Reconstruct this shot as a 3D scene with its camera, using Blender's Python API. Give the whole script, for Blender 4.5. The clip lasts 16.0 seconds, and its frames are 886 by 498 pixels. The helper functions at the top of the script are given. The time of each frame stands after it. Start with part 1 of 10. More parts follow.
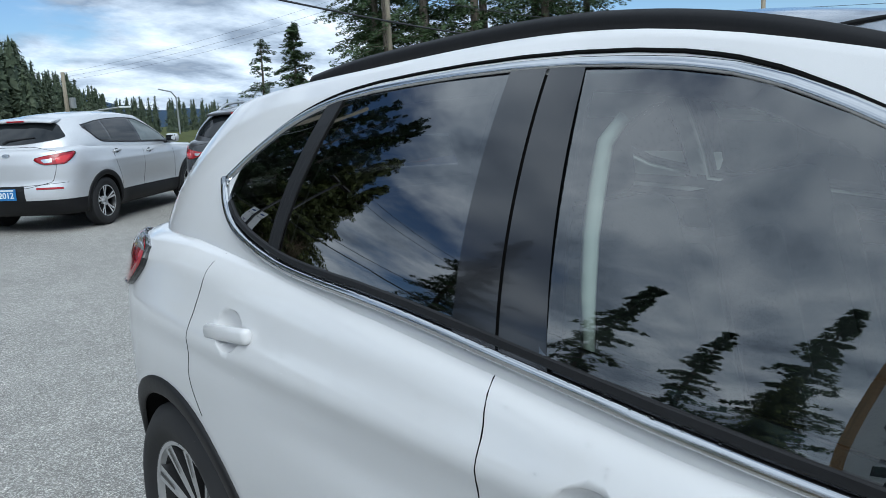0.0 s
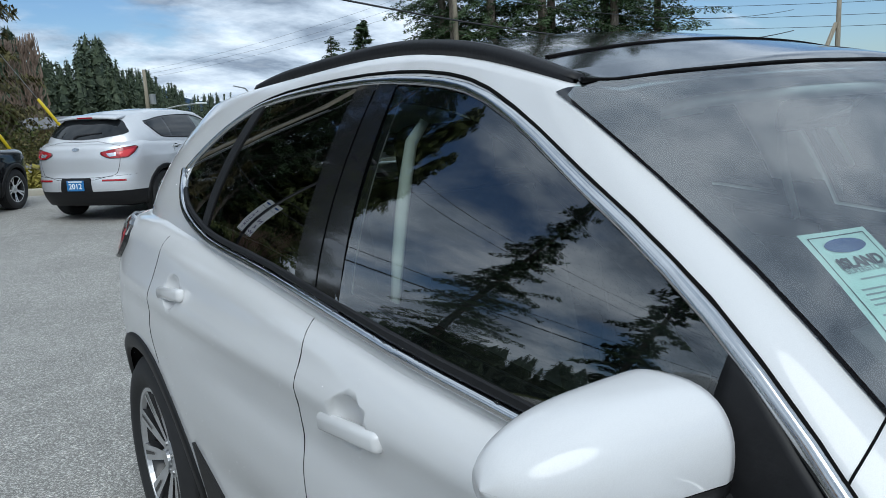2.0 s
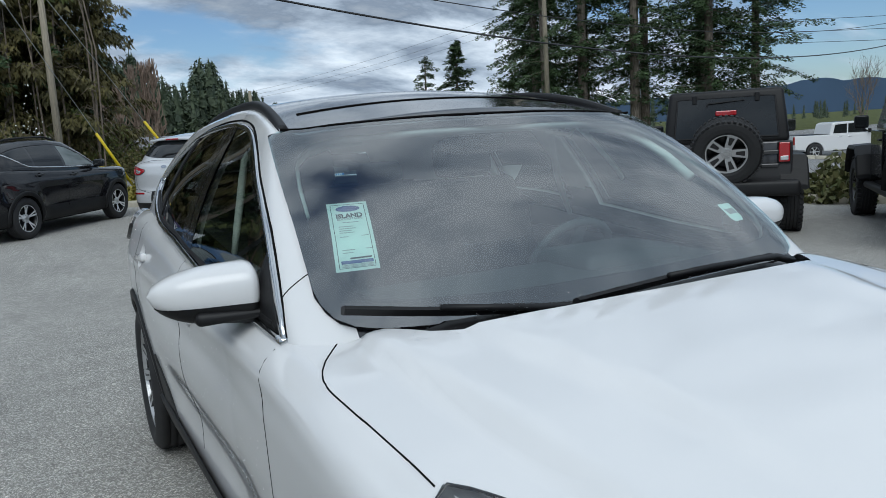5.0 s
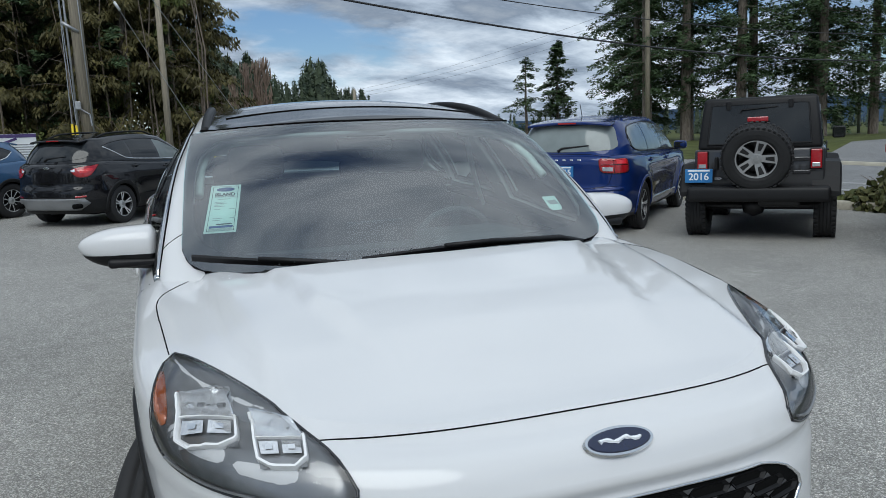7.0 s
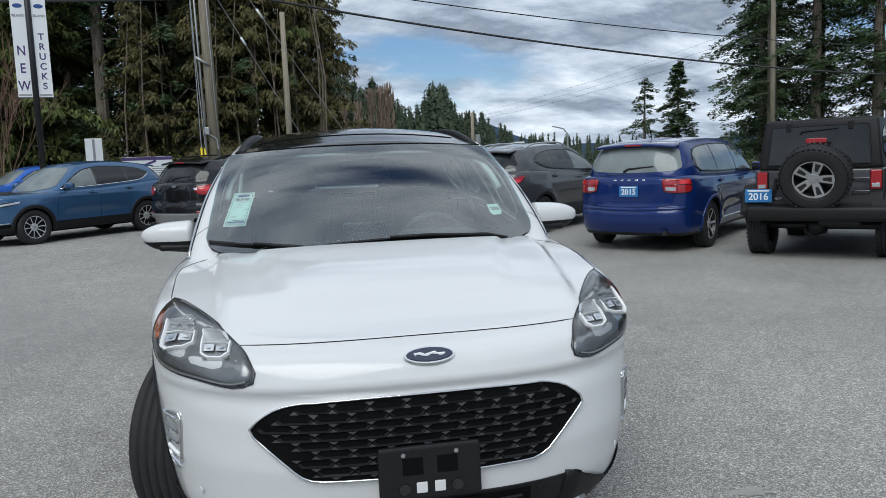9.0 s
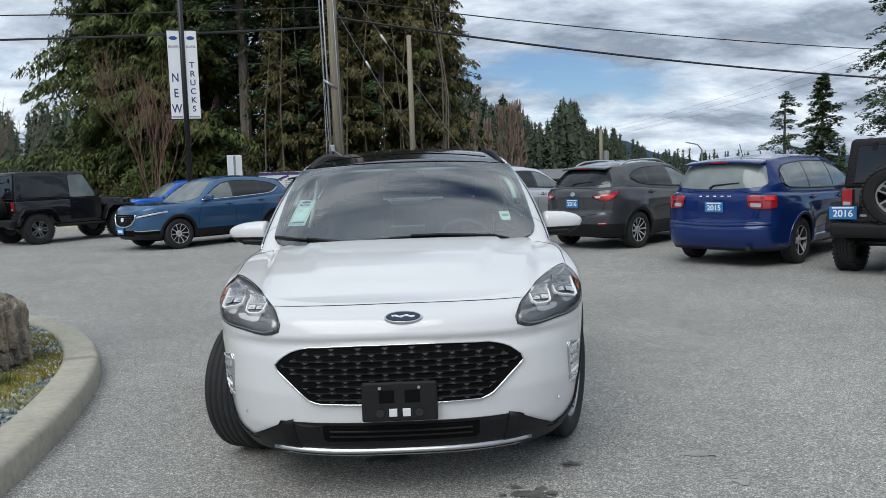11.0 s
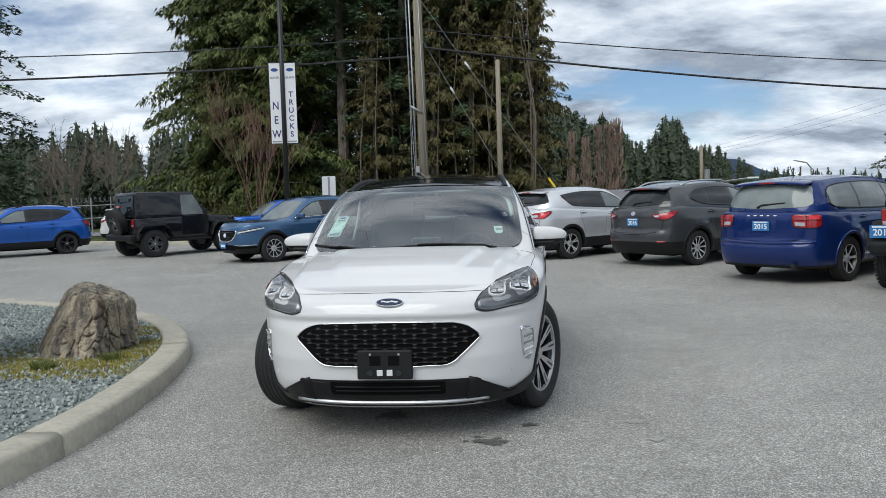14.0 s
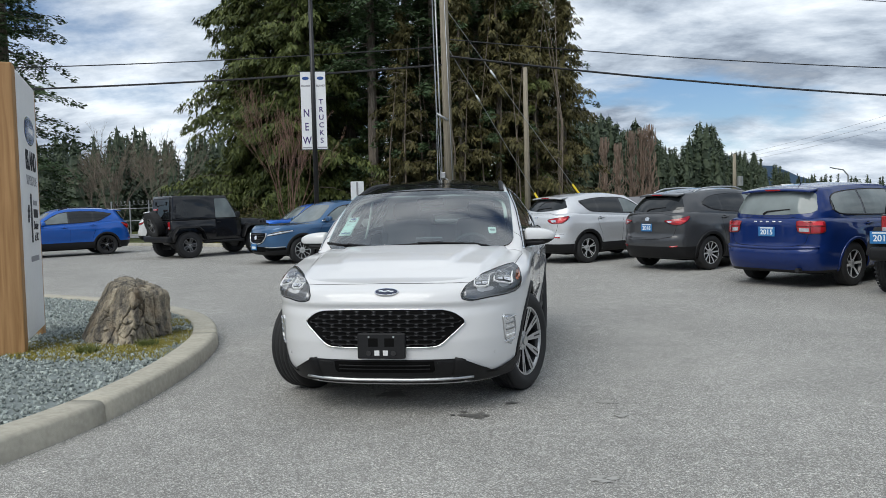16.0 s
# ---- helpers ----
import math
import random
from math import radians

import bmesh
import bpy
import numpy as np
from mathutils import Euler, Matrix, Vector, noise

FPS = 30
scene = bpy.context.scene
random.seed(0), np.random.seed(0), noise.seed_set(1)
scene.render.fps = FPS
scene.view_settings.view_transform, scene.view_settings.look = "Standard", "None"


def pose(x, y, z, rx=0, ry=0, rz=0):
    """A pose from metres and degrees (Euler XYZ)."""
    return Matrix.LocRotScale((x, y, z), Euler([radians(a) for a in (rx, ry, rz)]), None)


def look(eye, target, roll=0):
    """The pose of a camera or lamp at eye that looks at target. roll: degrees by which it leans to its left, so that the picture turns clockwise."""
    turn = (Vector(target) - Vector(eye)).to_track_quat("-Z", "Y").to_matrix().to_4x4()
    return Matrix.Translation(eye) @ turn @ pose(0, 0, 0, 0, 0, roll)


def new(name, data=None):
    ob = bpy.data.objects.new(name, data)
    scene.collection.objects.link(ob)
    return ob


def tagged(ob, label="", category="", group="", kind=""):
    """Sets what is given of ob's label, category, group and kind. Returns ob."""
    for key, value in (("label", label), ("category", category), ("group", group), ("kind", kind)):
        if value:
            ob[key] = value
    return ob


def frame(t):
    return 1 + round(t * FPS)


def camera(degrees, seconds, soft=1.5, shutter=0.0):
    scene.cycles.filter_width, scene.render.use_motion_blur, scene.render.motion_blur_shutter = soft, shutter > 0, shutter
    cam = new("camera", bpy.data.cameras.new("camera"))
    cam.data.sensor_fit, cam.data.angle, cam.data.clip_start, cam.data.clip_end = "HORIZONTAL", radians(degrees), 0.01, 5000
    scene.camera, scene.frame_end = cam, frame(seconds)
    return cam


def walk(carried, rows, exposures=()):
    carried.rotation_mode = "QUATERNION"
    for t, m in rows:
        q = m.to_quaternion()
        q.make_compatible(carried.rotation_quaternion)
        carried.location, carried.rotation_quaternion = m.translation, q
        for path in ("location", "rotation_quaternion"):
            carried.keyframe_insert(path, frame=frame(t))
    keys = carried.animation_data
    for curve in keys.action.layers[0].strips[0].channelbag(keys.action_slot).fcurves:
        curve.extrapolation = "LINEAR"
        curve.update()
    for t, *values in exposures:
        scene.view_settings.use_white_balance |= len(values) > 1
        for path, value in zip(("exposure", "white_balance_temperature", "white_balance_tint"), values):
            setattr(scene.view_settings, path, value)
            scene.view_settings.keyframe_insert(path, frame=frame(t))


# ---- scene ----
cam = camera(60.35, 16.0, 0.65)

PATH = [
    (0, (-1.62, -0.644, 1.476), (-0.367, 0.873, 1.121), -3.12),
    (0.5, (-1.572, -0.719, 1.478), (-0.346, 0.819, 1.12), -3.16),
    (1, (-1.485, -0.857, 1.467), (-0.297, 0.712, 1.109), -3.09),
    (1.5, (-1.461, -1.01, 1.471), (-0.314, 0.588, 1.107), -3.28),
    (2, (-1.489, -1.199, 1.473), (-0.377, 0.425, 1.118), -3.00),
    (2.5, (-1.465, -1.386, 1.48), (-0.385, 0.262, 1.135), -2.77),
    (3, (-1.387, -1.597, 1.468), (-0.332, 0.07, 1.138), -2.62),
    (3.5, (-1.366, -1.819, 1.472), (-0.336, -0.133, 1.156), -2.73),
    (4, (-1.377, -2.074, 1.473), (-0.381, -0.368, 1.167), -3.10),
    (6.5, (-0.909, -3.294, 1.451), (-0.189, -1.451, 1.156), -2.63),
    (7, (-0.786, -3.522, 1.441), (-0.126, -1.656, 1.154), -2.32),
    (7.5, (-0.713, -3.788, 1.434), (-0.116, -1.899, 1.158), -2.05),
    (8, (-0.603, -4.02, 1.431), (-0.079, -2.107, 1.171), -2.00),
    (8.5, (-0.442, -4.264, 1.413), (0.002, -2.329, 1.173), -2.18),
    (9, (-0.34, -4.525, 1.401), (0.022, -2.57, 1.183), -2.34),
    (11.5, (0.327, -5.609, 1.358), (0.28, -3.616, 1.204), -1.88),
    (12, (0.488, -5.779, 1.353), (0.376, -3.787, 1.21), -1.86),
    (12.5, (0.563, -5.942, 1.343), (0.401, -3.953, 1.212), -1.86),
    (13, (0.608, -6.131, 1.344), (0.414, -4.144, 1.223), -1.82),
    (13.5, (0.694, -6.308, 1.352), (0.48, -4.323, 1.239), -1.85),
    (14, (0.835, -6.479, 1.341), (0.603, -4.495, 1.236), -1.87),
    (14.5, (0.929, -6.631, 1.331), (0.677, -4.649, 1.234), -1.85),
    (15, (0.994, -6.819, 1.323), (0.72, -4.84, 1.232), -1.74),
    (15.5, (1.072, -6.947, 1.324), (0.774, -4.971, 1.236), -1.63),
    (16, (1.17, -7.049, 1.307), (0.855, -5.076, 1.219), -1.48),
]
walk(cam, [(t, look(eye, target, roll)) for t, eye, target, roll in PATH],
     [(0, 0.39, 5850, 4), (2, 0.21, 5900, 4), (4, 0.07, 5950, 4), (7, 0.0, 6050, 5), (9, 0.12, 6150, 6), (12, 0.18, 6300, 7), (16, 0.25, 6400, 7)])

# ---- world and sun ----
world = bpy.data.worlds.new("sky")
scene.world = world
world.use_nodes = True
SUN_AZ, SUN_EL = radians(205), radians(48)


def build_sky():
    nt = world.node_tree
    nt.nodes.clear()
    N, Lk = nt.nodes.new, nt.links.new
    out = N("ShaderNodeOutputWorld")
    bg = N("ShaderNodeBackground")
    sky = N("ShaderNodeTexSky")
    sky.sky_type, sky.sun_disc = "NISHITA", False
    sky.sun_elevation, sky.sun_rotation = SUN_EL, SUN_AZ
    sky.air_density, sky.dust_density, sky.ozone_density = 1.0, 0.6, 2.0
    co = N("ShaderNodeTexCoord")
    sep = N("ShaderNodeSeparateXYZ")
    Lk(co.outputs["Generated"], sep.inputs[0])
    up = N("ShaderNodeMath"); up.operation = "ADD"; up.inputs[1].default_value = 0.30
    mx = N("ShaderNodeMath"); mx.operation = "MAXIMUM"; mx.inputs[1].default_value = 0.0
    Lk(sep.outputs[2], mx.inputs[0]); Lk(mx.outputs[0], up.inputs[0])
    dx = N("ShaderNodeMath"); dx.operation = "DIVIDE"
    dy = N("ShaderNodeMath"); dy.operation = "DIVIDE"
    Lk(sep.outputs[0], dx.inputs[0]); Lk(up.outputs[0], dx.inputs[1])
    Lk(sep.outputs[1], dy.inputs[0]); Lk(up.outputs[0], dy.inputs[1])
    com = N("ShaderNodeCombineXYZ")
    Lk(dx.outputs[0], com.inputs[0]); Lk(dy.outputs[0], com.inputs[1])
    rot = N("ShaderNodeMapping"); rot.inputs["Rotation"].default_value = (0, 0, radians(-14))
    rot.inputs["Location"].default_value = (0.7, 2.6, 0)
    rot.inputs["Scale"].default_value = (0.62, 0.95, 1)
    Lk(com.outputs[0], rot.inputs[0])
    big = N("ShaderNodeTexNoise"); big.inputs["Scale"].default_value = 1.05
    big.inputs["Detail"].default_value = 9; big.inputs["Roughness"].default_value = 0.56; big.inputs["Distortion"].default_value = 0.15
    Lk(rot.outputs[0], big.inputs["Vector"])
    fill = N("ShaderNodeMath"); fill.operation = "ADD"
    Lk(big.outputs["Fac"], fill.inputs[0])
    cover = N("ShaderNodeMapRange"); cover.interpolation_type = "SMOOTHSTEP"
    cover.inputs[1].default_value, cover.inputs[2].default_value = 0.39, 0.485
    Lk(fill.outputs[0], cover.inputs[0])
    # grey bellies and bright rims
    bel = N("ShaderNodeTexNoise"); bel.inputs["Scale"].default_value = 3.3
    bel.inputs["Distortion"].default_value = 0.15; bel.inputs["Detail"].default_value = 8; bel.inputs["Roughness"].default_value = 0.6
    Lk(rot.outputs[0], bel.inputs["Vector"])
    ramp = N("ShaderNodeValToRGB")
    r = ramp.color_ramp
    r.elements[0].position, r.elements[0].color = 0.37, (1.06, 1.11, 1.19, 1)
    x = r.elements.new(0.455); x.color = (0.86, 0.91, 0.99, 1)
    r.elements[1].position, r.elements[1].color = 0.61, (0.32, 0.375, 0.47, 1)
    x = r.elements.new(0.52); x.color = (0.58, 0.65, 0.76, 1)
    thin = N("ShaderNodeMapRange"); thin.interpolation_type = "SMOOTHSTEP"
    thin.inputs[1].default_value, thin.inputs[2].default_value = 0.40, 0.75
    thin.inputs[3].default_value, thin.inputs[4].default_value = 0.0, 0.045
    Lk(sep.outputs[2], thin.inputs[0])
    Lk(thin.outputs[0], fill.inputs[1])
    sub = N("ShaderNodeMath"); sub.operation = "SUBTRACT"
    Lk(bel.outputs["Fac"], sub.inputs[0]); Lk(thin.outputs[0], sub.inputs[1])
    Lk(sub.outputs[0], ramp.inputs[0])
    cl = N("ShaderNodeMix"); cl.data_type = "RGBA"; cl.blend_type = "MULTIPLY"
    cl.inputs[0].default_value = 1.0
    cl.inputs[7].default_value = (CLOUD, CLOUD, CLOUD, 1)
    Lk(ramp.outputs[0], cl.inputs[6])
    mix = N("ShaderNodeMix"); mix.data_type = "RGBA"
    air = N("ShaderNodeMix"); air.data_type = "RGBA"; air.blend_type = "MULTIPLY"
    air.inputs[0].default_value = 1.0
    air.inputs[7].default_value = (0.68, 0.75, 0.86, 1)
    Lk(sky.outputs[0], air.inputs[6])
    Lk(cover.outputs[0], mix.inputs[0]); Lk(air.outputs[2], mix.inputs[6]); Lk(cl.outputs[2], mix.inputs[7])
    Lk(mix.outputs[2], bg.inputs[0])
    bg.inputs[1].default_value = 0.10
    Lk(bg.outputs[0], out.inputs[0])


CLOUD = 8.1
build_sky()
sun = new("sun", bpy.data.lights.new("sun", "SUN"))
sun.data.energy, sun.data.angle, sun.data.color = 1.7, radians(45), (1.0, 0.96, 0.9)
sun.matrix_world = look((0, 0, 60), (-math.sin(SUN_AZ) * math.cos(SUN_EL) * 10, -math.cos(SUN_AZ) * math.cos(SUN_EL) * 10, 60 - math.sin(SUN_EL) * 10))

# ---- materials ----


def principled(name):
    m = bpy.data.materials.new(name)
    m.use_nodes = True
    b = m.node_tree.nodes["Principled BSDF"]
    return m, m.node_tree, b


def plain(name, color, rough=0.5, metal=0.0, coat=0.0, vary=0.12, scale=30.0, bump=0.0, spec=0.5, bscale=None):
    """A surface with mottled colour at two scales, uneven roughness and fine relief."""
    m, nt, b = principled(name)
    N, Lk = nt.nodes.new, nt.links.new
    co = N("ShaderNodeTexCoord")
    n1 = N("ShaderNodeTexNoise"); n1.inputs["Scale"].default_value = scale; n1.inputs["Detail"].default_value = 6
    n2 = N("ShaderNodeTexNoise"); n2.inputs["Scale"].default_value = scale * 0.13; n2.inputs["Detail"].default_value = 4
    Lk(co.outputs["Object"], n1.inputs["Vector"]); Lk(co.outputs["Object"], n2.inputs["Vector"])
    mx = N("ShaderNodeMix"); mx.inputs[0].default_value = 0.5
    Lk(n1.outputs["Fac"], mx.inputs[2]); Lk(n2.outputs["Fac"], mx.inputs[3])
    ramp = N("ShaderNodeValToRGB")
    lo = [c * (1 - vary) for c in color]; hi = [min(1, c * (1 + vary)) for c in color]
    ramp.color_ramp.elements[0].position, ramp.color_ramp.elements[0].color = 0.3, (*lo, 1)
    ramp.color_ramp.elements[1].position, ramp.color_ramp.elements[1].color = 0.7, (*hi, 1)
    Lk(mx.outputs[0], ramp.inputs[0]); Lk(ramp.outputs[0], b.inputs["Base Color"])
    b.inputs["Roughness"].default_value = rough
    b.inputs["Metallic"].default_value = metal
    b.inputs["Coat Weight"].default_value = coat
    b.inputs["Coat Roughness"].default_value = 0.04
    b.inputs["Specular IOR Level"].default_value = spec
    if bump:
        bp = N("ShaderNodeBump"); bp.inputs["Strength"].default_value = bump; bp.inputs["Distance"].default_value = 0.004
        if bscale:
            n3 = N("ShaderNodeTexNoise"); n3.inputs["Scale"].default_value = bscale; n3.inputs["Detail"].default_value = 4
            Lk(co.outputs["Object"], n3.inputs["Vector"]); Lk(n3.outputs["Fac"], bp.inputs["Height"])
        else:
            Lk(n1.outputs["Fac"], bp.inputs["Height"])
        Lk(bp.outputs[0], b.inputs["Normal"])
    return m


def car_paint(name, color, metal=0.0, rough=0.35):
    """Coated paint with fine flake and a little road film."""
    m, nt, b = principled(name)
    N, Lk = nt.nodes.new, nt.links.new
    co = N("ShaderNodeTexCoord")
    fl = N("ShaderNodeTexNoise"); fl.inputs["Scale"].default_value = 900; fl.inputs["Detail"].default_value = 1
    Lk(co.outputs["Object"], fl.inputs["Vector"])
    film = N("ShaderNodeTexNoise"); film.inputs["Scale"].default_value = 2.3; film.inputs["Detail"].default_value = 6
    Lk(co.outputs["Object"], film.inputs["Vector"])
    ramp = N("ShaderNodeValToRGB")
    v = 0.10 if metal else 0.03
    ramp.color_ramp.elements[0].position, ramp.color_ramp.elements[0].color = 0.35, (*[c * (1 - v) for c in color], 1)
    ramp.color_ramp.elements[1].position, ramp.color_ramp.elements[1].color = 0.65, (*[min(1, c * (1 + v)) for c in color], 1)
    Lk(fl.outputs["Fac"], ramp.inputs[0]); Lk(ramp.outputs[0], b.inputs["Base Color"])
    mr = N("ShaderNodeMapRange"); mr.inputs[3].default_value, mr.inputs[4].default_value = 0.02, 0.09
    Lk(film.outputs["Fac"], mr.inputs[0]); Lk(mr.outputs[0], b.inputs["Coat Roughness"])
    b.inputs["Metallic"].default_value, b.inputs["Roughness"].default_value = metal, rough
    b.inputs["Coat Weight"].default_value = 1.0
    b.inputs["Specular IOR Level"].default_value = 0.05
    return m


def pane_glass(name, tint, ior=1.5):
    """A thin pane: what is behind it, tinted, under a Fresnel reflection."""
    m = bpy.data.materials.new(name)
    m.use_nodes = True
    nt = m.node_tree
    nt.nodes.clear()
    N, Lk = nt.nodes.new, nt.links.new
    out, mix = N("ShaderNodeOutputMaterial"), N("ShaderNodeMixShader")
    tr, gl, fr = N("ShaderNodeBsdfTransparent"), N("ShaderNodeBsdfGlossy"), N("ShaderNodeFresnel")
    tr.inputs[0].default_value = (*tint, 1)
    gl.inputs[0].default_value = (1, 1, 1, 1); gl.inputs["Roughness"].default_value = 0.0
    fr.inputs[0].default_value = ior
    Lk(fr.outputs[0], mix.inputs[0]); Lk(tr.outputs[0], mix.inputs[1]); Lk(gl.outputs[0], mix.inputs[2])
    Lk(mix.outputs[0], out.inputs[0])
    return m


def leafy(name, dark, light, scale=0.5):
    """Foliage: each clump a little different, thin enough to let some light through."""
    m, nt, b = principled(name)
    N, Lk = nt.nodes.new, nt.links.new
    geo, co = N("ShaderNodeNewGeometry"), N("ShaderNodeTexCoord")
    nz = N("ShaderNodeTexNoise"); nz.inputs["Scale"].default_value = scale; nz.inputs["Detail"].default_value = 3
    Lk(co.outputs["Object"], nz.inputs["Vector"])
    ad = N("ShaderNodeMath"); ad.operation = "ADD"
    hf = N("ShaderNodeMath"); hf.operation = "MULTIPLY"; hf.inputs[1].default_value = 0.5
    Lk(geo.outputs["Random Per Island"], hf.inputs[0]); Lk(hf.outputs[0], ad.inputs[0])
    hg = N("ShaderNodeMath"); hg.operation = "MULTIPLY"; hg.inputs[1].default_value = 0.6
    Lk(nz.outputs["Fac"], hg.inputs[0]); Lk(hg.outputs[0], ad.inputs[1])
    ramp = N("ShaderNodeValToRGB")
    ramp.color_ramp.elements[0].position, ramp.color_ramp.elements[0].color = 0.15, (*dark, 1)
    ramp.color_ramp.elements[1].position, ramp.color_ramp.elements[1].color = 0.95, (*light, 1)
    Lk(ad.outputs[0], ramp.inputs[0]); Lk(ramp.outputs[0], b.inputs["Base Color"])
    b.inputs["Roughness"].default_value = 0.6
    b.inputs["Specular IOR Level"].default_value = 0.25
    return m


def asphalt(name, base, stone):
    m, nt, b = principled(name)
    N, Lk = nt.nodes.new, nt.links.new
    co = N("ShaderNodeTexCoord")
    vo = N("ShaderNodeTexVoronoi"); vo.inputs["Scale"].default_value = 185
    n1 = N("ShaderNodeTexNoise"); n1.inputs["Scale"].default_value = 80; n1.inputs["Detail"].default_value = 6
    n2 = N("ShaderNodeTexNoise"); n2.inputs["Scale"].default_value = 0.55; n2.inputs["Detail"].default_value = 7; n2.inputs["Roughness"].default_value = 0.6
    n3 = N("ShaderNodeTexNoise"); n3.inputs["Scale"].default_value = 5; n3.inputs["Detail"].default_value = 6
    for n in (vo, n1, n2, n3):
        Lk(co.outputs["Object"], n.inputs["Vector"])
    ramp = N("ShaderNodeValToRGB")
    e = ramp.color_ramp.elements
    e[0].position, e[0].color = 0.36, (*[c * 0.68 for c in base], 1)
    e[1].position, e[1].color = 0.74, (*stone, 1)
    x = e.new(0.55); x.color = (*base, 1)
    sp = N("ShaderNodeMix"); sp.inputs[0].default_value = 0.5
    sepc = N("ShaderNodeSeparateColor")
    Lk(vo.outputs["Color"], sepc.inputs[0]); Lk(sepc.outputs[0], sp.inputs[2]); Lk(n1.outputs["Fac"], sp.inputs[3])
    Lk(sp.outputs[0], ramp.inputs[0])
    br = N("ShaderNodeMapRange"); br.inputs[1].default_value, br.inputs[2].default_value = 0.3, 0.7
    br.inputs[3].default_value, br.inputs[4].default_value = 0.78, 1.20
    av = N("ShaderNodeMix"); av.inputs[0].default_value = 0.35
    Lk(n2.outputs["Fac"], av.inputs[2]); Lk(n3.outputs["Fac"], av.inputs[3]); Lk(av.outputs[0], br.inputs[0])
    big = N("ShaderNodeTexVoronoi"); big.inputs["Scale"].default_value = 78
    Lk(co.outputs["Object"], big.inputs["Vector"])
    sb = N("ShaderNodeSeparateColor"); Lk(big.outputs["Color"], sb.inputs[0])
    chip = N("ShaderNodeValToRGB"); ce = chip.color_ramp.elements
    ce[0].position, ce[0].color = 0.06, (0.74, 0.74, 0.74, 1)
    ce[1].position, ce[1].color = 0.97, (1.34, 1.33, 1.30, 1)
    for at_, v_ in ((0.16, 0.93), (0.86, 1.0)):
        y_ = ce.new(at_); y_.color = (v_, v_, v_, 1)
    Lk(sb.outputs[0], chip.inputs[0])
    spk = N("ShaderNodeVectorMath"); spk.operation = "MULTIPLY"
    Lk(ramp.outputs[0], spk.inputs[0]); Lk(chip.outputs[0], spk.inputs[1])
    mu = N("ShaderNodeVectorMath"); mu.operation = "SCALE"
    Lk(spk.outputs[0], mu.inputs[0]); Lk(br.outputs[0], mu.inputs["Scale"])
    Lk(mu.outputs[0], b.inputs["Base Color"])
    b.inputs["Roughness"].default_value = 0.85
    bp = N("ShaderNodeBump"); bp.inputs["Strength"].default_value = 0.5; bp.inputs["Distance"].default_value = 0.006
    Lk(sp.outputs[0], bp.inputs["Height"]); Lk(bp.outputs[0], b.inputs["Normal"])
    return m


def rock(name):
    """Split rock: tan weathered faces, dark grey streaks standing upright, rusty stains and fine grain."""
    m, nt, b = principled(name)
    N, Lk = nt.nodes.new, nt.links.new
    co = N("ShaderNodeTexCoord")
    mp = N("ShaderNodeMapping"); mp.inputs["Scale"].default_value = (1, 1, 0.35)
    mp.inputs["Rotation"].default_value = (0.25, 0.35, 0)
    Lk(co.outputs["Object"], mp.inputs[0])
    st = N("ShaderNodeTexNoise"); st.inputs["Scale"].default_value = 9; st.inputs["Detail"].default_value = 8; st.inputs["Roughness"].default_value = 0.68
    Lk(mp.outputs[0], st.inputs["Vector"])
    big = N("ShaderNodeTexNoise"); big.inputs["Scale"].default_value = 3.2; big.inputs["Detail"].default_value = 4
    fine = N("ShaderNodeTexNoise"); fine.inputs["Scale"].default_value = 70; fine.inputs["Detail"].default_value = 6
    for n in (big, fine):
        Lk(co.outputs["Object"], n.inputs["Vector"])
    ramp = N("ShaderNodeValToRGB")
    e = ramp.color_ramp.elements
    e[0].position, e[0].color = 0.34, (0.060, 0.055, 0.050, 1)
    e[1].position, e[1].color = 0.68, (0.46, 0.40, 0.30, 1)
    for at_, col in ((0.45, (0.17, 0.150, 0.120)), (0.54, (0.31, 0.265, 0.195))):
        y_ = e.new(at_); y_.color = (*col, 1)
    Lk(st.outputs["Fac"], ramp.inputs[0])
    rust = N("ShaderNodeMapRange"); rust.inputs[1].default_value, rust.inputs[2].default_value = 0.52, 0.68
    rust.inputs[4].default_value = 0.55
    Lk(big.outputs["Fac"], rust.inputs[0])
    mx = N("ShaderNodeMix"); mx.data_type = "RGBA"; mx.inputs[7].default_value = (0.27, 0.185, 0.105, 1)
    Lk(rust.outputs[0], mx.inputs[0]); Lk(ramp.outputs[0], mx.inputs[6]); Lk(mx.outputs[2], b.inputs["Base Color"])
    b.inputs["Roughness"].default_value = 0.9
    ad = N("ShaderNodeMath"); ad.operation = "ADD"
    Lk(st.outputs["Fac"], ad.inputs[0]); Lk(fine.outputs["Fac"], ad.inputs[1])
    bp = N("ShaderNodeBump"); bp.inputs["Strength"].default_value = 0.7; bp.inputs["Distance"].default_value = 0.02
    Lk(ad.outputs[0], bp.inputs["Height"]); Lk(bp.outputs[0], b.inputs["Normal"])
    return m


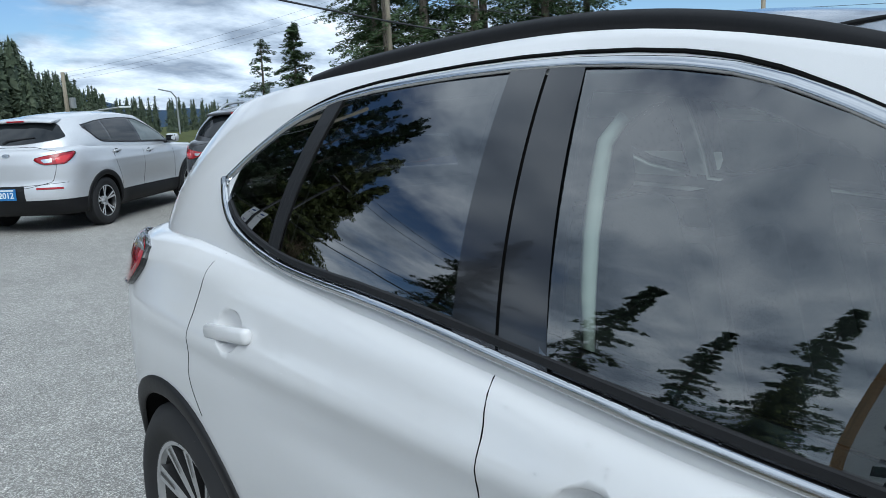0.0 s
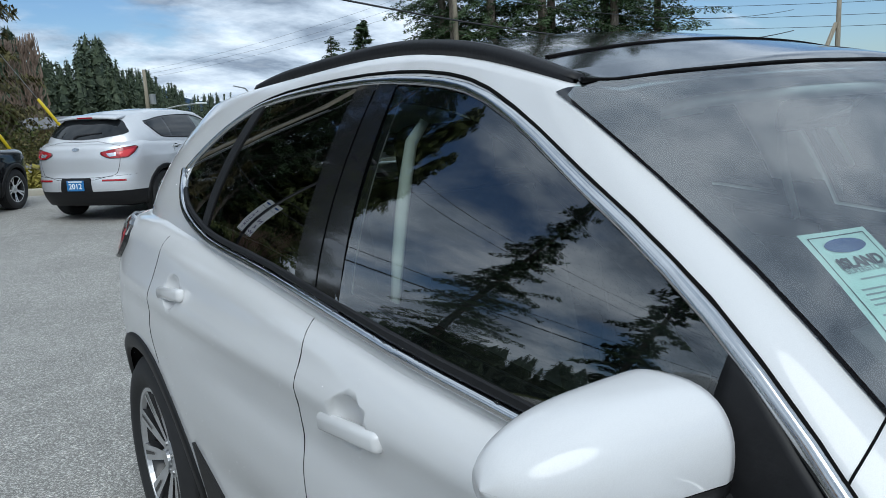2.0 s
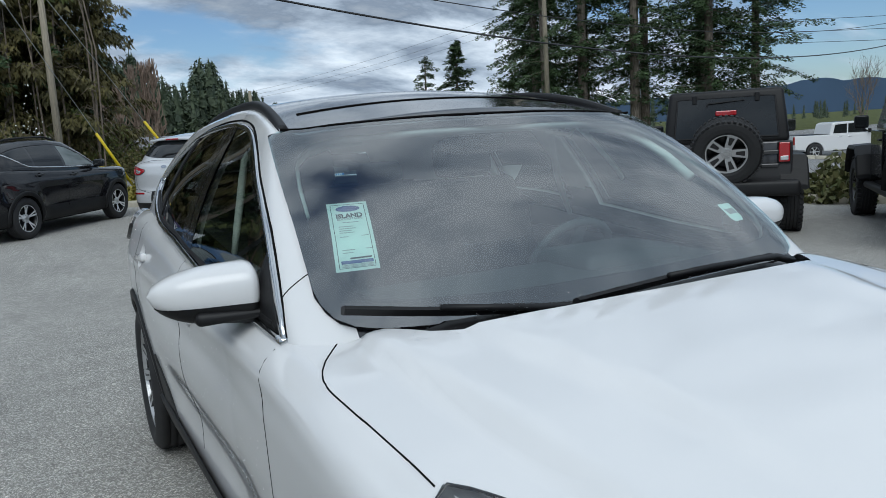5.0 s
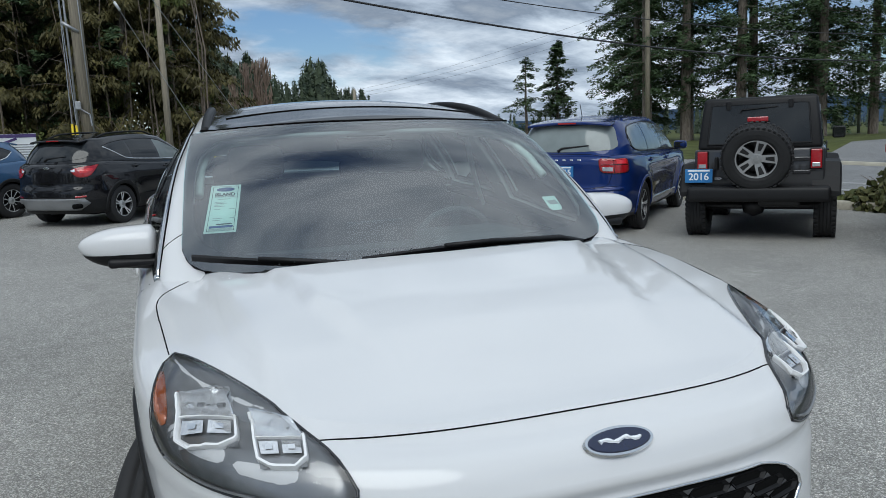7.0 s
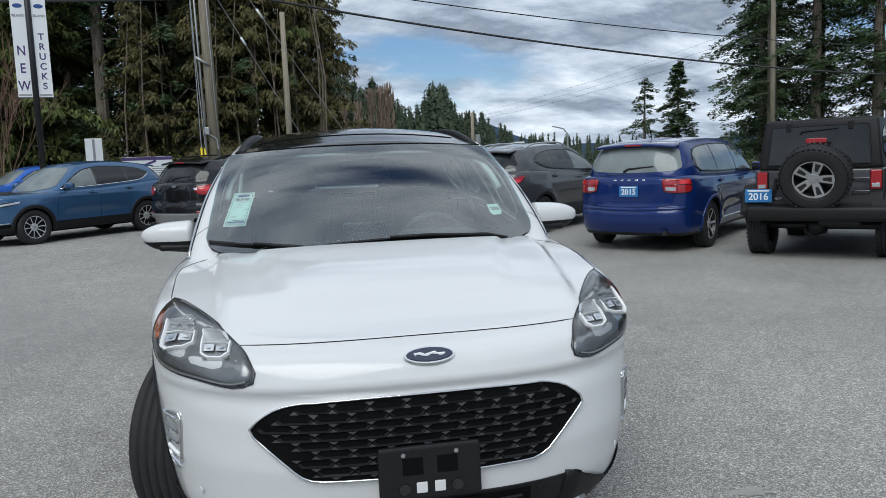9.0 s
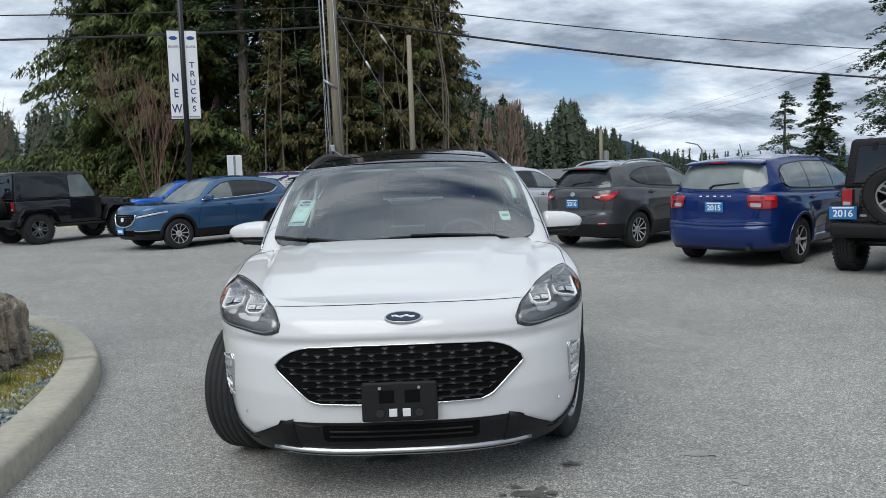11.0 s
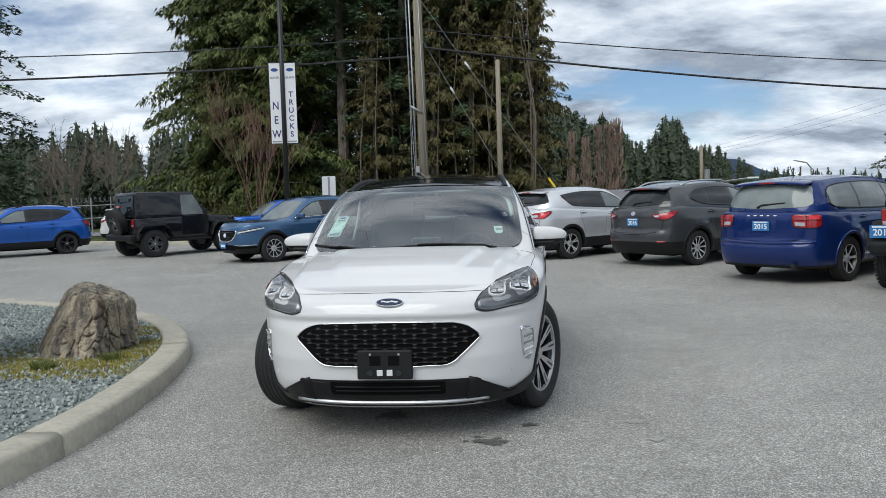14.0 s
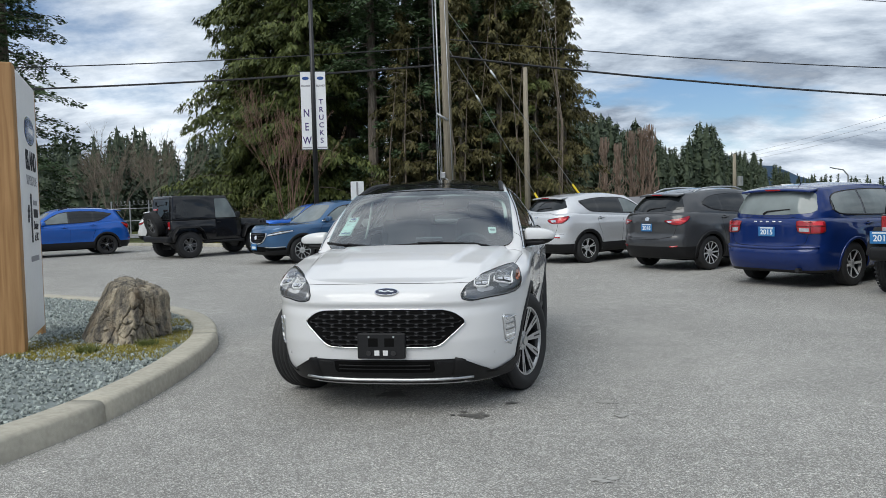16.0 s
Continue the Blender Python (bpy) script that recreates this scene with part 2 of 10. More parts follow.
def banded(name, a, bcol, scale, stretch, rough=0.8, bump=0.4):
    """Grain stretched along z: bark, timber."""
    m, nt, b = principled(name)
    N, Lk = nt.nodes.new, nt.links.new
    co, mp = N("ShaderNodeTexCoord"), N("ShaderNodeMapping")
    mp.inputs["Scale"].default_value = stretch
    Lk(co.outputs["Object"], mp.inputs[0])
    nz = N("ShaderNodeTexNoise"); nz.inputs["Scale"].default_value = scale; nz.inputs["Detail"].default_value = 8; nz.inputs["Distortion"].default_value = 0.6
    Lk(mp.outputs[0], nz.inputs["Vector"])
    ramp = N("ShaderNodeValToRGB")
    ramp.color_ramp.elements[0].position, ramp.color_ramp.elements[0].color = 0.32, (*a, 1)
    ramp.color_ramp.elements[1].position, ramp.color_ramp.elements[1].color = 0.68, (*bcol, 1)
    Lk(nz.outputs["Fac"], ramp.inputs[0]); Lk(ramp.outputs[0], b.inputs["Base Color"])
    b.inputs["Roughness"].default_value = rough
    bp = N("ShaderNodeBump"); bp.inputs["Strength"].default_value = bump; bp.inputs["Distance"].default_value = 0.01
    Lk(nz.outputs["Fac"], bp.inputs["Height"]); Lk(bp.outputs[0], b.inputs["Normal"])
    return m


WHITE_PAINT = car_paint("white_paint", (0.66, 0.66, 0.663))
SILVER_PAINT = car_paint("silver_paint", (0.62, 0.63, 0.65), 0.45, 0.4)
GREY_PAINT = car_paint("grey_paint", (0.060, 0.062, 0.067), 0.35, 0.4)
BLUE_PAINT = car_paint("deep_blue_paint", (0.006, 0.023, 0.125), 0.2, 0.4)
BRIGHT_BLUE = car_paint("bright_blue_paint", (0.014, 0.105, 0.45), 0.4, 0.35)
STEEL_BLUE = car_paint("steel_blue_paint", (0.048, 0.115, 0.23), 0.4, 0.4)
BLACK_PAINT = car_paint("black_paint", (0.008, 0.008, 0.010))
GRANITE_PAINT = car_paint("granite_paint", (0.040, 0.040, 0.043), 0.4, 0.4)
BLACK_GLOSS = plain("gloss_black", (0.010, 0.010, 0.012), 0.12, 0, 0.6, 0.1)
BLACK_PLASTIC = plain("black_plastic", (0.010, 0.010, 0.011), 0.5, 0, 0, 0.15, 60, 0.15, 0.28)
DARK_VOID = plain("dark_void", (0.005, 0.005, 0.005), 0.9, 0, 0, 0.1, 30, 0, 0.08)
CHROME = plain("chrome", (0.78, 0.79, 0.80), 0.12, 1.0, 0, 0.05)
DARK_CHROME = plain("trim_chrome", (0.56, 0.57, 0.58), 0.14, 1.0, 0, 0.08)
SATIN = plain("satin_silver", (0.55, 0.56, 0.57), 0.35, 1.0, 0, 0.06)
RIM_SILVER = plain("rim_silver", (0.66, 0.67, 0.68), 0.3, 0.35, 0.4, 0.06)
RIM_MACHINED = plain("rim_machined", (0.46, 0.465, 0.475), 0.3, 0.6, 0.4, 0.08)
RIM_DARK = plain("rim_dark", (0.03, 0.03, 0.032), 0.35, 0.5, 0.3, 0.1)
RUBBER = plain("rubber", (0.015, 0.015, 0.016), 0.75, 0, 0, 0.25, 25, 0.2)
RED_LAMP = plain("red_lamp", (0.33, 0.008, 0.014), 0.12, 0, 1.0, 0.15, 40)
AMBER = plain("amber_lamp", (0.36, 0.105, 0.04), 0.2, 0, 1.0, 0.1)
GRILLE_BLACK = plain("grille_black", (0.010, 0.010, 0.011), 0.5, 0, 0, 0.1, 30, 0, 0.2)
GRILLE_GLINT = plain("grille_glint", (0.075, 0.075, 0.078), 0.6, 0, 0, 0.1, 30, 0, 0.3)
CLEAR_LAMP = plain("clear_lamp", (0.70, 0.72, 0.75), 0.18, 0.7, 1.0, 0.2, 80)
REFLECTOR = plain("lamp_reflector", (0.80, 0.81, 0.83), 0.25, 0.8, 0.5, 0.35, 60)
LAMP_HOUSING = plain("lamp_housing", (0.24, 0.243, 0.25), 0.28, 0.5, 0.5, 0.2, 40)
GLASS_WIND = pane_glass("windscreen_glass", (0.60, 0.82, 0.83), 2.75)
GLASS_FRONT = pane_glass("door_glass", (0.52, 0.64, 0.62), 2.3)
GLASS_DARK = pane_glass("privacy_glass", (0.08, 0.085, 0.09), 2.4)
GLASS_CLEAR = pane_glass("lamp_lens", (0.95, 0.96, 0.97))
GLASS_FAR = plain("dark_car_glass", (0.012, 0.014, 0.016), 0.03, 0, 0, 0.1, 6)
GLASS_PALE = plain("pale_car_glass", (0.16, 0.185, 0.185), 0.03, 0, 0, 0.35, 3)
PLATE_BLUE = plain("blue_plate", (0.03, 0.17, 0.42), 0.4, 0, 0, 0.1)
PLATE_PALE = plain("plate_white", (0.8, 0.82, 0.84), 0.4, 0, 0, 0.05)
CABIN = plain("cabin_trim", (0.055, 0.066, 0.068), 0.7, 0, 0, 0.2, 40, 0.2)
SEAT_CLOTH = plain("seat_cloth", (0.05, 0.056, 0.058), 0.8, 0, 0, 0.2, 70, 0.3)
PALE_TRIM = plain("pale_trim", (0.80, 0.84, 0.81), 0.7, 0, 0, 0.06)
WHITE_SHEET = plain("white_sheet", (0.8, 0.8, 0.8), 0.5, 0, 0, 0.04)
INK = plain("ink", (0.015, 0.015, 0.02), 0.6, 0, 0, 0.1)
GREY_INK = plain("grey_ink", (0.3, 0.3, 0.32), 0.6, 0, 0, 0.1)
NAVY_BADGE = plain("navy_badge", (0.012, 0.018, 0.05), 0.2, 0, 0.8, 0.1)
NAVY_INK = plain("navy_oval", (0.018, 0.065, 0.24), 0.25, 0, 0.6, 0.1)
MINT_PAPER = plain("mint_paper", (0.64, 0.78, 0.735), 0.6, 0, 0, 0.04)
ASPHALT = asphalt("asphalt", (0.280, 0.271, 0.250), (0.57, 0.56, 0.53))
ROAD_ASPHALT = asphalt("road_asphalt", (0.20, 0.20, 0.20), (0.32, 0.32, 0.32))
CONCRETE = plain("kerb_concrete", (0.40, 0.375, 0.31), 0.9, 0, 0, 0.22, 22, 0.6, 0.3, 160)
GRAVEL_BED = plain("gravel_bed", (0.19, 0.215, 0.21), 0.95, 0, 0, 0.35, 60, 0.8, 0.2)
GRASS_SOIL = plain("verge_soil", (0.075, 0.085, 0.03), 0.95, 0, 0, 0.5, 2.5, 0.8, 0.1, 60)
MOSS = leafy("moss", (0.16, 0.14, 0.03), (0.34, 0.30, 0.07), 6)
GRASS = leafy("grass_blades", (0.05, 0.08, 0.015), (0.16, 0.17, 0.05), 2)
FIR = leafy("fir_needles", (0.015, 0.031, 0.016), (0.098, 0.148, 0.064), 0.6)
CEDAR = leafy("cedar_sprays", (0.017, 0.030, 0.010), (0.138, 0.160, 0.042), 0.5)
BROWN_SPRAY = leafy("dry_sprays", (0.030, 0.030, 0.012), (0.150, 0.130, 0.048), 0.5)
SHRUB = leafy("shrub_leaves", (0.04, 0.06, 0.02), (0.15, 0.14, 0.06), 3)
BARK = banded("bark", (0.075, 0.060, 0.048), (0.22, 0.185, 0.15), 6, (3, 3, 0.6))
FAR_FIR = leafy("far_needles", (0.026, 0.042, 0.028), (0.095, 0.120, 0.070), 0.3)
POPLAR = banded("poplar_twigs", (0.15, 0.105, 0.08), (0.26, 0.19, 0.15), 5, (2, 2, 1))
BARE_TWIG = banded("bare_twigs", (0.10, 0.08, 0.062), (0.20, 0.16, 0.125), 5, (2, 2, 1))
RED_TWIG = banded("red_bark", (0.12, 0.062, 0.046), (0.22, 0.135, 0.10), 5, (2, 2, 1))
POLE_WOOD = banded("pole_wood", (0.19, 0.165, 0.125), (0.33, 0.29, 0.22), 7, (4, 4, 0.25), 0.85, 0.3)
TIMBER = banded("sign_timber", (0.30, 0.155, 0.055), (0.46, 0.26, 0.11), 5, (5, 5, 0.3), 0.55, 0.25)
STONE = rock("boulder_stone")
YELLOW = plain("yellow_guard", (0.65, 0.48, 0.01), 0.45, 0, 0, 0.08)
WIRE = plain("cable", (0.02, 0.02, 0.022), 0.6, 0, 0, 0.1)
STEEL = plain("galvanised", (0.38, 0.39, 0.40), 0.45, 0.7, 0, 0.1)
BLACK_STEEL = plain("black_steel", (0.02, 0.02, 0.022), 0.4, 0.2, 0, 0.1)
BANNER = plain("banner_cloth", (0.75, 0.76, 0.78), 0.8, 0, 0, 0.05)
PURPLE = plain("purple_print", (0.07, 0.045, 0.16), 0.6, 0, 0, 0.1)
ORANGE = plain("orange_paint", (0.45, 0.14, 0.03), 0.5, 0, 0, 0.15)
# forest seen far off: the blue haze is put into the base colour
HAZY_HILL = plain("hazy_hill", (0.06, 0.10, 0.17), 1, 0, 0, 0.15, 0.01)
WHITE_LINE = plain("road_line", (0.6, 0.6, 0.58), 0.8, 0, 0, 0.15, 8)
STOP_RED = plain("stop_red", (0.45, 0.015, 0.02), 0.4, 0, 0, 0.05)
ROOF_GREY = plain("roof_shingle", (0.16, 0.16, 0.17), 0.9, 0, 0, 0.2, 4, 0.3)
BROWN_WALL = plain("brown_siding", (0.20, 0.12, 0.07), 0.8, 0, 0, 0.15, 3, 0.2)
PALE_WALL = plain("pale_siding", (0.35, 0.42, 0.50), 0.8, 0, 0, 0.1, 3, 0.2)


def water_bead():
    m, nt, b = principled("water_bead")
    b.inputs["Base Color"].default_value = (1, 1, 1, 1)
    b.inputs["Roughness"].default_value = 0.0
    b.inputs["Transmission Weight"].default_value = 1.0
    b.inputs["IOR"].default_value = 1.33
    return m


WATER = water_bead()

# ---- tools ----


def lot_z(y, x=0.0):
    """The lot lies level, then rises gently towards the trees; the side road to the east lies lower."""
    east = min(max((x - 18.0) / 16.0, 0.0), 1.0) * min(max((34.0 - y) / 10.0, 0.0), 1.0)
    return 0.02 * min(max(y - 5.5, 0.0), 13.5) - 1.25 * east


from mathutils.bvhtree import BVHTree


def lerp(a, b, f):
    return a + (b - a) * f


def along(table, v):
    """Smooth value from a short table of (key, value) pairs."""
    ks, vs = [k for k, _ in table], [u for _, u in table]
    return float(np.interp(v, ks, vs))


def to_mesh(name, verts, faces, mat, smooth=True):
    me = bpy.data.meshes.new(name)
    me.from_pydata([tuple(v) for v in verts], [], faces)
    me.update()
    me.materials.append(mat)
    if smooth:
        me.polygons.foreach_set("use_smooth", [True] * len(me.polygons))
    return me


def link(name, me, parent=None, label="", m=None):
    ob = new(name, me)
    if parent:
        ob.parent = parent
    if label:
        ob["label"] = label
    if m is not None:
        ob.matrix_local = m
    return ob


def part(name, bm, mat, parent, label="", smooth=False, m=None):
    """One bmesh as one mesh object under a thing or a part."""
    me = bpy.data.meshes.new(name)
    bm.to_mesh(me)
    bm.free()
    for k in (mat if isinstance(mat, (list, tuple)) else [mat]):
        me.materials.append(k)
    if smooth:
        me.polygons.foreach_set("use_smooth", [True] * len(me.polygons))
    return link(name, me, parent, label, m)


def thing(name, label, category, group="", kind="", m=None):
    ob = new(name)
    ob.empty_display_size = 0.2
    if m is not None:
        p = m.translation
        tilt = Matrix.Rotation(math.atan(0.02), 4, "X") if category == "car" and 5.5 < p.y < 19 else Matrix()
        ob.matrix_world = Matrix.Translation((p.x, p.y, p.z + lot_z(p.y, p.x))) @ tilt @ Matrix.Translation(-p) @ m
    return tagged(ob, label, category, group, kind)


def box(sx, sy, sz, at=(0, 0, 0), bevel=0.01, seg=2, bm=None, rot=None):
    """A box of full sizes centred at a place, with rounded edges."""
    b2 = bmesh.new()
    bmesh.ops.create_cube(b2, size=1)
    for v in b2.verts:
        v.co = Vector((v.co.x * sx, v.co.y * sy, v.co.z * sz))
    if bevel:
        bmesh.ops.bevel(b2, geom=b2.edges[:], offset=min(bevel, min(sx, sy, sz) * 0.45), segments=seg, profile=0.5, affect="EDGES")
    if rot:
        b2.transform(Euler([radians(a) for a in rot]).to_matrix().to_4x4())
    b2.transform(Matrix.Translation(at))
    if bm is None:
        return b2
    me = bpy.data.meshes.new("tmp")
    b2.to_mesh(me); b2.free()
    bm.from_mesh(me)
    bpy.data.meshes.remove(me)
    return bm


def tube(path, radius, sides=8, bm=None, caps=True):
    """A round tube along 3D points; radius is a number or one for each point."""
    bm = bm or bmesh.new()
    P = [Vector(p) for p in path]
    rad = radius if isinstance(radius, (list, tuple)) else [radius] * len(P)
    rings = []
    for i, p in enumerate(P):
        t = (P[min(i + 1, len(P) - 1)] - P[max(i - 1, 0)]).normalized()
        u = t.orthogonal().normalized() if not rings else (last - t * last.dot(t)).normalized()
        last = u
        w = t.cross(u)
        rings.append([bm.verts.new(p + (u * math.cos(a) + w * math.sin(a)) * rad[i]) for a in [2 * math.pi * k / sides for k in range(sides)]])
    for r0, r1 in zip(rings, rings[1:]):
        for k in range(sides):
            bm.faces.new((r0[k], r0[(k + 1) % sides], r1[(k + 1) % sides], r1[k]))
    if caps:
        bm.faces.new(rings[0][::-1]); bm.faces.new(rings[-1])
    return bm


def lathe(profile, axis="x", sides=48, bm=None):
    """Turn a profile of (radius, offset along the axis) round the axis."""
    bm = bm or bmesh.new()
    rings = []
    for r, o in profile:
        ring = []
        for k in range(sides):
            a = 2 * math.pi * k / sides
            ring.append(bm.verts.new((o, r * math.cos(a), r * math.sin(a)) if axis == "x" else (r * math.cos(a), r * math.sin(a), o)))
        rings.append(ring)
    for r0, r1 in zip(rings, rings[1:]):
        for k in range(sides):
            bm.faces.new((r0[k], r0[(k + 1) % sides], r1[(k + 1) % sides], r1[k]))
    return bm


def resample(pts, step, closed=False, rounds=2):
    """Corner-cut a polyline and space its points evenly."""
    P = [Vector(p) for p in pts]
    for _ in range(rounds):
        Q = []
        n = len(P)
        for i in range(n if closed else n - 1):
            a, b = P[i], P[(i + 1) % n]
            Q += [a.lerp(b, 0.25), a.lerp(b, 0.75)]
        if not closed:
            Q = [P[0]] + Q + [P[-1]]
        P = Q
    if closed:
        P = P + [P[0]]
    d = [0.0]
    for a, b in zip(P, P[1:]):
        d.append(d[-1] + (b - a).length)
    n = max(3, int(d[-1] / step))
    out = []
    for k in range(n if closed else n + 1):
        s = d[-1] * k / n
        i = max(0, min(len(P) - 2, int(np.searchsorted(d, s, side="right")) - 1))
        f = (s - d[i]) / max(1e-9, d[i + 1] - d[i])
        out.append(P[i].lerp(P[i + 1], f))
    return out


class Skin:
    """A surface onto which patches and strips are laid."""

    def __init__(self, bm):
        bmesh.ops.recalc_face_normals(bm, faces=bm.faces[:])
        self.tree = BVHTree.FromBMesh(bm)

    def near(self, p, lift):
        """The nearest place on the surface, lifted outwards."""
        p = Vector(p)
        hit, n, _, _ = self.tree.find_nearest(p)
        if n.dot(hit - Vector((0, max(-1.4, min(1.4, hit.y)), 0.75))) < 0:
            n = -n
        return hit + n * lift, n

    def onto(self, p, d, lift):
        if d is None:
            return self.near(p, lift)
        d = Vector(d).normalized()
        p = Vector(p)
        hit, n, _, _ = self.tree.ray_cast(p - d * 1.5, d)
        if hit is None:
            hit, n, _, _ = self.tree.find_nearest(p)
        if n.dot(d) > 0:
            n = -n
        return hit + n * lift, n

    def patch(self, outline, d, lift=0.004, step=0.03, rings=5, rounds=1, thick=0.0):
        """A filled outline laid on the surface, seen along d."""
        loop = resample(outline, step, True, rounds)
        c = sum(loop, Vector()) / len(loop)
        bm = bmesh.new()
        rows = []
        for k in range(rings):
            f = 1 - k / rings
            rows.append([bm.verts.new(self.onto(c.lerp(p, f), d, lift)[0]) for p in loop])
        mid = bm.verts.new(self.onto(c, d, lift)[0])
        n = len(loop)
        for a, b in zip(rows, rows[1:]):
            for i in range(n):
                bm.faces.new((a[i], a[(i + 1) % n], b[(i + 1) % n], b[i]))
        for i in range(n):
            bm.faces.new((rows[-1][i], rows[-1][(i + 1) % n], mid))
        if thick:
            rim = [bm.verts.new(self.onto(p, d, lift - thick)[0]) for p in loop]
            for i in range(n):
                bm.faces.new((rim[i], rim[(i + 1) % n], rows[0][(i + 1) % n], rows[0][i]))
        return self.outward(bm)

    def outward(self, bm):
        bmesh.ops.recalc_face_normals(bm, faces=bm.faces[:])
        if sum(f.normal.dot(self.near(f.calc_center_median(), 0)[1]) for f in bm.faces) < 0:
            bmesh.ops.reverse_faces(bm, faces=bm.faces[:])
        return bm

    def band(self, outer, inner, lift, cells=4, closed=True):
        """The surface between two outlines of equally many points."""
        bm = bmesh.new()
        rows = [[bm.verts.new(self.near(Vector(a).lerp(Vector(b), k / cells), lift)[0]) for k in range(cells + 1)] for a, b in zip(outer, inner)]
        n = len(rows)
        for i in range(n if closed else n - 1):
            r, q = rows[i], rows[(i + 1) % n]
            for k in range(cells):
                bm.faces.new((r[k], r[k + 1], q[k + 1], q[k]))
        return self.outward(bm)

    def quad(self, A, B, C, D, lift, nu=6, nv=12, d=None):
        """A four-cornered sheet laid on the surface as an even grid."""
        A, B, C, D = Vector(A), Vector(B), Vector(C), Vector(D)
        bm = bmesh.new()
        V = [[bm.verts.new(self.onto(A.lerp(B, i / nu).lerp(D.lerp(C, i / nu), j / nv), d, lift)[0]) for i in range(nu + 1)] for j in range(nv + 1)]
        for j in range(nv):
            for i in range(nu):
                bm.faces.new((V[j][i], V[j][i + 1], V[j + 1][i + 1], V[j + 1][i]))
        return self.outward(bm)

    def pane(self, low, top, d, lift, rows=10):
        """A smooth sheet between two lines of equally many points: a cubic surface fitted to the skin."""
        G = [[self.onto(Vector(a).lerp(Vector(b), j / rows), d, 0)[0] for j in range(rows + 1)] for a, b in zip(low, top)]
        P = np.array([tuple(p) for r in G for p in r])
        y, z = P[:, 1] - 0.1, P[:, 2] - 1.25
        A = np.stack([y ** i * z ** j for i in range(4) for j in range(4 - i)], 1)
        fit = A @ np.linalg.lstsq(A, P[:, 0], rcond=None)[0]
        s = 1 if P[0, 0] > 0 else -1
        fit += s * (lift + max(0.0, float(np.percentile((P[:, 0] - fit) * s, 85))))
        bm = bmesh.new()
        k = 0
        V = []
        for r in G:
            row = []
            for p in r:
                row.append(bm.verts.new((fit[k], p.y, p.z)))
                k += 1
            V.append(row)
        for r, q in zip(V, V[1:]):
            for j in range(rows):
                bm.faces.new((r[j], q[j], q[j + 1], r[j + 1]))
        return self.outward(bm)

    def strip(self, path, d, width=0.02, height=0.006, step=0.03, closed=False, rounds=2, lift=0.0, bm=None, shift=0.0):
        """A raised band along a path on the surface."""
        pts = [self.onto(p, d, lift) for p in resample(path, step, closed, rounds)]
        bm = bm or bmesh.new()
        rows = []
        n = len(pts)
        for i, (p, nrm) in enumerate(pts):
            a = pts[(i - 1) % n if closed else max(0, i - 1)][0]
            b = pts[(i + 1) % n if closed else min(n - 1, i + 1)][0]
            t = (b - a).normalized()
            s = t.cross(nrm).normalized()
            w = width / 2
            prof = [(-w, -0.004), (-w * 0.92, height * 0.6), (-w * 0.55, height), (w * 0.55, height), (w * 0.92, height * 0.6), (w, -0.004)]
            rows.append([bm.verts.new(p + s * (x + shift) + nrm * h) for x, h in prof])
        for i in range(n if closed else n - 1):
            a, b = rows[i], rows[(i + 1) % n]
            for k in range(5):
                bm.faces.new((a[k], b[k], b[k + 1], a[k + 1]))
        if not closed:
            bm.faces.new(rows[0]); bm.faces.new(rows[-1][::-1])
        bmesh.ops.recalc_face_normals(bm, faces=bm.faces[:])
        return bm


def baked(ob):
    """Apply an object's modifiers to its mesh."""
    me = bpy.data.meshes.new_from_object(ob.evaluated_get(bpy.context.evaluated_depsgraph_get()))
    ob.modifiers.clear()
    old = ob.data
    ob.data = me
    bpy.data.meshes.remove(old)
    return ob


def cut(ob, cutters, solver="EXACT"):
    for c in cutters:
        md = ob.modifiers.new("cut", "BOOLEAN")
        md.operation, md.object, md.solver = "DIFFERENCE", c, solver
    bpy.context.view_layer.update()
    baked(ob)
    for c in cutters:
        me = c.data
        bpy.data.objects.remove(c)
        bpy.data.meshes.remove(me)


def inside_poly(poly, u, v):
    c = False
    for i in range(len(poly)):
        (au, av), (bu, bv) = poly[i], poly[i - 1]
        if (av > v) != (bv > v) and u < (bu - au) * (v - av) / (bv - av) + au:
            c = not c
    return c


def window_hole(bm, poly, axes, third, lo, hi):
    """Open a hole of a 2D outline in a skin: split the faces along its edges, then take out those inside."""
    a, b = axes
    c = 3 - a - b
    for i in range(len(poly)):
        (u0, v0), (u1, v1) = poly[i - 1], poly[i]
        box_u = (min(u0, u1) - 0.05, max(u0, u1) + 0.05)
        box_v = (min(v0, v1) - 0.05, max(v0, v1) + 0.05)
        faces = [f for f in bm.faces if lo < f.calc_center_median()[c] < hi and box_u[0] < f.calc_center_median()[a] < box_u[1] and box_v[0] < f.calc_center_median()[b] < box_v[1]]
        geom = set(faces)
        for f in faces:
            geom.update(f.edges); geom.update(f.verts)
        co, no = [0, 0, 0], [0, 0, 0]
        co[a], co[b] = u0, v0
        no[a], no[b] = v1 - v0, -(u1 - u0)
        bmesh.ops.bisect_plane(bm, geom=list(geom), plane_co=co, plane_no=no, dist=1e-5)
    gone = [f for f in bm.faces if lo < f.calc_center_median()[c] < hi and inside_poly(poly, f.calc_center_median()[a], f.calc_center_median()[b])]
    bmesh.ops.delete(bm, geom=gone, context="FACES")


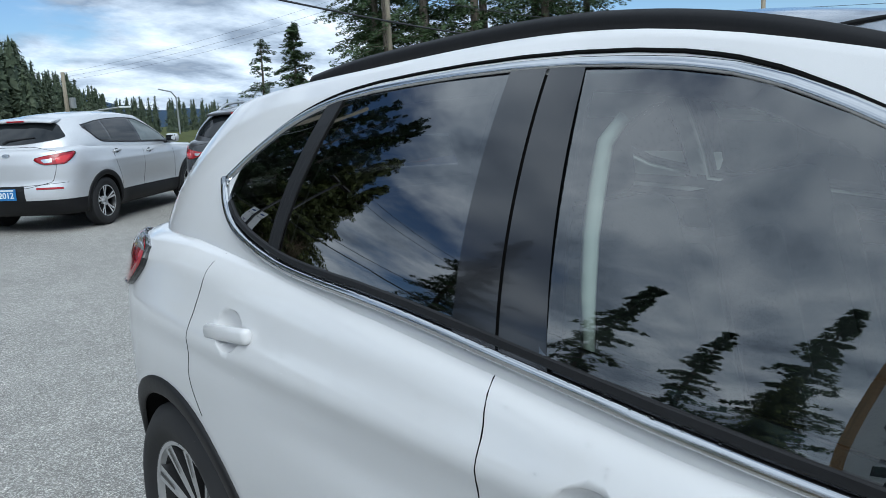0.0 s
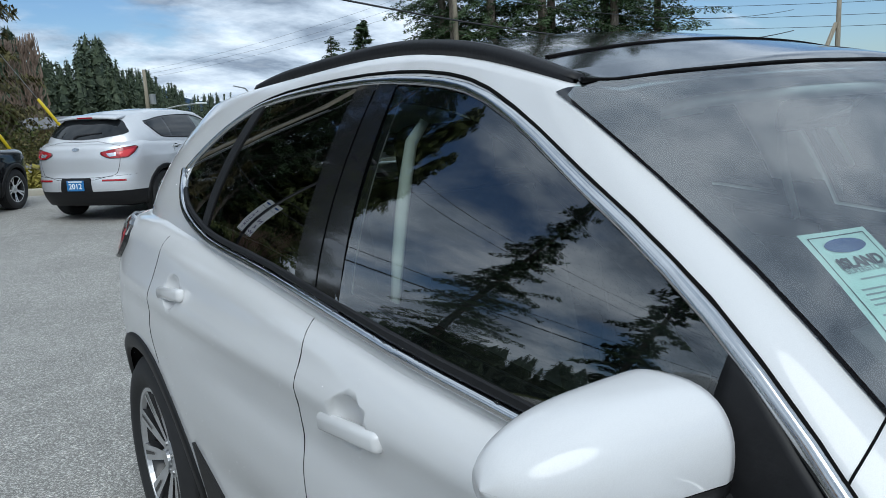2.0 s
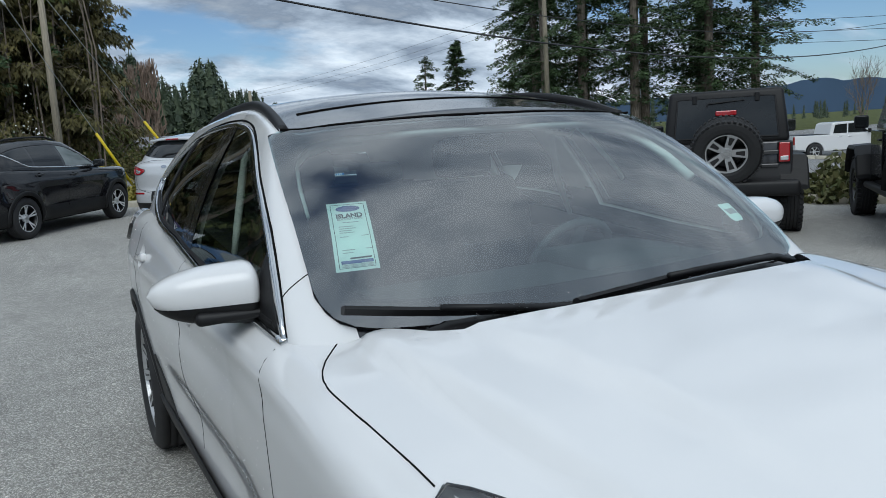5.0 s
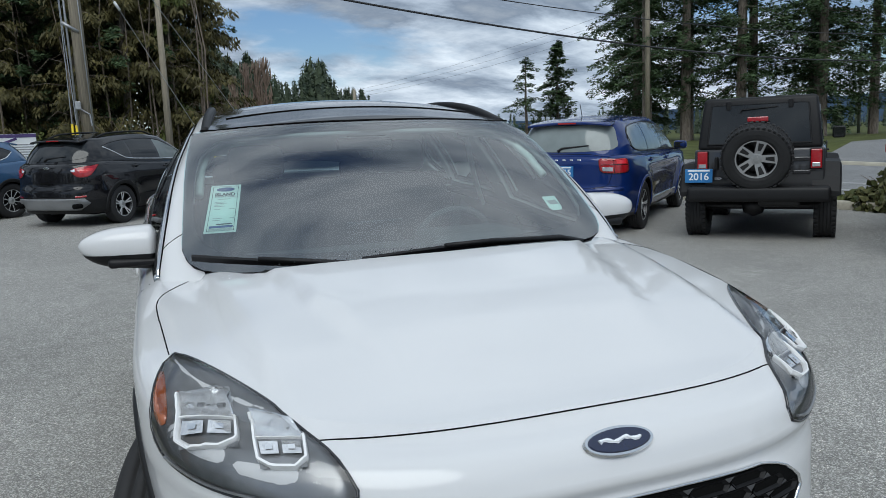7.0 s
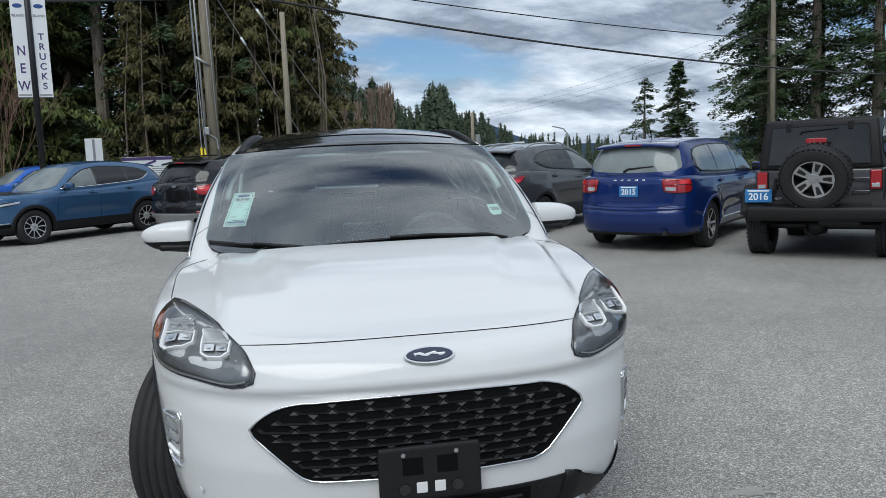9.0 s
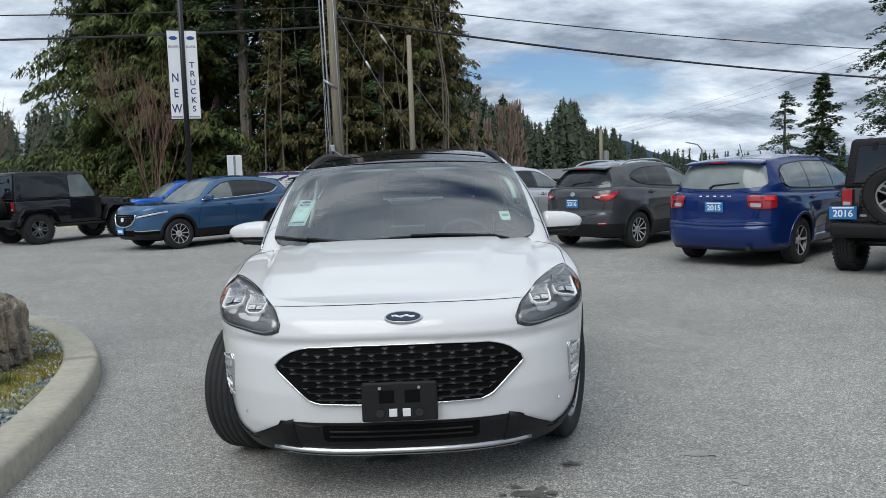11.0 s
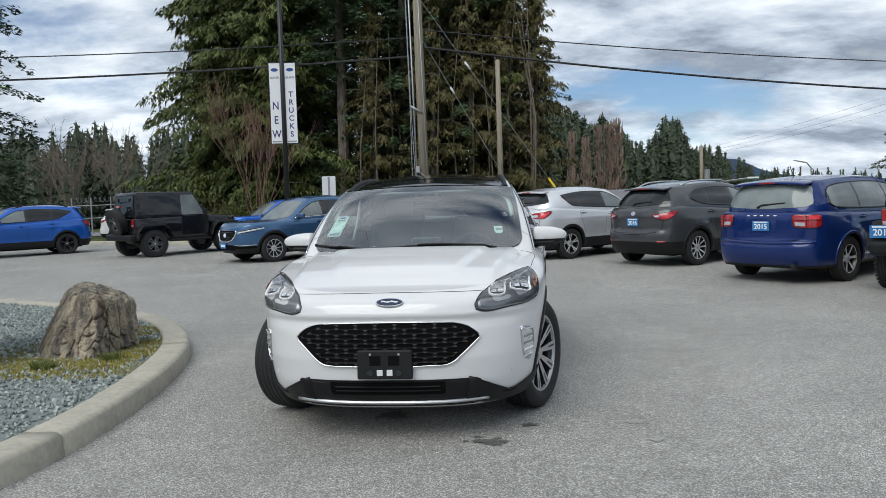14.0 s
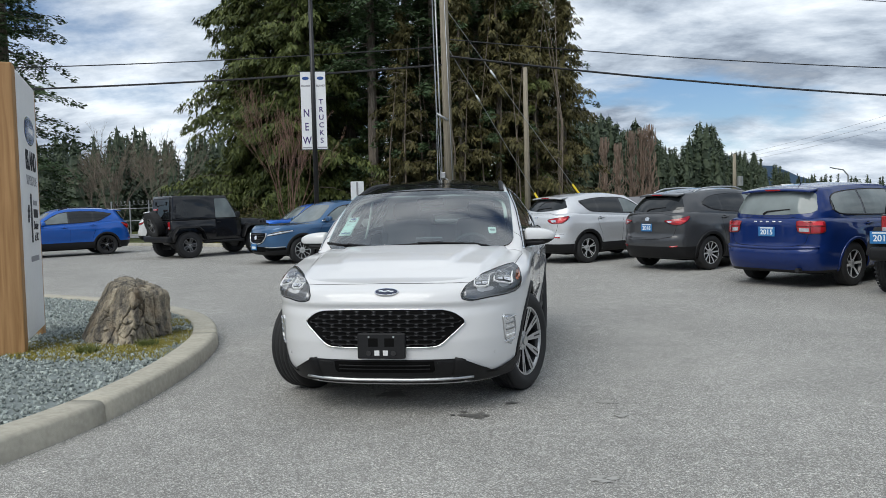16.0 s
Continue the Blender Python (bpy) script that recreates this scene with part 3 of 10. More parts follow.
def prism(outline, axis, lo, hi):
    """An outline of 3D points pushed out along an axis, for cutting."""
    bm = bmesh.new()
    k = "xyz".index(axis)
    A, B = [], []
    for p in outline:
        q = list(p)
        q[k] = lo; A.append(bm.verts.new(q))
        q[k] = hi; B.append(bm.verts.new(q))
    n = len(A)
    for i in range(n):
        bm.faces.new((A[i], A[(i + 1) % n], B[(i + 1) % n], B[i]))
    bm.faces.new(A[::-1]); bm.faces.new(B)
    bmesh.ops.recalc_face_normals(bm, faces=bm.faces[:])
    me = bpy.data.meshes.new("cutter")
    bm.to_mesh(me); bm.free()
    return new("cutter", me)


def lettering(text, size, mat, parent, m, name="lettering", label="", bold=0.0, depth=0.001, squeeze=1.0):
    """Words in the built-in font as a mesh, centred, lying in the xy plane of m."""
    cu = bpy.data.curves.new("words", "FONT")
    cu.body, cu.size, cu.extrude, cu.offset = text, size, depth, bold
    cu.align_x, cu.align_y = "CENTER", "CENTER"
    tmp = new("words", cu)
    bpy.context.view_layer.update()
    me = bpy.data.meshes.new_from_object(tmp.evaluated_get(bpy.context.evaluated_depsgraph_get()))
    bpy.data.objects.remove(tmp)
    bpy.data.curves.remove(cu)
    me.materials.clear(); me.materials.append(mat)
    if squeeze != 1.0:
        me.transform(Matrix.Diagonal((squeeze, 1, 1, 1)))
    return link(name, me, parent, label, m)


def disc(rx, rz, depth=0.004, sides=40):
    """A flat oval facing +z, with a rim."""
    bm = bmesh.new()
    top = [bm.verts.new((rx * 0.96 * math.cos(a), rz * 0.94 * math.sin(a), depth)) for a in [2 * math.pi * k / sides for k in range(sides)]]
    low = [bm.verts.new((rx * math.cos(a), rz * math.sin(a), 0)) for a in [2 * math.pi * k / sides for k in range(sides)]]
    bm.faces.new(top)
    for k in range(sides):
        bm.faces.new((low[k], low[(k + 1) % sides], top[(k + 1) % sides], top[k]))
    return bm


# ---- vehicle hulls ----


def ring_plan(P, na=20, ns=56):
    """Stations round half a car's plan, front centre to rear centre: (share of width, front share, rear share, straight share)."""
    out = []
    for k in range(na):
        a = math.pi / 2 * k / na
        n = P["nf"]
        out.append((math.sin(a) ** (2 / n), math.cos(a) ** (2 / n), 0.0, 0.0))
    for k in range(ns + 1):
        out.append((1.0, 0.0, 0.0, k / ns))
    for k in range(1, na + 1):
        a = math.pi / 2 * (1 - k / na)
        n = P["nr"]
        out.append((max(0.0, math.sin(a)) ** (2 / n), 0.0, math.cos(a) ** (2 / n), 1.0))
    return out


def hood_height(P, x, y):
    z = along(P["top"], y)
    c = along(P["crown"], y)
    w = P["half"]
    z += c * (1 - min(1.0, abs(x) / w) ** 2.6)
    for (y0, x0), (y1, x1), h, soft in P.get("crease", ()):
        f = max(0.0, min(1.0, (y - y0) / (y1 - y0)))
        xc = lerp(x0, x1, f)
        s = max(0.0, min(1.0, (xc + soft / 2 - abs(x)) / soft))
        fade = max(0.0, min(1.0, (y - y0) / 0.25)) * max(0.0, min(1.0, (y1 + 0.12 - y) / 0.06))
        z += h * s * s * (3 - 2 * s) * fade
    return z


def hull(P, levels=22, across=36):
    """The lower body as one closed skin."""
    g = P.get("fine", 1)
    plan = ring_plan(P, 20 * g, 56 * g)
    m = len(plan)
    levels, across = levels * g, across * g
    zb, rr = P["bottom"], P["edge"]
    y0f, y0r = P["y0f"], P["y0r"]

    def place(st, z, zt):
        X, F, R, S = st
        w = along(P["width"], z)
        yf, yr = along(P["nose"], z), along(P["tail"], z)
        y = y0f - (y0f - yf) * F if F else (y0r + (yr - y0r) * R if R else lerp(y0f, y0r, S))
        x = w * X * along(P["taper"], y)
        d = z - (zt - rr)
        if d > 0:
            inset = rr - math.sqrt(max(0, rr * rr - d * d))
            x -= inset * X
            y += inset * F - inset * R
        if "dent" in P:
            x -= P["dent"](y, z) * X
        return x, y

    half = []
    for st in plan:
        xr, yr = place(st, 0.8, 9)
        zt = hood_height(P, xr, yr)
        col = []
        for k in range(levels + 1):
            f = k / levels
            f = 1 - (1 - f) ** 1.35
            z = zb + (zt - zb) * f
            x, y = place(st, z, zt)
            col.append((x, y, z))
        xt, yt, _ = col[-1]
        col[-1] = (xt, yt, hood_height(P, xt, yt) if abs(xt) < P["half"] * 0.93 else zt)
        half.append(col)
    bm = bmesh.new()
    right = [[bm.verts.new(p) for p in col] for col in half]
    left = [[right[i][k] if i in (0, m - 1) else bm.verts.new((-half[i][k][0], half[i][k][1], half[i][k][2])) for k in range(levels + 1)] for i in range(m)]
    for i in range(m - 1):
        for k in range(levels):
            bm.faces.new((right[i][k], right[i + 1][k], right[i + 1][k + 1], right[i][k + 1]))
            bm.faces.new((left[i + 1][k], left[i][k], left[i][k + 1], left[i + 1][k + 1]))
    # top and bottom caps: rows across
    for lev, flat in ((levels, False), (0, True)):
        rows = [[right[0][lev]] * (across + 1)]
        for i in range(1, m - 1):
            a, b = left[i][lev], right[i][lev]
            row = [a]
            for j in range(1, across):
                f = 0.5 - 0.5 * math.cos(math.pi * j / across) if not flat else j / across
                x = lerp(a.co.x, b.co.x, f)
                row.append(bm.verts.new((x, a.co.y, zb if flat else hood_height(P, x, a.co.y))))
            row.append(b)
            rows.append(row)
        rows.append([right[m - 1][lev]] * (across + 1))
        for r0, r1 in zip(rows, rows[1:]):
            for j in range(across):
                q = []
                for v in (r0[j], r0[j + 1], r1[j + 1], r1[j]):
                    if v not in q:
                        q.append(v)
                if len(q) > 2:
                    bm.faces.new(q)
    bmesh.ops.recalc_face_normals(bm, faces=bm.faces[:])
    return bm


def cabin(P, levels=18, across=30):
    """The upper body: pillars, screens and roof as one skin, open below."""
    G = P["cabin"]
    g = P.get("fine", 1)
    plan = ring_plan({"nf": G["nf"], "nr": G["nr"]}, 18 * g, 44 * g)
    levels, across = levels * g, across * g
    m = len(plan)

    def roof_z(x, y):
        return along(G["roof"], y) + G["crown"] * (1 - min(1, abs(x) / G["roof_w"]) ** 2)

    def at(st, v):
        X, F, R, S = st
        bf, br, rf, rr_ = G["base_f"], G["base_r"], G["roof_f"], G["roof_r"]
        y_lo = bf[1] - (bf[1] - bf[0]) * F if F else (br[1] + (br[0] - br[1]) * R if R else lerp(bf[1], br[1], S))
        y_hi = rf[1] - (rf[1] - rf[0]) * F if F else (rr_[1] + (rr_[0] - rr_[1]) * R if R else lerp(rf[1], rr_[1], S))
        x_lo = along(G["base_w"], y_lo) * X
        x_hi = (along(G["roof_ws"], y_hi) if "roof_ws" in G else G["roof_w"]) * X
        z_lo = along(P["top"], y_lo) - 0.045 - 0.03 * F
        z_hi = roof_z(x_hi, y_hi)
        b = 4 * v * (1 - v)
        x = lerp(x_lo, x_hi, v ** 1.12) + G["bulge"] * b * X
        y = lerp(y_lo, y_hi, v) - G["bulge_f"] * 6.75 * v * v * (1 - v) * F + G["bulge_r"] * b * R
        return x, y, lerp(z_lo, z_hi, v)

    bm = bmesh.new()
    right = [[bm.verts.new(at(st, k / levels)) for k in range(levels + 1)] for st in plan]
    left = [[right[i][k] if i in (0, m - 1) else bm.verts.new((-right[i][k].co.x, right[i][k].co.y, right[i][k].co.z)) for k in range(levels + 1)] for i in range(m)]
    for i in range(m - 1):
        for k in range(levels):
            bm.faces.new((right[i][k], right[i + 1][k], right[i + 1][k + 1], right[i][k + 1]))
            bm.faces.new((left[i + 1][k], left[i][k], left[i][k + 1], left[i + 1][k + 1]))
    rows = [[right[0][levels]] * (across + 1)]
    for i in range(1, m - 1):
        a, b = left[i][levels], right[i][levels]
        rows.append([a] + [bm.verts.new((lerp(a.co.x, b.co.x, j / across), a.co.y, roof_z(lerp(a.co.x, b.co.x, j / across), a.co.y))) for j in range(1, across)] + [b])
    rows.append([right[m - 1][levels]] * (across + 1))
    for r0, r1 in zip(rows, rows[1:]):
        for j in range(across):
            q = []
            for v in (r0[j], r0[j + 1], r1[j + 1], r1[j]):
                if v not in q:
                    q.append(v)
            if len(q) > 2:
                bm.faces.new(q)
    bmesh.ops.recalc_face_normals(bm, faces=bm.faces[:])
    up = sum((f.normal.z * f.calc_area() for f in bm.faces))
    if up < 0:
        bmesh.ops.reverse_faces(bm, faces=bm.faces[:])
    return bm


def wheel_meshes(r, rim, width, spokes, style, metal, dark):
    """Tyre and rim meshes with the axle along x, outer face towards +x."""
    w = width / 2
    sw = 0.016
    prof = [(rim * 0.985, -w * 0.8), (rim + 0.02, -w * 0.92), ((r + rim) / 2, -w), (r - 0.03, -w * 0.95), (r - 0.008, -w * 0.8)]
    tread = []
    for k in range(5):
        c = lerp(-w * 0.62, w * 0.62, k / 4)
        h = w * 0.115
        tread += [(r - 0.001, c - h), (r, c), (r - 0.001, c + h), (r - 0.009, c + h + 0.002), (r - 0.009, c + h + 0.006)]
    prof += tread[:-2] + [(r - 0.008, w * 0.8), (r - 0.03, w * 0.95), (r - 0.045, w * 0.97), ((r + rim) / 2, w), (rim + 0.03, w * 0.965), (rim + 0.018, w * 0.9), (rim * 0.985, w * 0.8)]
    bt = lathe(prof, "x", 64)
    if style == "block":
        # chunky shoulder lugs
        for k in range(40):
            a = 2 * math.pi * k / 40
            for s in (-1, 1):
                b2 = box(0.05, 0.038, 0.02, (s * w * 0.78, 0, r + 0.002), 0.004, 1)
                b2.transform(Matrix.Rotation(a + (0.08 if s > 0 else 0), 4, "X"))
                me = bpy.data.meshes.new("tmp"); b2.to_mesh(me); b2.free()
                bt.from_mesh(me); bpy.data.meshes.remove(me)
    bmesh.ops.recalc_face_normals(bt, faces=bt.faces[:])
    tyre = bpy.data.meshes.new("tyre"); bt.to_mesh(tyre); bt.free()
    tyre.materials.append(RUBBER)
    tyre.polygons.foreach_set("use_smooth", [style != "block"] * len(tyre.polygons))
    # barrel and back
    face = w * 0.78
    bb = lathe([(rim, -w * 0.8), (rim * 0.95, -w * 0.7), (rim * 0.90, 0.0), (rim * 0.92, face * 0.8), (rim * 0.985, face), (rim * 1.01, face + 0.006), (rim * 1.03, face - 0.004)], "x", 56)
    lathe([(rim * 0.9, -w * 0.35), (0.02, -w * 0.35)], "x", 32, bb)
    barrel = bpy.data.meshes.new("rim_barrel"); bb.to_mesh(barrel); bb.free()
    barrel.materials.append(dark)
    barrel.polygons.foreach_set("use_smooth", [True] * len(barrel.polygons))
    bs = bmesh.new()
    slots = []
    lathe([(rim * 1.0, face + 0.005), (rim * 0.955, face + 0.004), (rim * 0.93, face - 0.012)], "x", 56, bs)
    for k in range(spokes):
        a0 = 2 * math.pi * k / spokes
        arms = (-0.16, 0.16) if style in ("twin", "fork") else (0.0,)
        for da in arms:
            wi, wo = (0.020, 0.030) if style != "block" else (0.080, 0.118)
            if style == "taper":
                wi, wo = 0.022, 0.062
            if style == "thin":
                wi, wo = 0.013, 0.017
            if style == "star":
                wi, wo = 0.030, 0.045
            if style == "slim":
                wi, wo = 0.022, 0.030
            spin = da * (1.0 if style == "twin" else 0.8)
            prev = None
            for (rr, ang, ww, dep, th) in ((0.05, a0 + spin * 0.9, wi, face - 0.030, 0.03), (rim * 0.5, a0 + spin * 0.8, (wi + wo) / 2, face - 0.018, 0.03), (rim * 0.975, a0 + spin * 1.15, wo, face + 0.002, 0.03)):
                c, s = math.cos(ang), math.sin(ang)
                def pt(u, x):
                    return bs.verts.new((x, rr * c - u * s, rr * s + u * c))
                ring = [pt(-ww / 2, dep), pt(ww / 2, dep), pt(ww / 2 * 1.15, dep - th), pt(-ww / 2 * 1.15, dep - th)]
                if prev:
                    for q in range(4):
                        bs.faces.new((prev[q], prev[(q + 1) % 4], ring[(q + 1) % 4], ring[q]))
                prev = ring
            if style in ("block", "taper"):
                # the slot sunk into each spoke
                r0, r1, hw = (rim * 0.44, rim * 0.86, 0.025) if style == "block" else (rim * 0.62, rim * 0.93, 0.006)
                c, s = math.cos(a0), math.sin(a0)
                q = [(r0, -hw * 0.7), (r1, -hw * 1.3), (r1, hw * 1.3), (r0, hw * 0.7)]
                slot = [bs.verts.new((lerp(face - 0.0185, face, (rr - rim * 0.5) / (rim * 0.475)) + 0.0035, rr * c - u * s, rr * s + u * c)) for rr, u in q]
                slots.append(bs.faces.new(slot))
    lathe([(0.075, face - 0.06), (0.075, face - 0.032), (0.06, face - 0.024), (0.001, face - 0.022)], "x", 24, bs)
    bmesh.ops.recalc_face_normals(bs, faces=bs.faces[:])
    for f in bs.faces:
        if abs(f.normal.x) < 0.35 and f.calc_center_median().yz.length > 0.08 and len(f.verts) == 4:
            f.material_index = 1
    for f in slots:
        f.material_index = 1
        if f.normal.x < 0:
            f.normal_flip()
    spk = bpy.data.meshes.new("spokes"); bs.to_mesh(spk); bs.free()
    spk.materials.append(metal)
    spk.materials.append(dark)
    bc = lathe([(0.032, face - 0.022), (0.030, face - 0.012), (0.001, face - 0.010)], "x", 20)
    for k in range(5):
        a = 2 * math.pi * k / 5 + 0.3
        lathe([(0.010, 0), (0.009, 0.012), (0.0005, 0.013)], "x", 8, bc)
        for v in bc.verts[-24:]:
            v.co += Vector((face - 0.03, 0.053 * math.cos(a), 0.053 * math.sin(a)))
    cap = bpy.data.meshes.new("hub_cap"); bc.to_mesh(cap); bc.free()
    cap.materials.append(SATIN if metal is not dark else dark)
    return tyre, barrel, spk, cap


def add_wheel(car, meshes, m):
    tyre, barrel, spk, cap = meshes
    w = link("wheel", barrel, car, "", m)
    link("tyre", tyre, w)
    link("spokes", spk, w)
    link("hub_cap", cap, w)
    return w


def year_plate(car, text, m, w=0.30, h=0.16):
    p = part("year_plate", box(w, h, 0.006, (0, 0, 0), 0.003), PLATE_BLUE, car, "blue dealer plate with a white year number", m=m)
    lettering(text, h * 0.72, PLATE_PALE, p, pose(0, -h * 0.08, 0.004), "year_number", "white year number", 0.002)
    part("top_bar", box(w * 0.8, h * 0.12, 0.002, (0, h * 0.38, 0.004), 0.0), PLATE_PALE, p)
    return p

# ---- ground, kerbs, road ----


def flat(name, outline, z, mat, label, category, kind="structure", parent=None):
    bm = bmesh.new()
    bm.faces.new([bm.verts.new((x, y, z)) for x, y in outline])
    bmesh.ops.triangulate(bm, faces=bm.faces[:])
    for y in (5.5, 19.0):
        bmesh.ops.bisect_plane(bm, geom=bm.verts[:] + bm.edges[:] + bm.faces[:], plane_co=(0, y, 0), plane_no=(0, 1, 0), dist=1e-5)
    for x in (18.0, 26.0, 34.0):
        bmesh.ops.bisect_plane(bm, geom=bm.verts[:] + bm.edges[:] + bm.faces[:], plane_co=(x, 0, 0), plane_no=(1, 0, 0), dist=1e-5)
    for y in (24.0, 29.0, 34.0):
        bmesh.ops.bisect_plane(bm, geom=bm.verts[:] + bm.edges[:] + bm.faces[:], plane_co=(0, y, 0), plane_no=(0, 1, 0), dist=1e-5)
    bmesh.ops.triangulate(bm, faces=bm.faces[:])
    for v in bm.verts:
        v.co.z += lot_z(v.co.y, v.co.x)
    ob = part(name, bm, mat, parent)
    if ob.data.polygons and ob.data.polygons[0].normal.z < 0:
        ob.data.flip_normals()
    return tagged(ob, label, category, "", kind)


def curve_pts(pts, step=0.25, rounds=3):
    return [(p.x, p.y) for p in resample([(x, y, 0) for x, y in pts], step, False, rounds)]


def kerb_sections(pts, w, h, mat, length, parent, skew=0.0):
    """Kerb stones of a given length along a line, rounded on top, with thin joints."""
    P = [Vector((x, y, 0)) for x, y in pts]
    d = [0.0]
    for a, b in zip(P, P[1:]):
        d.append(d[-1] + (b - a).length)

    def at(s):
        i = max(0, min(len(P) - 2, int(np.searchsorted(d, s, side="right")) - 1))
        f = (s - d[i]) / max(1e-9, d[i + 1] - d[i])
        return P[i].lerp(P[i + 1], f), (P[i + 1] - P[i]).normalized()
    s = 0.0
    while s < d[-1] - 0.2:
        e = min(d[-1], s + length) - 0.008
        n = max(2, int((e - s) / 0.15))
        bm = bmesh.new()
        prev = None
        for k in range(n + 1):
            p, t = at(lerp(s, e, k / n))
            q = Vector((t.y, -t.x, 0))
            prof = ((0.0, -0.03), (0.012, h * 0.8), (0.03, h * 0.95), (0.06, h), (w - 0.03, h), (w - 0.008, h * 0.93), (w, -0.03))
            ring = [bm.verts.new(p - q * a + Vector((0, 0, b + lot_z(p.y, p.x)))) for a, b in prof]
            if prev:
                for j in range(6):
                    bm.faces.new((prev[j], prev[j + 1], ring[j + 1], ring[j]))
            else:
                bm.faces.new(ring)
            prev = ring
        bm.faces.new(prev[::-1])
        bmesh.ops.recalc_face_normals(bm, faces=bm.faces[:])
        part("kerb_stone", bm, mat, parent, smooth=True)
        s += length


flat("ground", [(-3000, -3000), (3000, -3000), (3000, 3000), (-3000, 3000)], -0.05, GRASS_SOIL, "mossy grass ground running to the horizon", "ground")
NORTH = [(-48, 40), (-30, 31.5), (-19.1, 26), (-12.3, 21.7), (-5, 18.6), (0.4, 16.2), (3.4, 15.2), (5.8, 13.4), (8.6, 9.3), (9.7, 5.7), (13.2, -2.1), (24, -16)]
LOT_EDGE = curve_pts(NORTH, 0.5, 2)
flat("pavement", [*LOT_EDGE, (24, -60), (-60, -60), (-60, 34)], 0.0, ASPHALT, "worn grey asphalt car lot", "pavement")
KERB = tagged(new("lot_kerb"), "weathered concrete kerb along the car lot", "kerb", "", "structure")
kerb_sections(LOT_EDGE, 0.16, 0.14, CONCRETE, 2.4, KERB)
# verge strip and the road beyond it
ROAD_T, ROAD_Q = Vector((0.561, -0.828)), Vector((0.828, 0.561))


def on_road(along_, across):
    return (ROAD_T * along_ + ROAD_Q * across).to_tuple()


flat("road", [on_road(-5, 14.0), on_road(80, 14.0), on_road(80, 30), on_road(-8, 30), (2, 42), (-60, 68), (-64, 59), (-3, 31), (3.5, 20)], 0.0, ROAD_ASPHALT, "pale grey two lane road", "road")
flat("side_road", [(24, 14), (60, 2), (90, 18), (70, 36), (40, 33.5), (27, 25)], 0.012, ROAD_ASPHALT, "grey side road crossing beyond the lot", "road")
for off in (14.9, 16.6, 22.5):
    flat("road_line", [on_road(-4, off + 0.06), on_road(80, off + 0.06), on_road(80, off - 0.06), on_road(-4, off - 0.06)], 0.005, WHITE_LINE, "worn white road line", "road marking")
FAR_KERB = tagged(new("road_kerb"), "concrete kerb on the far side of the road", "kerb", "", "structure")
kerb_sections(curve_pts([on_road(-8, 30.1), on_road(20, 30.1), on_road(60, 30.1)], 1.0, 1), 0.16, 0.14, CONCRETE, 4.0, FAR_KERB)

# ---- gravel island with a boulder ----
ISLAND = [(-2.75, -8.5), (-2.19, -5.05), (-1.89, -3.31), (-1.82, -2.53), (-1.92, -1.54), (-2.10, -0.63), (-2.40, 0.39), (-2.93, 1.42), (-3.54, 2.25), (-4.26, 2.89), (-5.55, 3.81), (-7.55, 4.77), (-11.2, 5.9)]
edge = curve_pts(ISLAND, 0.12, 2)
ik = tagged(new("island_kerb"), "weathered concrete kerb round the gravel island", "kerb", "", "structure")
kerb_sections(edge, 0.27, 0.145, CONCRETE, 3.05, ik)
inner = []
for i, (x, y) in enumerate(edge):
    a, b = Vector(edge[max(0, i - 1)]), Vector(edge[min(len(edge) - 1, i + 1)])
    t = (b - a).normalized()
    inner.append((x - t.y * 0.20, y + t.x * 0.20))
flat("gravel_bed", [*inner, (-13, 5.4), (-13, -8.5)], 0.105, GRAVEL_BED, "blue grey crushed gravel bed of the island", "gravel")


def in_island(x, y):
    c = False
    poly = [*inner, (-13, 5.4), (-13, -8.5)]
    for i in range(len(poly)):
        (ax, ay), (bx, by) = poly[i], poly[i - 1]
        if (ay > y) != (by > y) and x < (bx - ax) * (y - ay) / (by - ay) + ax:
            c = not c
    return c


def gravel(rng, count):
    V, Fc = [], []
    n = 0
    while n < count:
        x, y = rng.uniform(-8.0, -2.0), rng.uniform(-4.8, 4.6)
        if not in_island(x, y):
            continue
        r = rng.uniform(0.010, 0.026)
        base = len(V)
        rot = Euler((rng.uniform(0, 3), rng.uniform(0, 3), rng.uniform(0, 3))).to_matrix()
        for p in ((1, 0, 0), (-1, 0, 0), (0, 0.8, 0), (0, -0.8, 0), (0, 0, 0.6), (0, 0, -0.6)):
            q = rot @ Vector(p) * r * rng.uniform(0.8, 1.15)
            V.append((x + q.x, y + q.y, 0.108 + r * 0.35 + q.z))
        for f in ((0, 2, 4), (2, 1, 4), (1, 3, 4), (3, 0, 4), (2, 0, 5), (1, 2, 5), (3, 1, 5), (0, 3, 5)):
            Fc.append(tuple(base + k for k in f))
        n += 1
    m, nt, b = principled("gravel_stones")
    geo, ramp = nt.nodes.new("ShaderNodeNewGeometry"), nt.nodes.new("ShaderNodeValToRGB")
    ramp.color_ramp.elements[0].color = (0.13, 0.15, 0.142, 1)
    ramp.color_ramp.elements[1].color = (0.42, 0.46, 0.43, 1)
    nt.links.new(geo.outputs["Random Per Island"], ramp.inputs[0])
    nt.links.new(ramp.outputs[0], b.inputs["Base Color"])
    b.inputs["Roughness"].default_value = 0.85
    return tagged(link("gravel_stones", to_mesh("gravel_stones", V, Fc, m, False)), "loose blue grey crushed stones", "gravel", "", "stuff")


gravel(random.Random(4), 24000)

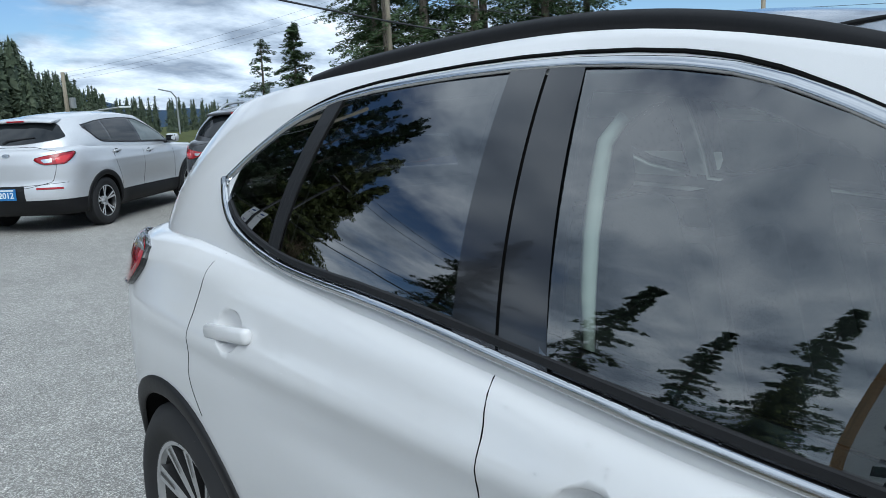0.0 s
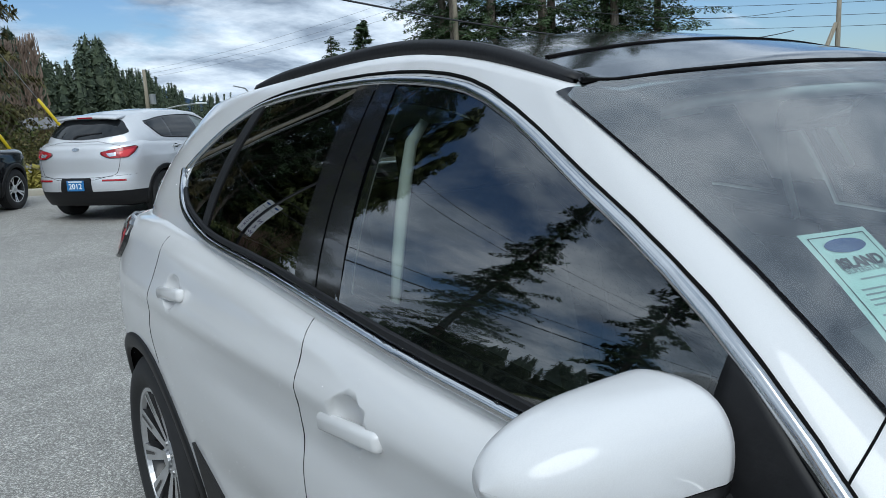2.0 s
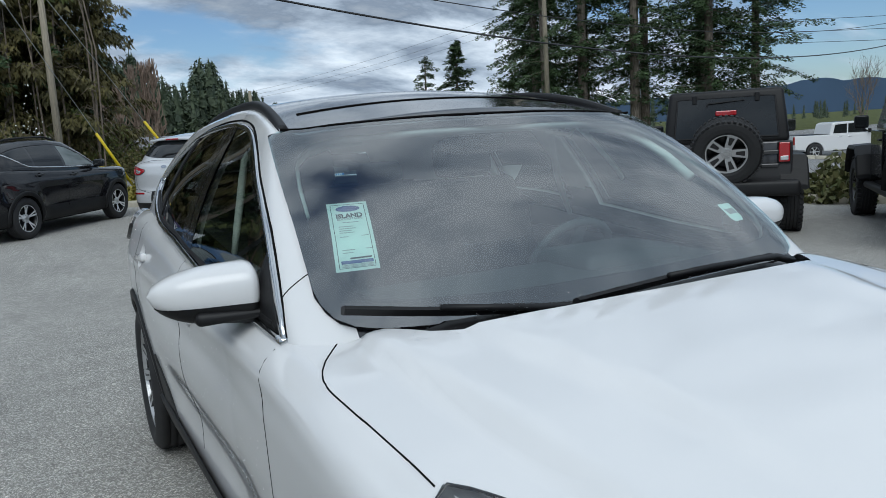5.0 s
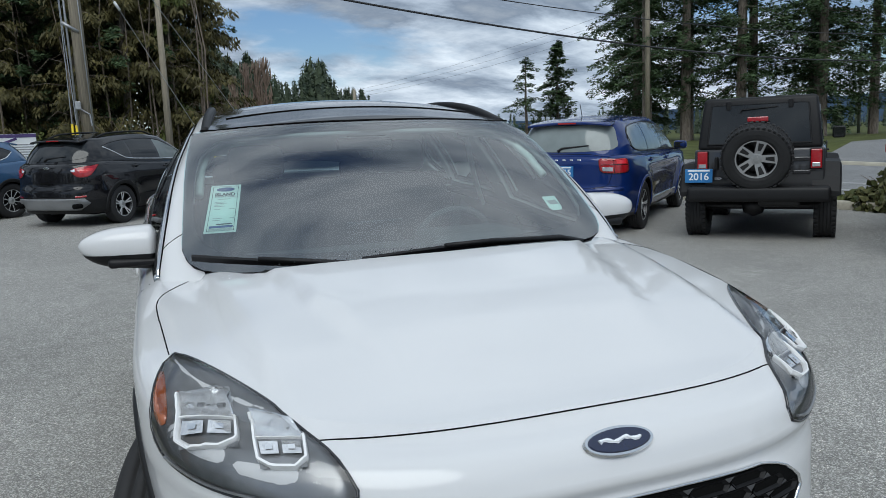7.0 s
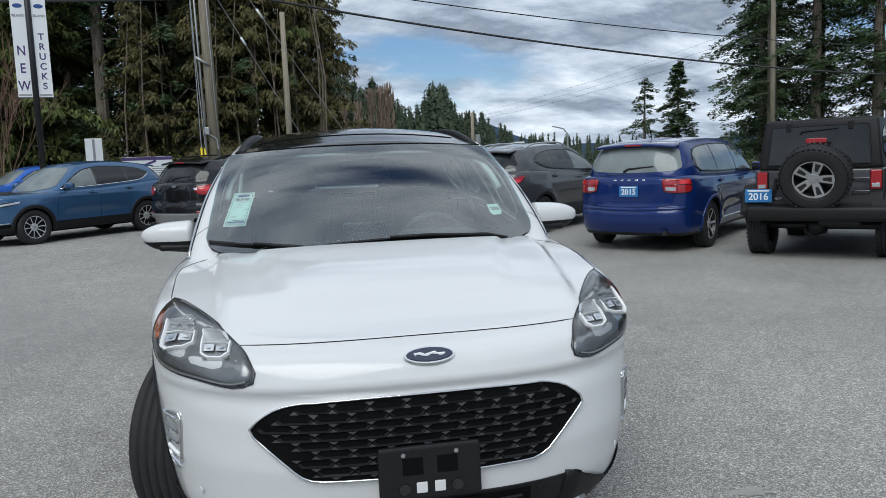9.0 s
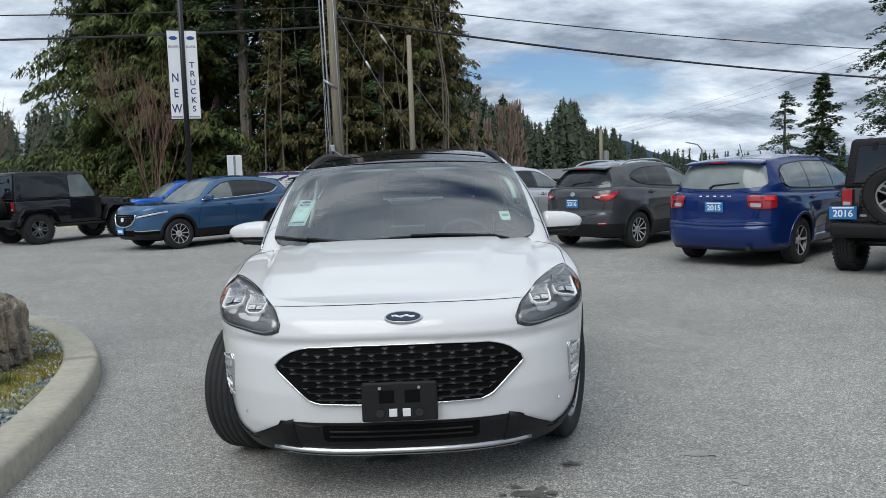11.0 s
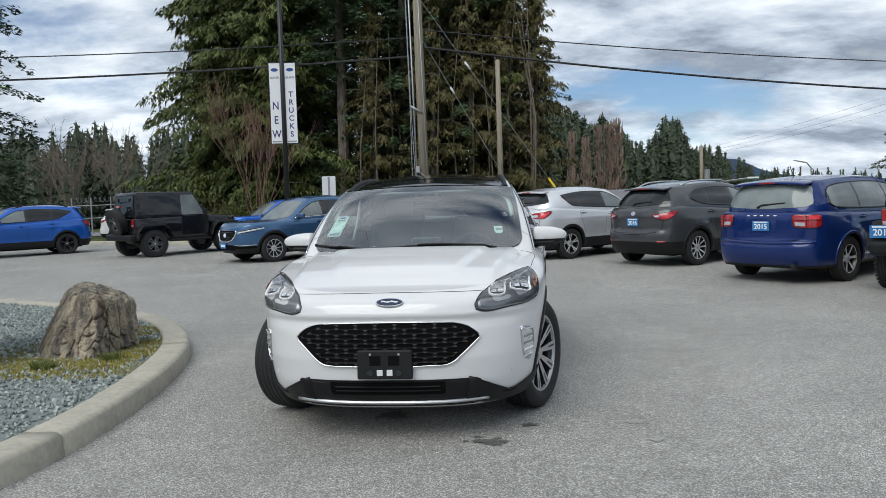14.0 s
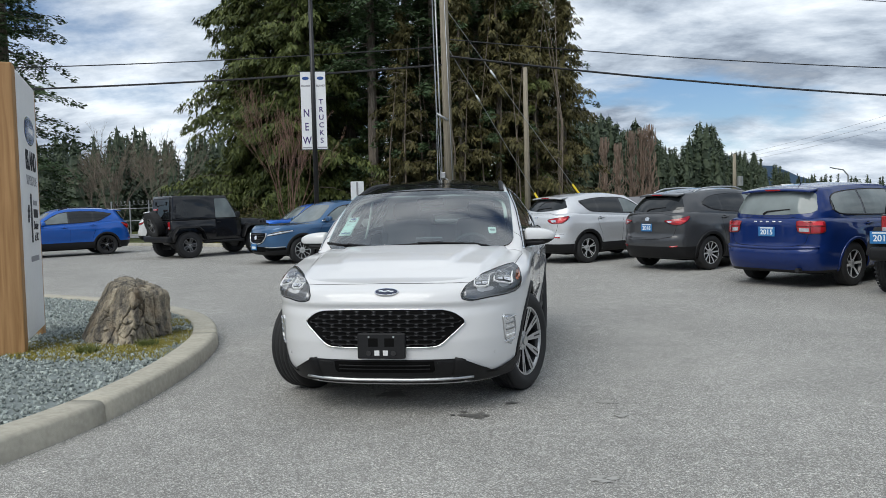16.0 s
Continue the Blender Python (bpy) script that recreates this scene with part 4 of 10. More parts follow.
# ---- the white SUV ----
SUV = {
    "fine": 2, "half": 0.93, "bottom": 0.20, "edge": 0.07, "y0f": -1.25, "y0r": 1.35, "nf": 2.9, "nr": 2.6,
    "nose": [(0.18, -2.15), (0.28, -2.25), (0.36, -2.285), (0.5, -2.30), (0.66, -2.284), (0.715, -2.264), (0.748, -2.284), (0.83, -2.252), (0.88, -2.20), (1.2, -2.0)],
    "tail": [(0.2, 2.20), (0.5, 2.29), (0.8, 2.27), (1.1, 2.2), (1.3, 2.15)],
    "width": [(0.18, 0.82), (0.3, 0.88), (0.5, 0.912), (0.7, 0.93), (0.88, 0.935), (1.0, 0.925), (1.1, 0.895), (1.3, 0.85)],
    "taper": [(-2.3, 0.985), (-1.4, 0.985), (-0.6, 0.985), (0.0, 1.004), (0.5, 1.017), (1.0, 1.030), (1.6, 1.034), (2.3, 1.03)],
    "top": [(-2.3, 0.845), (-2.1, 0.865), (-1.9, 0.895), (-1.6, 0.95), (-1.3, 0.99), (-1.0, 1.025), (-0.41, 1.055), (0.12, 1.105), (0.45, 1.135), (0.7, 1.147), (0.9, 1.16), (1.3, 1.18), (2.3, 1.16)],
    "crown": [(-2.3, 0), (-2.15, 0.015), (-1.9, 0.04), (-1.5, 0.047), (-1.3, 0.050), (-1.15, 0.038), (-1.0, 0.012), (-0.8, 0)],
    "crease": [((-2.05, 0.60), (-1.15, 0.72), 0.030, 0.040), ((-1.95, 0.35), (-1.15, 0.55), 0.016, 0.026)],
    "dent": lambda y, z: (0.028 * math.exp(-((z - 0.52) / 0.10) ** 2) + 0.012 * math.exp(-((z - 0.86) / 0.05) ** 2)) * math.exp(-((y + 0.0) / 0.75) ** 4)
    - 0.012 * math.exp(-((z - 0.97) / 0.03) ** 2) * math.exp(-((y - 0.2) / 1.3) ** 4),
    "cabin": {
        "base_f": (-1.21, -0.95), "base_r": (2.12, 1.3), "roof_f": (-0.42, -0.30), "roof_r": (1.88, 1.3),
        "base_w": [(-1.0, 0.845), (-0.6, 0.866), (-0.2, 0.888), (0.5, 0.886), (1.0, 0.868), (1.3, 0.852), (2.1, 0.825)],
        "roof_w": 0.60, "crown": 0.05, "bulge": 0.035, "bulge_f": 0.066, "bulge_r": 0.02, "nf": 4.0, "roof_ws": [(-0.42, 0.675), (-0.3, 0.672), (-0.1, 0.645), (0.2, 0.605), (0.6, 0.60), (1.9, 0.60)], "nr": 2.7,
        "roof": [(0.08 * k - 0.42, float(np.polyval((0.045, -0.2061, 0.2774, -0.0225, -0.2339, 0.1368, 1.5742), 0.08 * k - 0.42))) for k in range(30)],
    },
}
WB = 1.355
TOP_LINE = [(-0.945, 1.035), (-0.87, 1.118), (-0.725, 1.237), (-0.6, 1.313), (-0.46, 1.383), (-0.3, 1.461), (-0.15, 1.515), (0.0, 1.538), (0.23, 1.553), (0.51, 1.55), (0.8, 1.533), (0.95, 1.503), (1.06, 1.456), (1.15, 1.397), (1.235, 1.331)]
BELT_LINE = [(-0.945, 1.028), (-0.41, 1.062), (0.12, 1.115), (0.45, 1.147), (0.7, 1.157), (0.85, 1.17), (1.06, 1.215), (1.15, 1.26), (1.235, 1.331)]


def circle_cutter(y, z, r, x0, x1, k=56):
    return prism([(0, y + r * math.cos(2 * math.pi * i / k), z + r * math.sin(2 * math.pi * i / k)) for i in range(k)], "x", x0, x1)


def ball_cutter(c, sx, sy, sz):
    bm = bmesh.new()
    bmesh.ops.create_uvsphere(bm, u_segments=24, v_segments=14, radius=1)
    bm.transform(Matrix.Translation(c) @ Matrix.Diagonal((sx, sy, sz, 1)))
    me = bpy.data.meshes.new("cutter"); bm.to_mesh(me); bm.free()
    return new("cutter", me)


def side_poly(low_ends, top_ends, lo_off, hi_off, n=14):
    """A window outline between the belt and the top line, its ends leaning."""
    low = [(y, along(BELT_LINE, y) + lo_off) for y in [lerp(*low_ends, k / n) for k in range(n + 1)]]
    top = [(y, along(TOP_LINE, y) - hi_off) for y in [lerp(*top_ends, k / n) for k in range(n + 1)]]
    top = [(y, z) for y, z in top if z > along(BELT_LINE, y) + lo_off + 0.012]
    return low + top[::-1]


def window_lines(s, low_ends, top_ends, lo_off, hi_off, n=26):
    """The lower and upper edge of a side window, point against point."""
    low = [(s, y, along(BELT_LINE, y) + lo_off) for y in [lerp(*low_ends, k / n) for k in range(n + 1)]]
    top = [(s, y, max(along(TOP_LINE, y) - hi_off, along(BELT_LINE, y) + lo_off + 0.004)) for y in [lerp(*top_ends, k / n) for k in range(n + 1)]]
    return low, top


def build_suv():
    car = thing("white_suv", "pearl white compact SUV with black roof and chrome window trim", "car")
    h = hull(SUV)
    skin = Skin(h)
    c = cabin(SUV)
    top = Skin(c)
    both = bmesh.new()
    for b in (h, c):
        me = bpy.data.meshes.new("tmp"); b.to_mesh(me); both.from_mesh(me); bpy.data.meshes.remove(me)
    shell = Skin(both)
    both.free()
    # the open cowl behind the hood's rear edge
    cowl = [(-0.71, -0.985), (-0.665, -1.09), (-0.60, -1.18), (-0.51, -1.243), (-0.3, -1.262), (0, -1.27), (0.3, -1.262), (0.51, -1.243), (0.60, -1.18), (0.665, -1.09), (0.71, -0.985), (0.60, -0.93), (-0.60, -0.93)]
    window_hole(h, cowl, (0, 1), 2, 0.95, 1.2)
    # lower body, wheel openings and handle cups cut out
    body = part("body", h, [WHITE_PAINT, DARK_VOID], car, "pearl white painted body", True)
    cups = [(0.945, 1.012), (-0.072, 0.938)]
    cutters = [circle_cutter(y, 0.36, 0.405, s * 0.55, s * 1.3) for y in (-WB, WB) for s in (-1, 1)]
    cutters += [ball_cutter((s * (0.968 if y > 0.5 else 0.955), y - 0.005, z + 0.016), 0.050, 0.070, 0.056) for y, z in cups for s in (-1, 1)]
    cut(body, cutters)
    bm = bmesh.new(); bm.from_mesh(body.data)
    drop = []
    for f in bm.faces:
        p = f.calc_center_median()
        for y in (-WB, WB):
            if math.hypot(p.y - y, p.z - 0.36) < 0.407 and abs(p.x) > 0.5 and f.normal.x * p.x < 0.95:
                f.material_index = 1
        if f.normal.z > 0.8 and p.z > 0.9 and abs(p.x) < 0.74 and -0.93 < p.y < 1.95:
            drop.append(f)
        elif f.normal.z > 0.5 and p.z > 0.95 and abs(p.x) < 0.845 and -0.85 < p.y < 0.85:
            f.material_index = 1
    bmesh.ops.delete(bm, geom=drop, context="FACES")
    bm.to_mesh(body.data); bm.free()
    for p in body.data.polygons:
        p.use_smooth = True
    # cabin shell with real openings
    clear = [(0, 1.072), (0.35, 1.078), (0.56, 1.088), (0.65, 1.098), (0.70, 1.125), (0.724, 1.16), (0.723, 1.20), (0.719, 1.263), (0.704, 1.341), (0.683, 1.398), (0.655, 1.433), (0.606, 1.463), (0.53, 1.477), (0.40, 1.482), (0, 1.485)]
    screen = clear + [(-x, z) for x, z in clear[-2:0:-1]]
    window_hole(c, screen, (0, 2), 1, -1.6, -0.2)
    front_win = side_poly((-0.74, 0.045), (-0.74, 0.15), 0.026, 0.030)
    rear_win = side_poly((0.235, 0.835), (0.31, 0.825), 0.026, 0.030)
    quarter = side_poly((0.895, 1.155), (0.89, 1.155), 0.028, 0.032)
    for poly in (front_win, rear_win, quarter):
        window_hole(c, poly, (1, 2), 0, -1.4, -0.4)
        window_hole(c, poly, (1, 2), 0, 0.4, 1.4)
    back = [(-0.60, 1.25), (0.60, 1.25), (0.50, 1.40), (-0.50, 1.40)]
    window_hole(c, back, (0, 2), 1, 1.5, 2.6)
    shell_ob = part("cabin_frame", c, [WHITE_PAINT, PALE_TRIM], car, "white pillars and roof frame", True)
    so = shell_ob.modifiers.new("thick", "SOLIDIFY")
    so.thickness, so.offset, so.material_offset, so.material_offset_rim = 0.022, -1, 1, 0
    bpy.context.view_layer.update()
    baked(shell_ob)
    shell_ob.data.materials.append(CABIN)
    shell_ob.data.materials.append(BLACK_GLOSS)
    for p in shell_ob.data.polygons:
        if p.material_index == 1 and p.center.z < 1.20:
            p.material_index = 2
        if p.center.y < -0.93 and p.center.z < 1.10 and abs(p.center.x) < 0.70:
            p.material_index = 3
    # screens
    F = (0, 1, 0)
    edge = [(0, -1.085, 1.012), (0.35, -1.075, 1.02), (0.58, -1.05, 1.025), (0.69, -1.025, 1.037), (0.735, -1.0, 1.06), (0.755, -0.97, 1.082), (0.766, -0.925, 1.112), (0.757, -0.86, 1.161), (0.742, -0.742, 1.249), (0.726, -0.61, 1.337), (0.699, -0.425, 1.452), (0.682, -0.345, 1.489), (0.66, -0.372, 1.494), (0.512, -0.413, 1.502), (0.35, -0.443, 1.507), (0, -0.466, 1.508)]
    edge = edge + [(-x, y, z) for x, y, z in edge[-2:0:-1]]
    def finer(loop, n=8):
        loop = [Vector(p) for p in loop]
        return [loop[i].lerp(loop[(i + 1) % len(loop)], k / n) for i in range(len(loop)) for k in range(n)]
    hole3 = [top.onto((x * 0.99, -1, (z - 1.27) * 0.985 + 1.27), F, 0)[0] for x, z in screen]
    part("screen_border", top.band(finer(edge), finer(hole3), 0.003, 8), BLACK_GLOSS, car, "black ceramic border", True)
    rim = [Vector(p) for p in edge]
    rings = []
    glass = bmesh.new()
    mid = Vector((0, -0.80, 1.27))
    for k in range(13):
        rings.append([glass.verts.new(top.near(p.lerp(mid, k / 13), 0.009)[0]) for p in resample(rim, 0.05, True, 1)])
    n = len(rings[0])
    for r0, r1 in zip(rings, rings[1:]):
        for i in range(n):
            glass.faces.new((r0[i], r0[(i + 1) % n], r1[(i + 1) % n], r1[i]))
    glass.faces.new(rings[-1])
    # relax it to one even curve
    G = np.array([tuple(v.co) for v in glass.verts])
    gx, gz = G[:, 0], G[:, 2] - 1.27
    A = np.stack([gx ** (2 * i) * gz ** j for i in range(5) for j in range(4)], 1)
    fair = A @ np.linalg.lstsq(A, G[:, 1], rcond=None)[0]
    for v, y in zip(glass.verts, fair):
        v.co.y = y - 0.002
    part("windscreen", top.outward(glass), GLASS_WIND, car, "clear reflective windscreen", True)
    plate = [(x, y - 0.015, 1) for x, y in cowl[1:10]] + [(0.62, -1.06, 1), (0.45, -1.13, 1), (0, -1.16, 1), (-0.45, -1.13, 1), (-0.62, -1.06, 1)]
    part("cowl_panel", skin.patch(plate, (0, 0, -1), -0.030, 0.03, 6, 0), BLACK_PLASTIC, car, "black plastic cowl", True)
    part("rear_window", top.patch([(x * 1.05, 2, z) for x, z in back], (0, -1, 0), 0.006, 0.05, 4), GLASS_DARK, car, "dark rear glass", True)
    header = [(-0.645, -0.37, 1.6), (-0.3, -0.42, 1.6), (0.3, -0.42, 1.6), (0.645, -0.37, 1.6), (0.615, -0.1, 1.6), (0.575, 0.25, 1.6), (0.555, 0.6, 1.6), (0.50, 1.45, 1.6), (-0.50, 1.45, 1.6), (-0.555, 0.6, 1.6), (-0.575, 0.25, 1.6), (-0.615, -0.1, 1.6)]
    part("glass_roof", top.patch(header, (0, 0, -1), 0.004, 0.05, 8, 0), BLACK_GLOSS, car, "gloss black panoramic roof", True)
    lip = [(-0.658, -0.372, 1.494), (-0.512, -0.413, 1.502), (-0.35, -0.443, 1.507), (-0.17, -0.46, 1.508), (0, -0.466, 1.508)]
    lip = lip + [(-x, y, z) for x, y, z in lip[-2::-1]]
    back_lip = [(x * 0.975, y + 0.10, z + 0.05) for x, y, z in lip]
    part("roof_header", top.band(finer(lip)[:-8], finer(back_lip)[:-8], 0.0075, 8, False), BLACK_GLOSS, car, "gloss black roof edge", True)
    part("roof_joint", top.strip([(-0.54, -0.17, 1.6), (0, -0.20, 1.6), (0.54, -0.17, 1.6)], (0, 0, -1), 0.012, 0.003, lift=0.004), DARK_VOID, car)
    part("roof_joint", top.strip([(-0.53, 0.45, 1.6), (0, 0.44, 1.6), (0.53, 0.45, 1.6)], (0, 0, -1), 0.012, 0.003, lift=0.004), DARK_VOID, car)
    part("roof_joint", top.strip([(-0.655, -0.366, 1.50), (-0.512, -0.408, 1.508), (-0.35, -0.437, 1.514), (0, -0.459, 1.516), (0.35, -0.437, 1.514), (0.512, -0.408, 1.508), (0.655, -0.366, 1.50)], None, 0.008, 0.003, lift=0.009), DARK_VOID, car)
    for s in (-1, 1):
        D = (-s, 0, 0)
        flip = lambda poly: [(s * 1.0, y, z) for y, z in poly]
        # black surround, pillars, sail panel
        part("window_border", top.strip(flip(front_win), D, 0.05, 0.001, 0.025, True, 0), BLACK_GLOSS, car)
        part("window_border", top.strip(flip(rear_win), D, 0.05, 0.001, 0.025, True, 0), BLACK_GLOSS, car)
        part("window_border", top.strip(flip(quarter), D, 0.045, 0.001, 0.025, True, 0), BLACK_GLOSS, car)
        for (y0, y1, t0, t1) in ((0.040, 0.136, 0.146, 0.221), (0.143, 0.240, 0.228, 0.312)):
            pil = [(y0, along(BELT_LINE, y0) + 0.008), (y1, along(BELT_LINE, y1) + 0.008), (t1, along(TOP_LINE, t1) - 0.010), (t0, along(TOP_LINE, t0) - 0.010)]
            part("pillar_panel", top.quad(*flip(pil), 0.0075, 4, 16, D), BLACK_GLOSS, car, "gloss black pillar panel", True)
        part("pillar_gap", top.patch(flip([(0.120, 1.125), (0.16, 1.13), (0.245, 1.525), (0.205, 1.525)]), D, 0.0035, 0.03, 3, 0), DARK_VOID, car)
        pil = [(0.835, along(BELT_LINE, 0.835) + 0.01), (0.885, along(BELT_LINE, 0.885) + 0.01), (0.888, along(TOP_LINE, 0.888) - 0.015), (0.828, along(TOP_LINE, 0.828) - 0.012)]
        part("pillar_panel", top.patch(flip(pil), D, 0.008, 0.03, 3, 0, 0.003), BLACK_PLASTIC, car)
        sail = [(-0.915, along(BELT_LINE, -0.915) + 0.012), (-0.72, along(BELT_LINE, -0.72) + 0.006), (-0.735, along(TOP_LINE, -0.735) - 0.012)]
        part("sail_panel", top.patch(flip(sail), D, 0.009, 0.025, 4, 0, 0.008), BLACK_PLASTIC, car, "", True)
        part("front_side_window", top.pane(*window_lines(s, (-0.76, 0.055), (-0.76, 0.16), 0.016, 0.020), D, 0.005), GLASS_FRONT, car, "lightly tinted door glass", True)
        part("rear_side_window", top.pane(*window_lines(s, (0.225, 0.845), (0.30, 0.835), 0.016, 0.020), D, 0.005), GLASS_DARK, car, "dark privacy glass", True)
        part("quarter_window", top.pane(*window_lines(s, (0.885, 1.17), (0.88, 1.17), 0.018, 0.022), D, 0.005, 6), GLASS_DARK, car, "dark privacy glass", True)
        part("belt_trim", shell.strip([(s, y, z) for y, z in BELT_LINE], D, 0.020, 0.012, 0.04, False, 1, 0.004), DARK_CHROME, car, "chrome belt trim", True)
        part("belt_seal", shell.strip([(s, y, z + 0.020) for y, z in [(-0.86, 1.037)] + BELT_LINE[1:-1]], D, 0.016, 0.006, 0.04, False, 1, 0.004), BLACK_PLASTIC, car)
        part("window_trim", top.strip([(s, y + 0.003, z - 0.011) for y, z in TOP_LINE], D, 0.021, 0.008, 0.04, False, 1, 0.003), DARK_CHROME, car, "chrome window trim", True)
        part("door_seal", top.strip([(s, y + 0.003, z + 0.0 + 0.008 * max(0.0, min(1.0, (y + 0.3) / 0.3))) for y, z in TOP_LINE[:-1]], D, 0.007, 0.003, 0.03, False, 1, 0.001), DARK_VOID, car)
        # roof rail standing on its feet
        rail = []
        for k in range(61):
            y = lerp(-0.345, 1.12, k / 60)
            p, n = top.onto((s * lerp(0.636, 0.562, max(0.0, min(1.0, (y + 0.345) / 0.65))), y, 1.6), (0, 0, -1), 0.0)
            f = min(1.0, min(k, 60 - k) / 12)
            rail.append(p + Vector((0, 0, 0.004 + 0.016 * math.sin(f * math.pi / 2))))
        for _ in range(12):
            rail = rail[:1] + [(a + b * 2 + c) / 4 for a, b, c in zip(rail, rail[1:], rail[2:])] + rail[-1:]
        rb = bmesh.new()
        prev = None
        for k, p in enumerate(rail):
            foot = 0.022
            ring = [rb.verts.new(p + Vector((s * dx, 0, dz))) for dx, dz in ((-0.014, -foot), (0.014, -foot - 0.008), (0.018, -0.002), (0.010, 0.009), (-0.008, 0.009), (-0.017, -0.002))]
            if prev:
                for q in range(6):
                    rb.faces.new((prev[q], prev[(q + 1) % 6], ring[(q + 1) % 6], ring[q]))
            else:
                rb.faces.new(ring)
            prev = ring
        rb.faces.new(prev[::-1])
        bmesh.ops.recalc_face_normals(rb, faces=rb.faces[:])
        part("roof_rail", rb, BLACK_PLASTIC, car, "satin black roof rail", True)
        # panel joints
        joints = [
            [(0.148, 1.105), (0.129, 1.034), (0.125, 0.99), (0.134, 0.916), (0.135, 0.7), (0.10, 0.42)],
            [(1.10, 1.165), (1.114, 1.14), (1.119, 1.094), (1.144, 1.013), (1.165, 0.90), (1.17, 0.842), (1.12, 0.77)],
            [(-0.945, 1.018), (-0.965, 0.98), (-0.985, 0.90), (-0.985, 0.6), (-0.95, 0.42)],
        ]
        for j in joints:
            part("panel_joint", skin.strip([(s, y, z) for y, z in j], D, 0.0024, 0.0006, 0.02, False, 2, 0.0004), DARK_VOID, car)
        part("panel_joint", top.strip([(s * 0.84, -0.872, 1.118), (s * 0.80, -0.872, 1.14), (s * 0.757, -0.865, 1.158)], None, 0.003, 0.0006, 0.01, False, 1, 0.0006), DARK_VOID, car)
        part("panel_joint", skin.strip([(s * 0.70, -0.995, 1.04), (s * 0.735, -1.0, 1.03), (s * 0.762, -1.04, 1.03), (s * 0.83, -1.143, 1.018), (s * 0.85, -1.22, 1.0), (s * 0.848, -1.32, 0.995), (s * 0.83, -1.55, 0.97), (s * 0.823, -1.625, 0.955)], None, 0.0035, 0.0006, 0.02, False, 1, 0.0006), DARK_VOID, car)
        # wheel opening trim and sill cladding
        for y in (-WB, WB):
            arc = [(s, y + 0.425 * math.cos(radians(a)), 0.36 + 0.425 * math.sin(radians(a))) for a in range(-18, 199, 9)]
            part("arch_trim", skin.strip(arc, D, 0.052, 0.010, 0.04, False, 1), BLACK_PLASTIC, car, "black wheel arch trim", True)
        part("sill_trim", skin.strip([(s, -0.96, 0.30), (s, 0, 0.30), (s, 0.96, 0.30)], D, 0.19, 0.012, 0.06, False, 0), BLACK_PLASTIC, car, "black sill cladding", True)
        part("arch_flick", skin.patch([(s, 0.60, 0.37), (s, 0.86, 0.37), (s, 0.90, 0.60)], D, 0.008, 0.03, 3, 0, 0.008), BLACK_PLASTIC, car)
        # handles
        for y, z in cups:
            p, n = skin.onto((s, y, z), D, 0)
            hb = box(0.026, 0.225, 0.036, (0, 0, 0), 0.012, 4)
            for v in hb.verts:
                v.co.x -= s * 1.1 * v.co.y ** 2
            part("door_handle", hb, WHITE_PAINT, car, "white door handle", True, pose(p.x + s * 0.012, y, z, -7, 0, 0))
        # mirror
        build_mirror(car, s)
        # head lamp
        build_headlamp(car, skin, s)
        # fog lamp
        fog = [(s * 0.758, -2.02, 0.640), (s * 0.80, -1.95, 0.632), (s * 0.828, -1.89, 0.618), (s * 0.832, -1.86, 0.49), (s * 0.80, -1.91, 0.424), (s * 0.763, -1.99, 0.472), (s * 0.757, -2.01, 0.56)]
        fl = part("fog_lamp", skin.patch(fog, None, 0.004, 0.015, 4, 0, 0.004), CLEAR_LAMP, car, "clear vertical fog lamp", True)
        part("lamp_bezel", skin.strip(fog, None, 0.007, 0.008, 0.012, True, 1), SATIN, fl)
        for k in range(5):
            z = 0.455 + 0.040 * k
            part("lamp_rib", skin.strip([(s * 0.768, -1.985, z), (s * 0.822, -1.885, z + 0.004)], None, 0.012, 0.010, 0.01, False, 0), LAMP_HOUSING if k in (2, 3) else (WHITE_SHEET if k % 2 else CLEAR_LAMP), fl)
        # tail lamp
        tl = [(s * 0.90, 1.48, 1.122), (s * 0.86, 1.66, 1.165), (s * 0.78, 1.95, 1.165), (s * 0.62, 2.15, 1.13), (s * 0.62, 2.2, 1.0), (s * 0.80, 1.95, 0.995), (s * 0.90, 1.66, 1.01), (s * 0.92, 1.59, 1.04)]
        lamp = part("tail_lamp", shell.patch(tl, None, 0.014, 0.03, 5, 1, 0.014), RED_LAMP, car, "dark red tail lamp", True)
        part("lamp_rim", shell.strip(tl, None, 0.009, 0.016, 0.03, True, 1), BLACK_GLOSS, lamp)
        part("clear_segment", shell.patch([(s * 0.90, 1.50, 1.122), (s * 0.86, 1.66, 1.158), (s * 0.80, 1.9, 1.158), (s * 0.82, 1.88, 1.13), (s * 0.88, 1.66, 1.125)], None, 0.017, 0.02, 3, 0), CLEAR_LAMP, lamp, "clear upper segment")
        # lower bumper corner
        part("side_lip", skin.patch([(s * 0.50, -2.3, 0.395), (s * 0.545, -2.3, 0.385), (s * 0.62, -2.2, 0.325), (s * 0.69, -2.1, 0.278), (s * 0.76, -2.0, 0.275), (s * 0.86, -1.85, 0.33), (s * 0.88, -1.75, 0.35), (s * 0.84, -1.8, 0.21), (s * 0.60, -2.2, 0.215), (s * 0.50, -2.3, 0.25)], (-s * 0.55, 1, 0), 0.010, 0.03, 4, 0, 0.010), BLACK_PLASTIC, car, "black bumper corner", True)
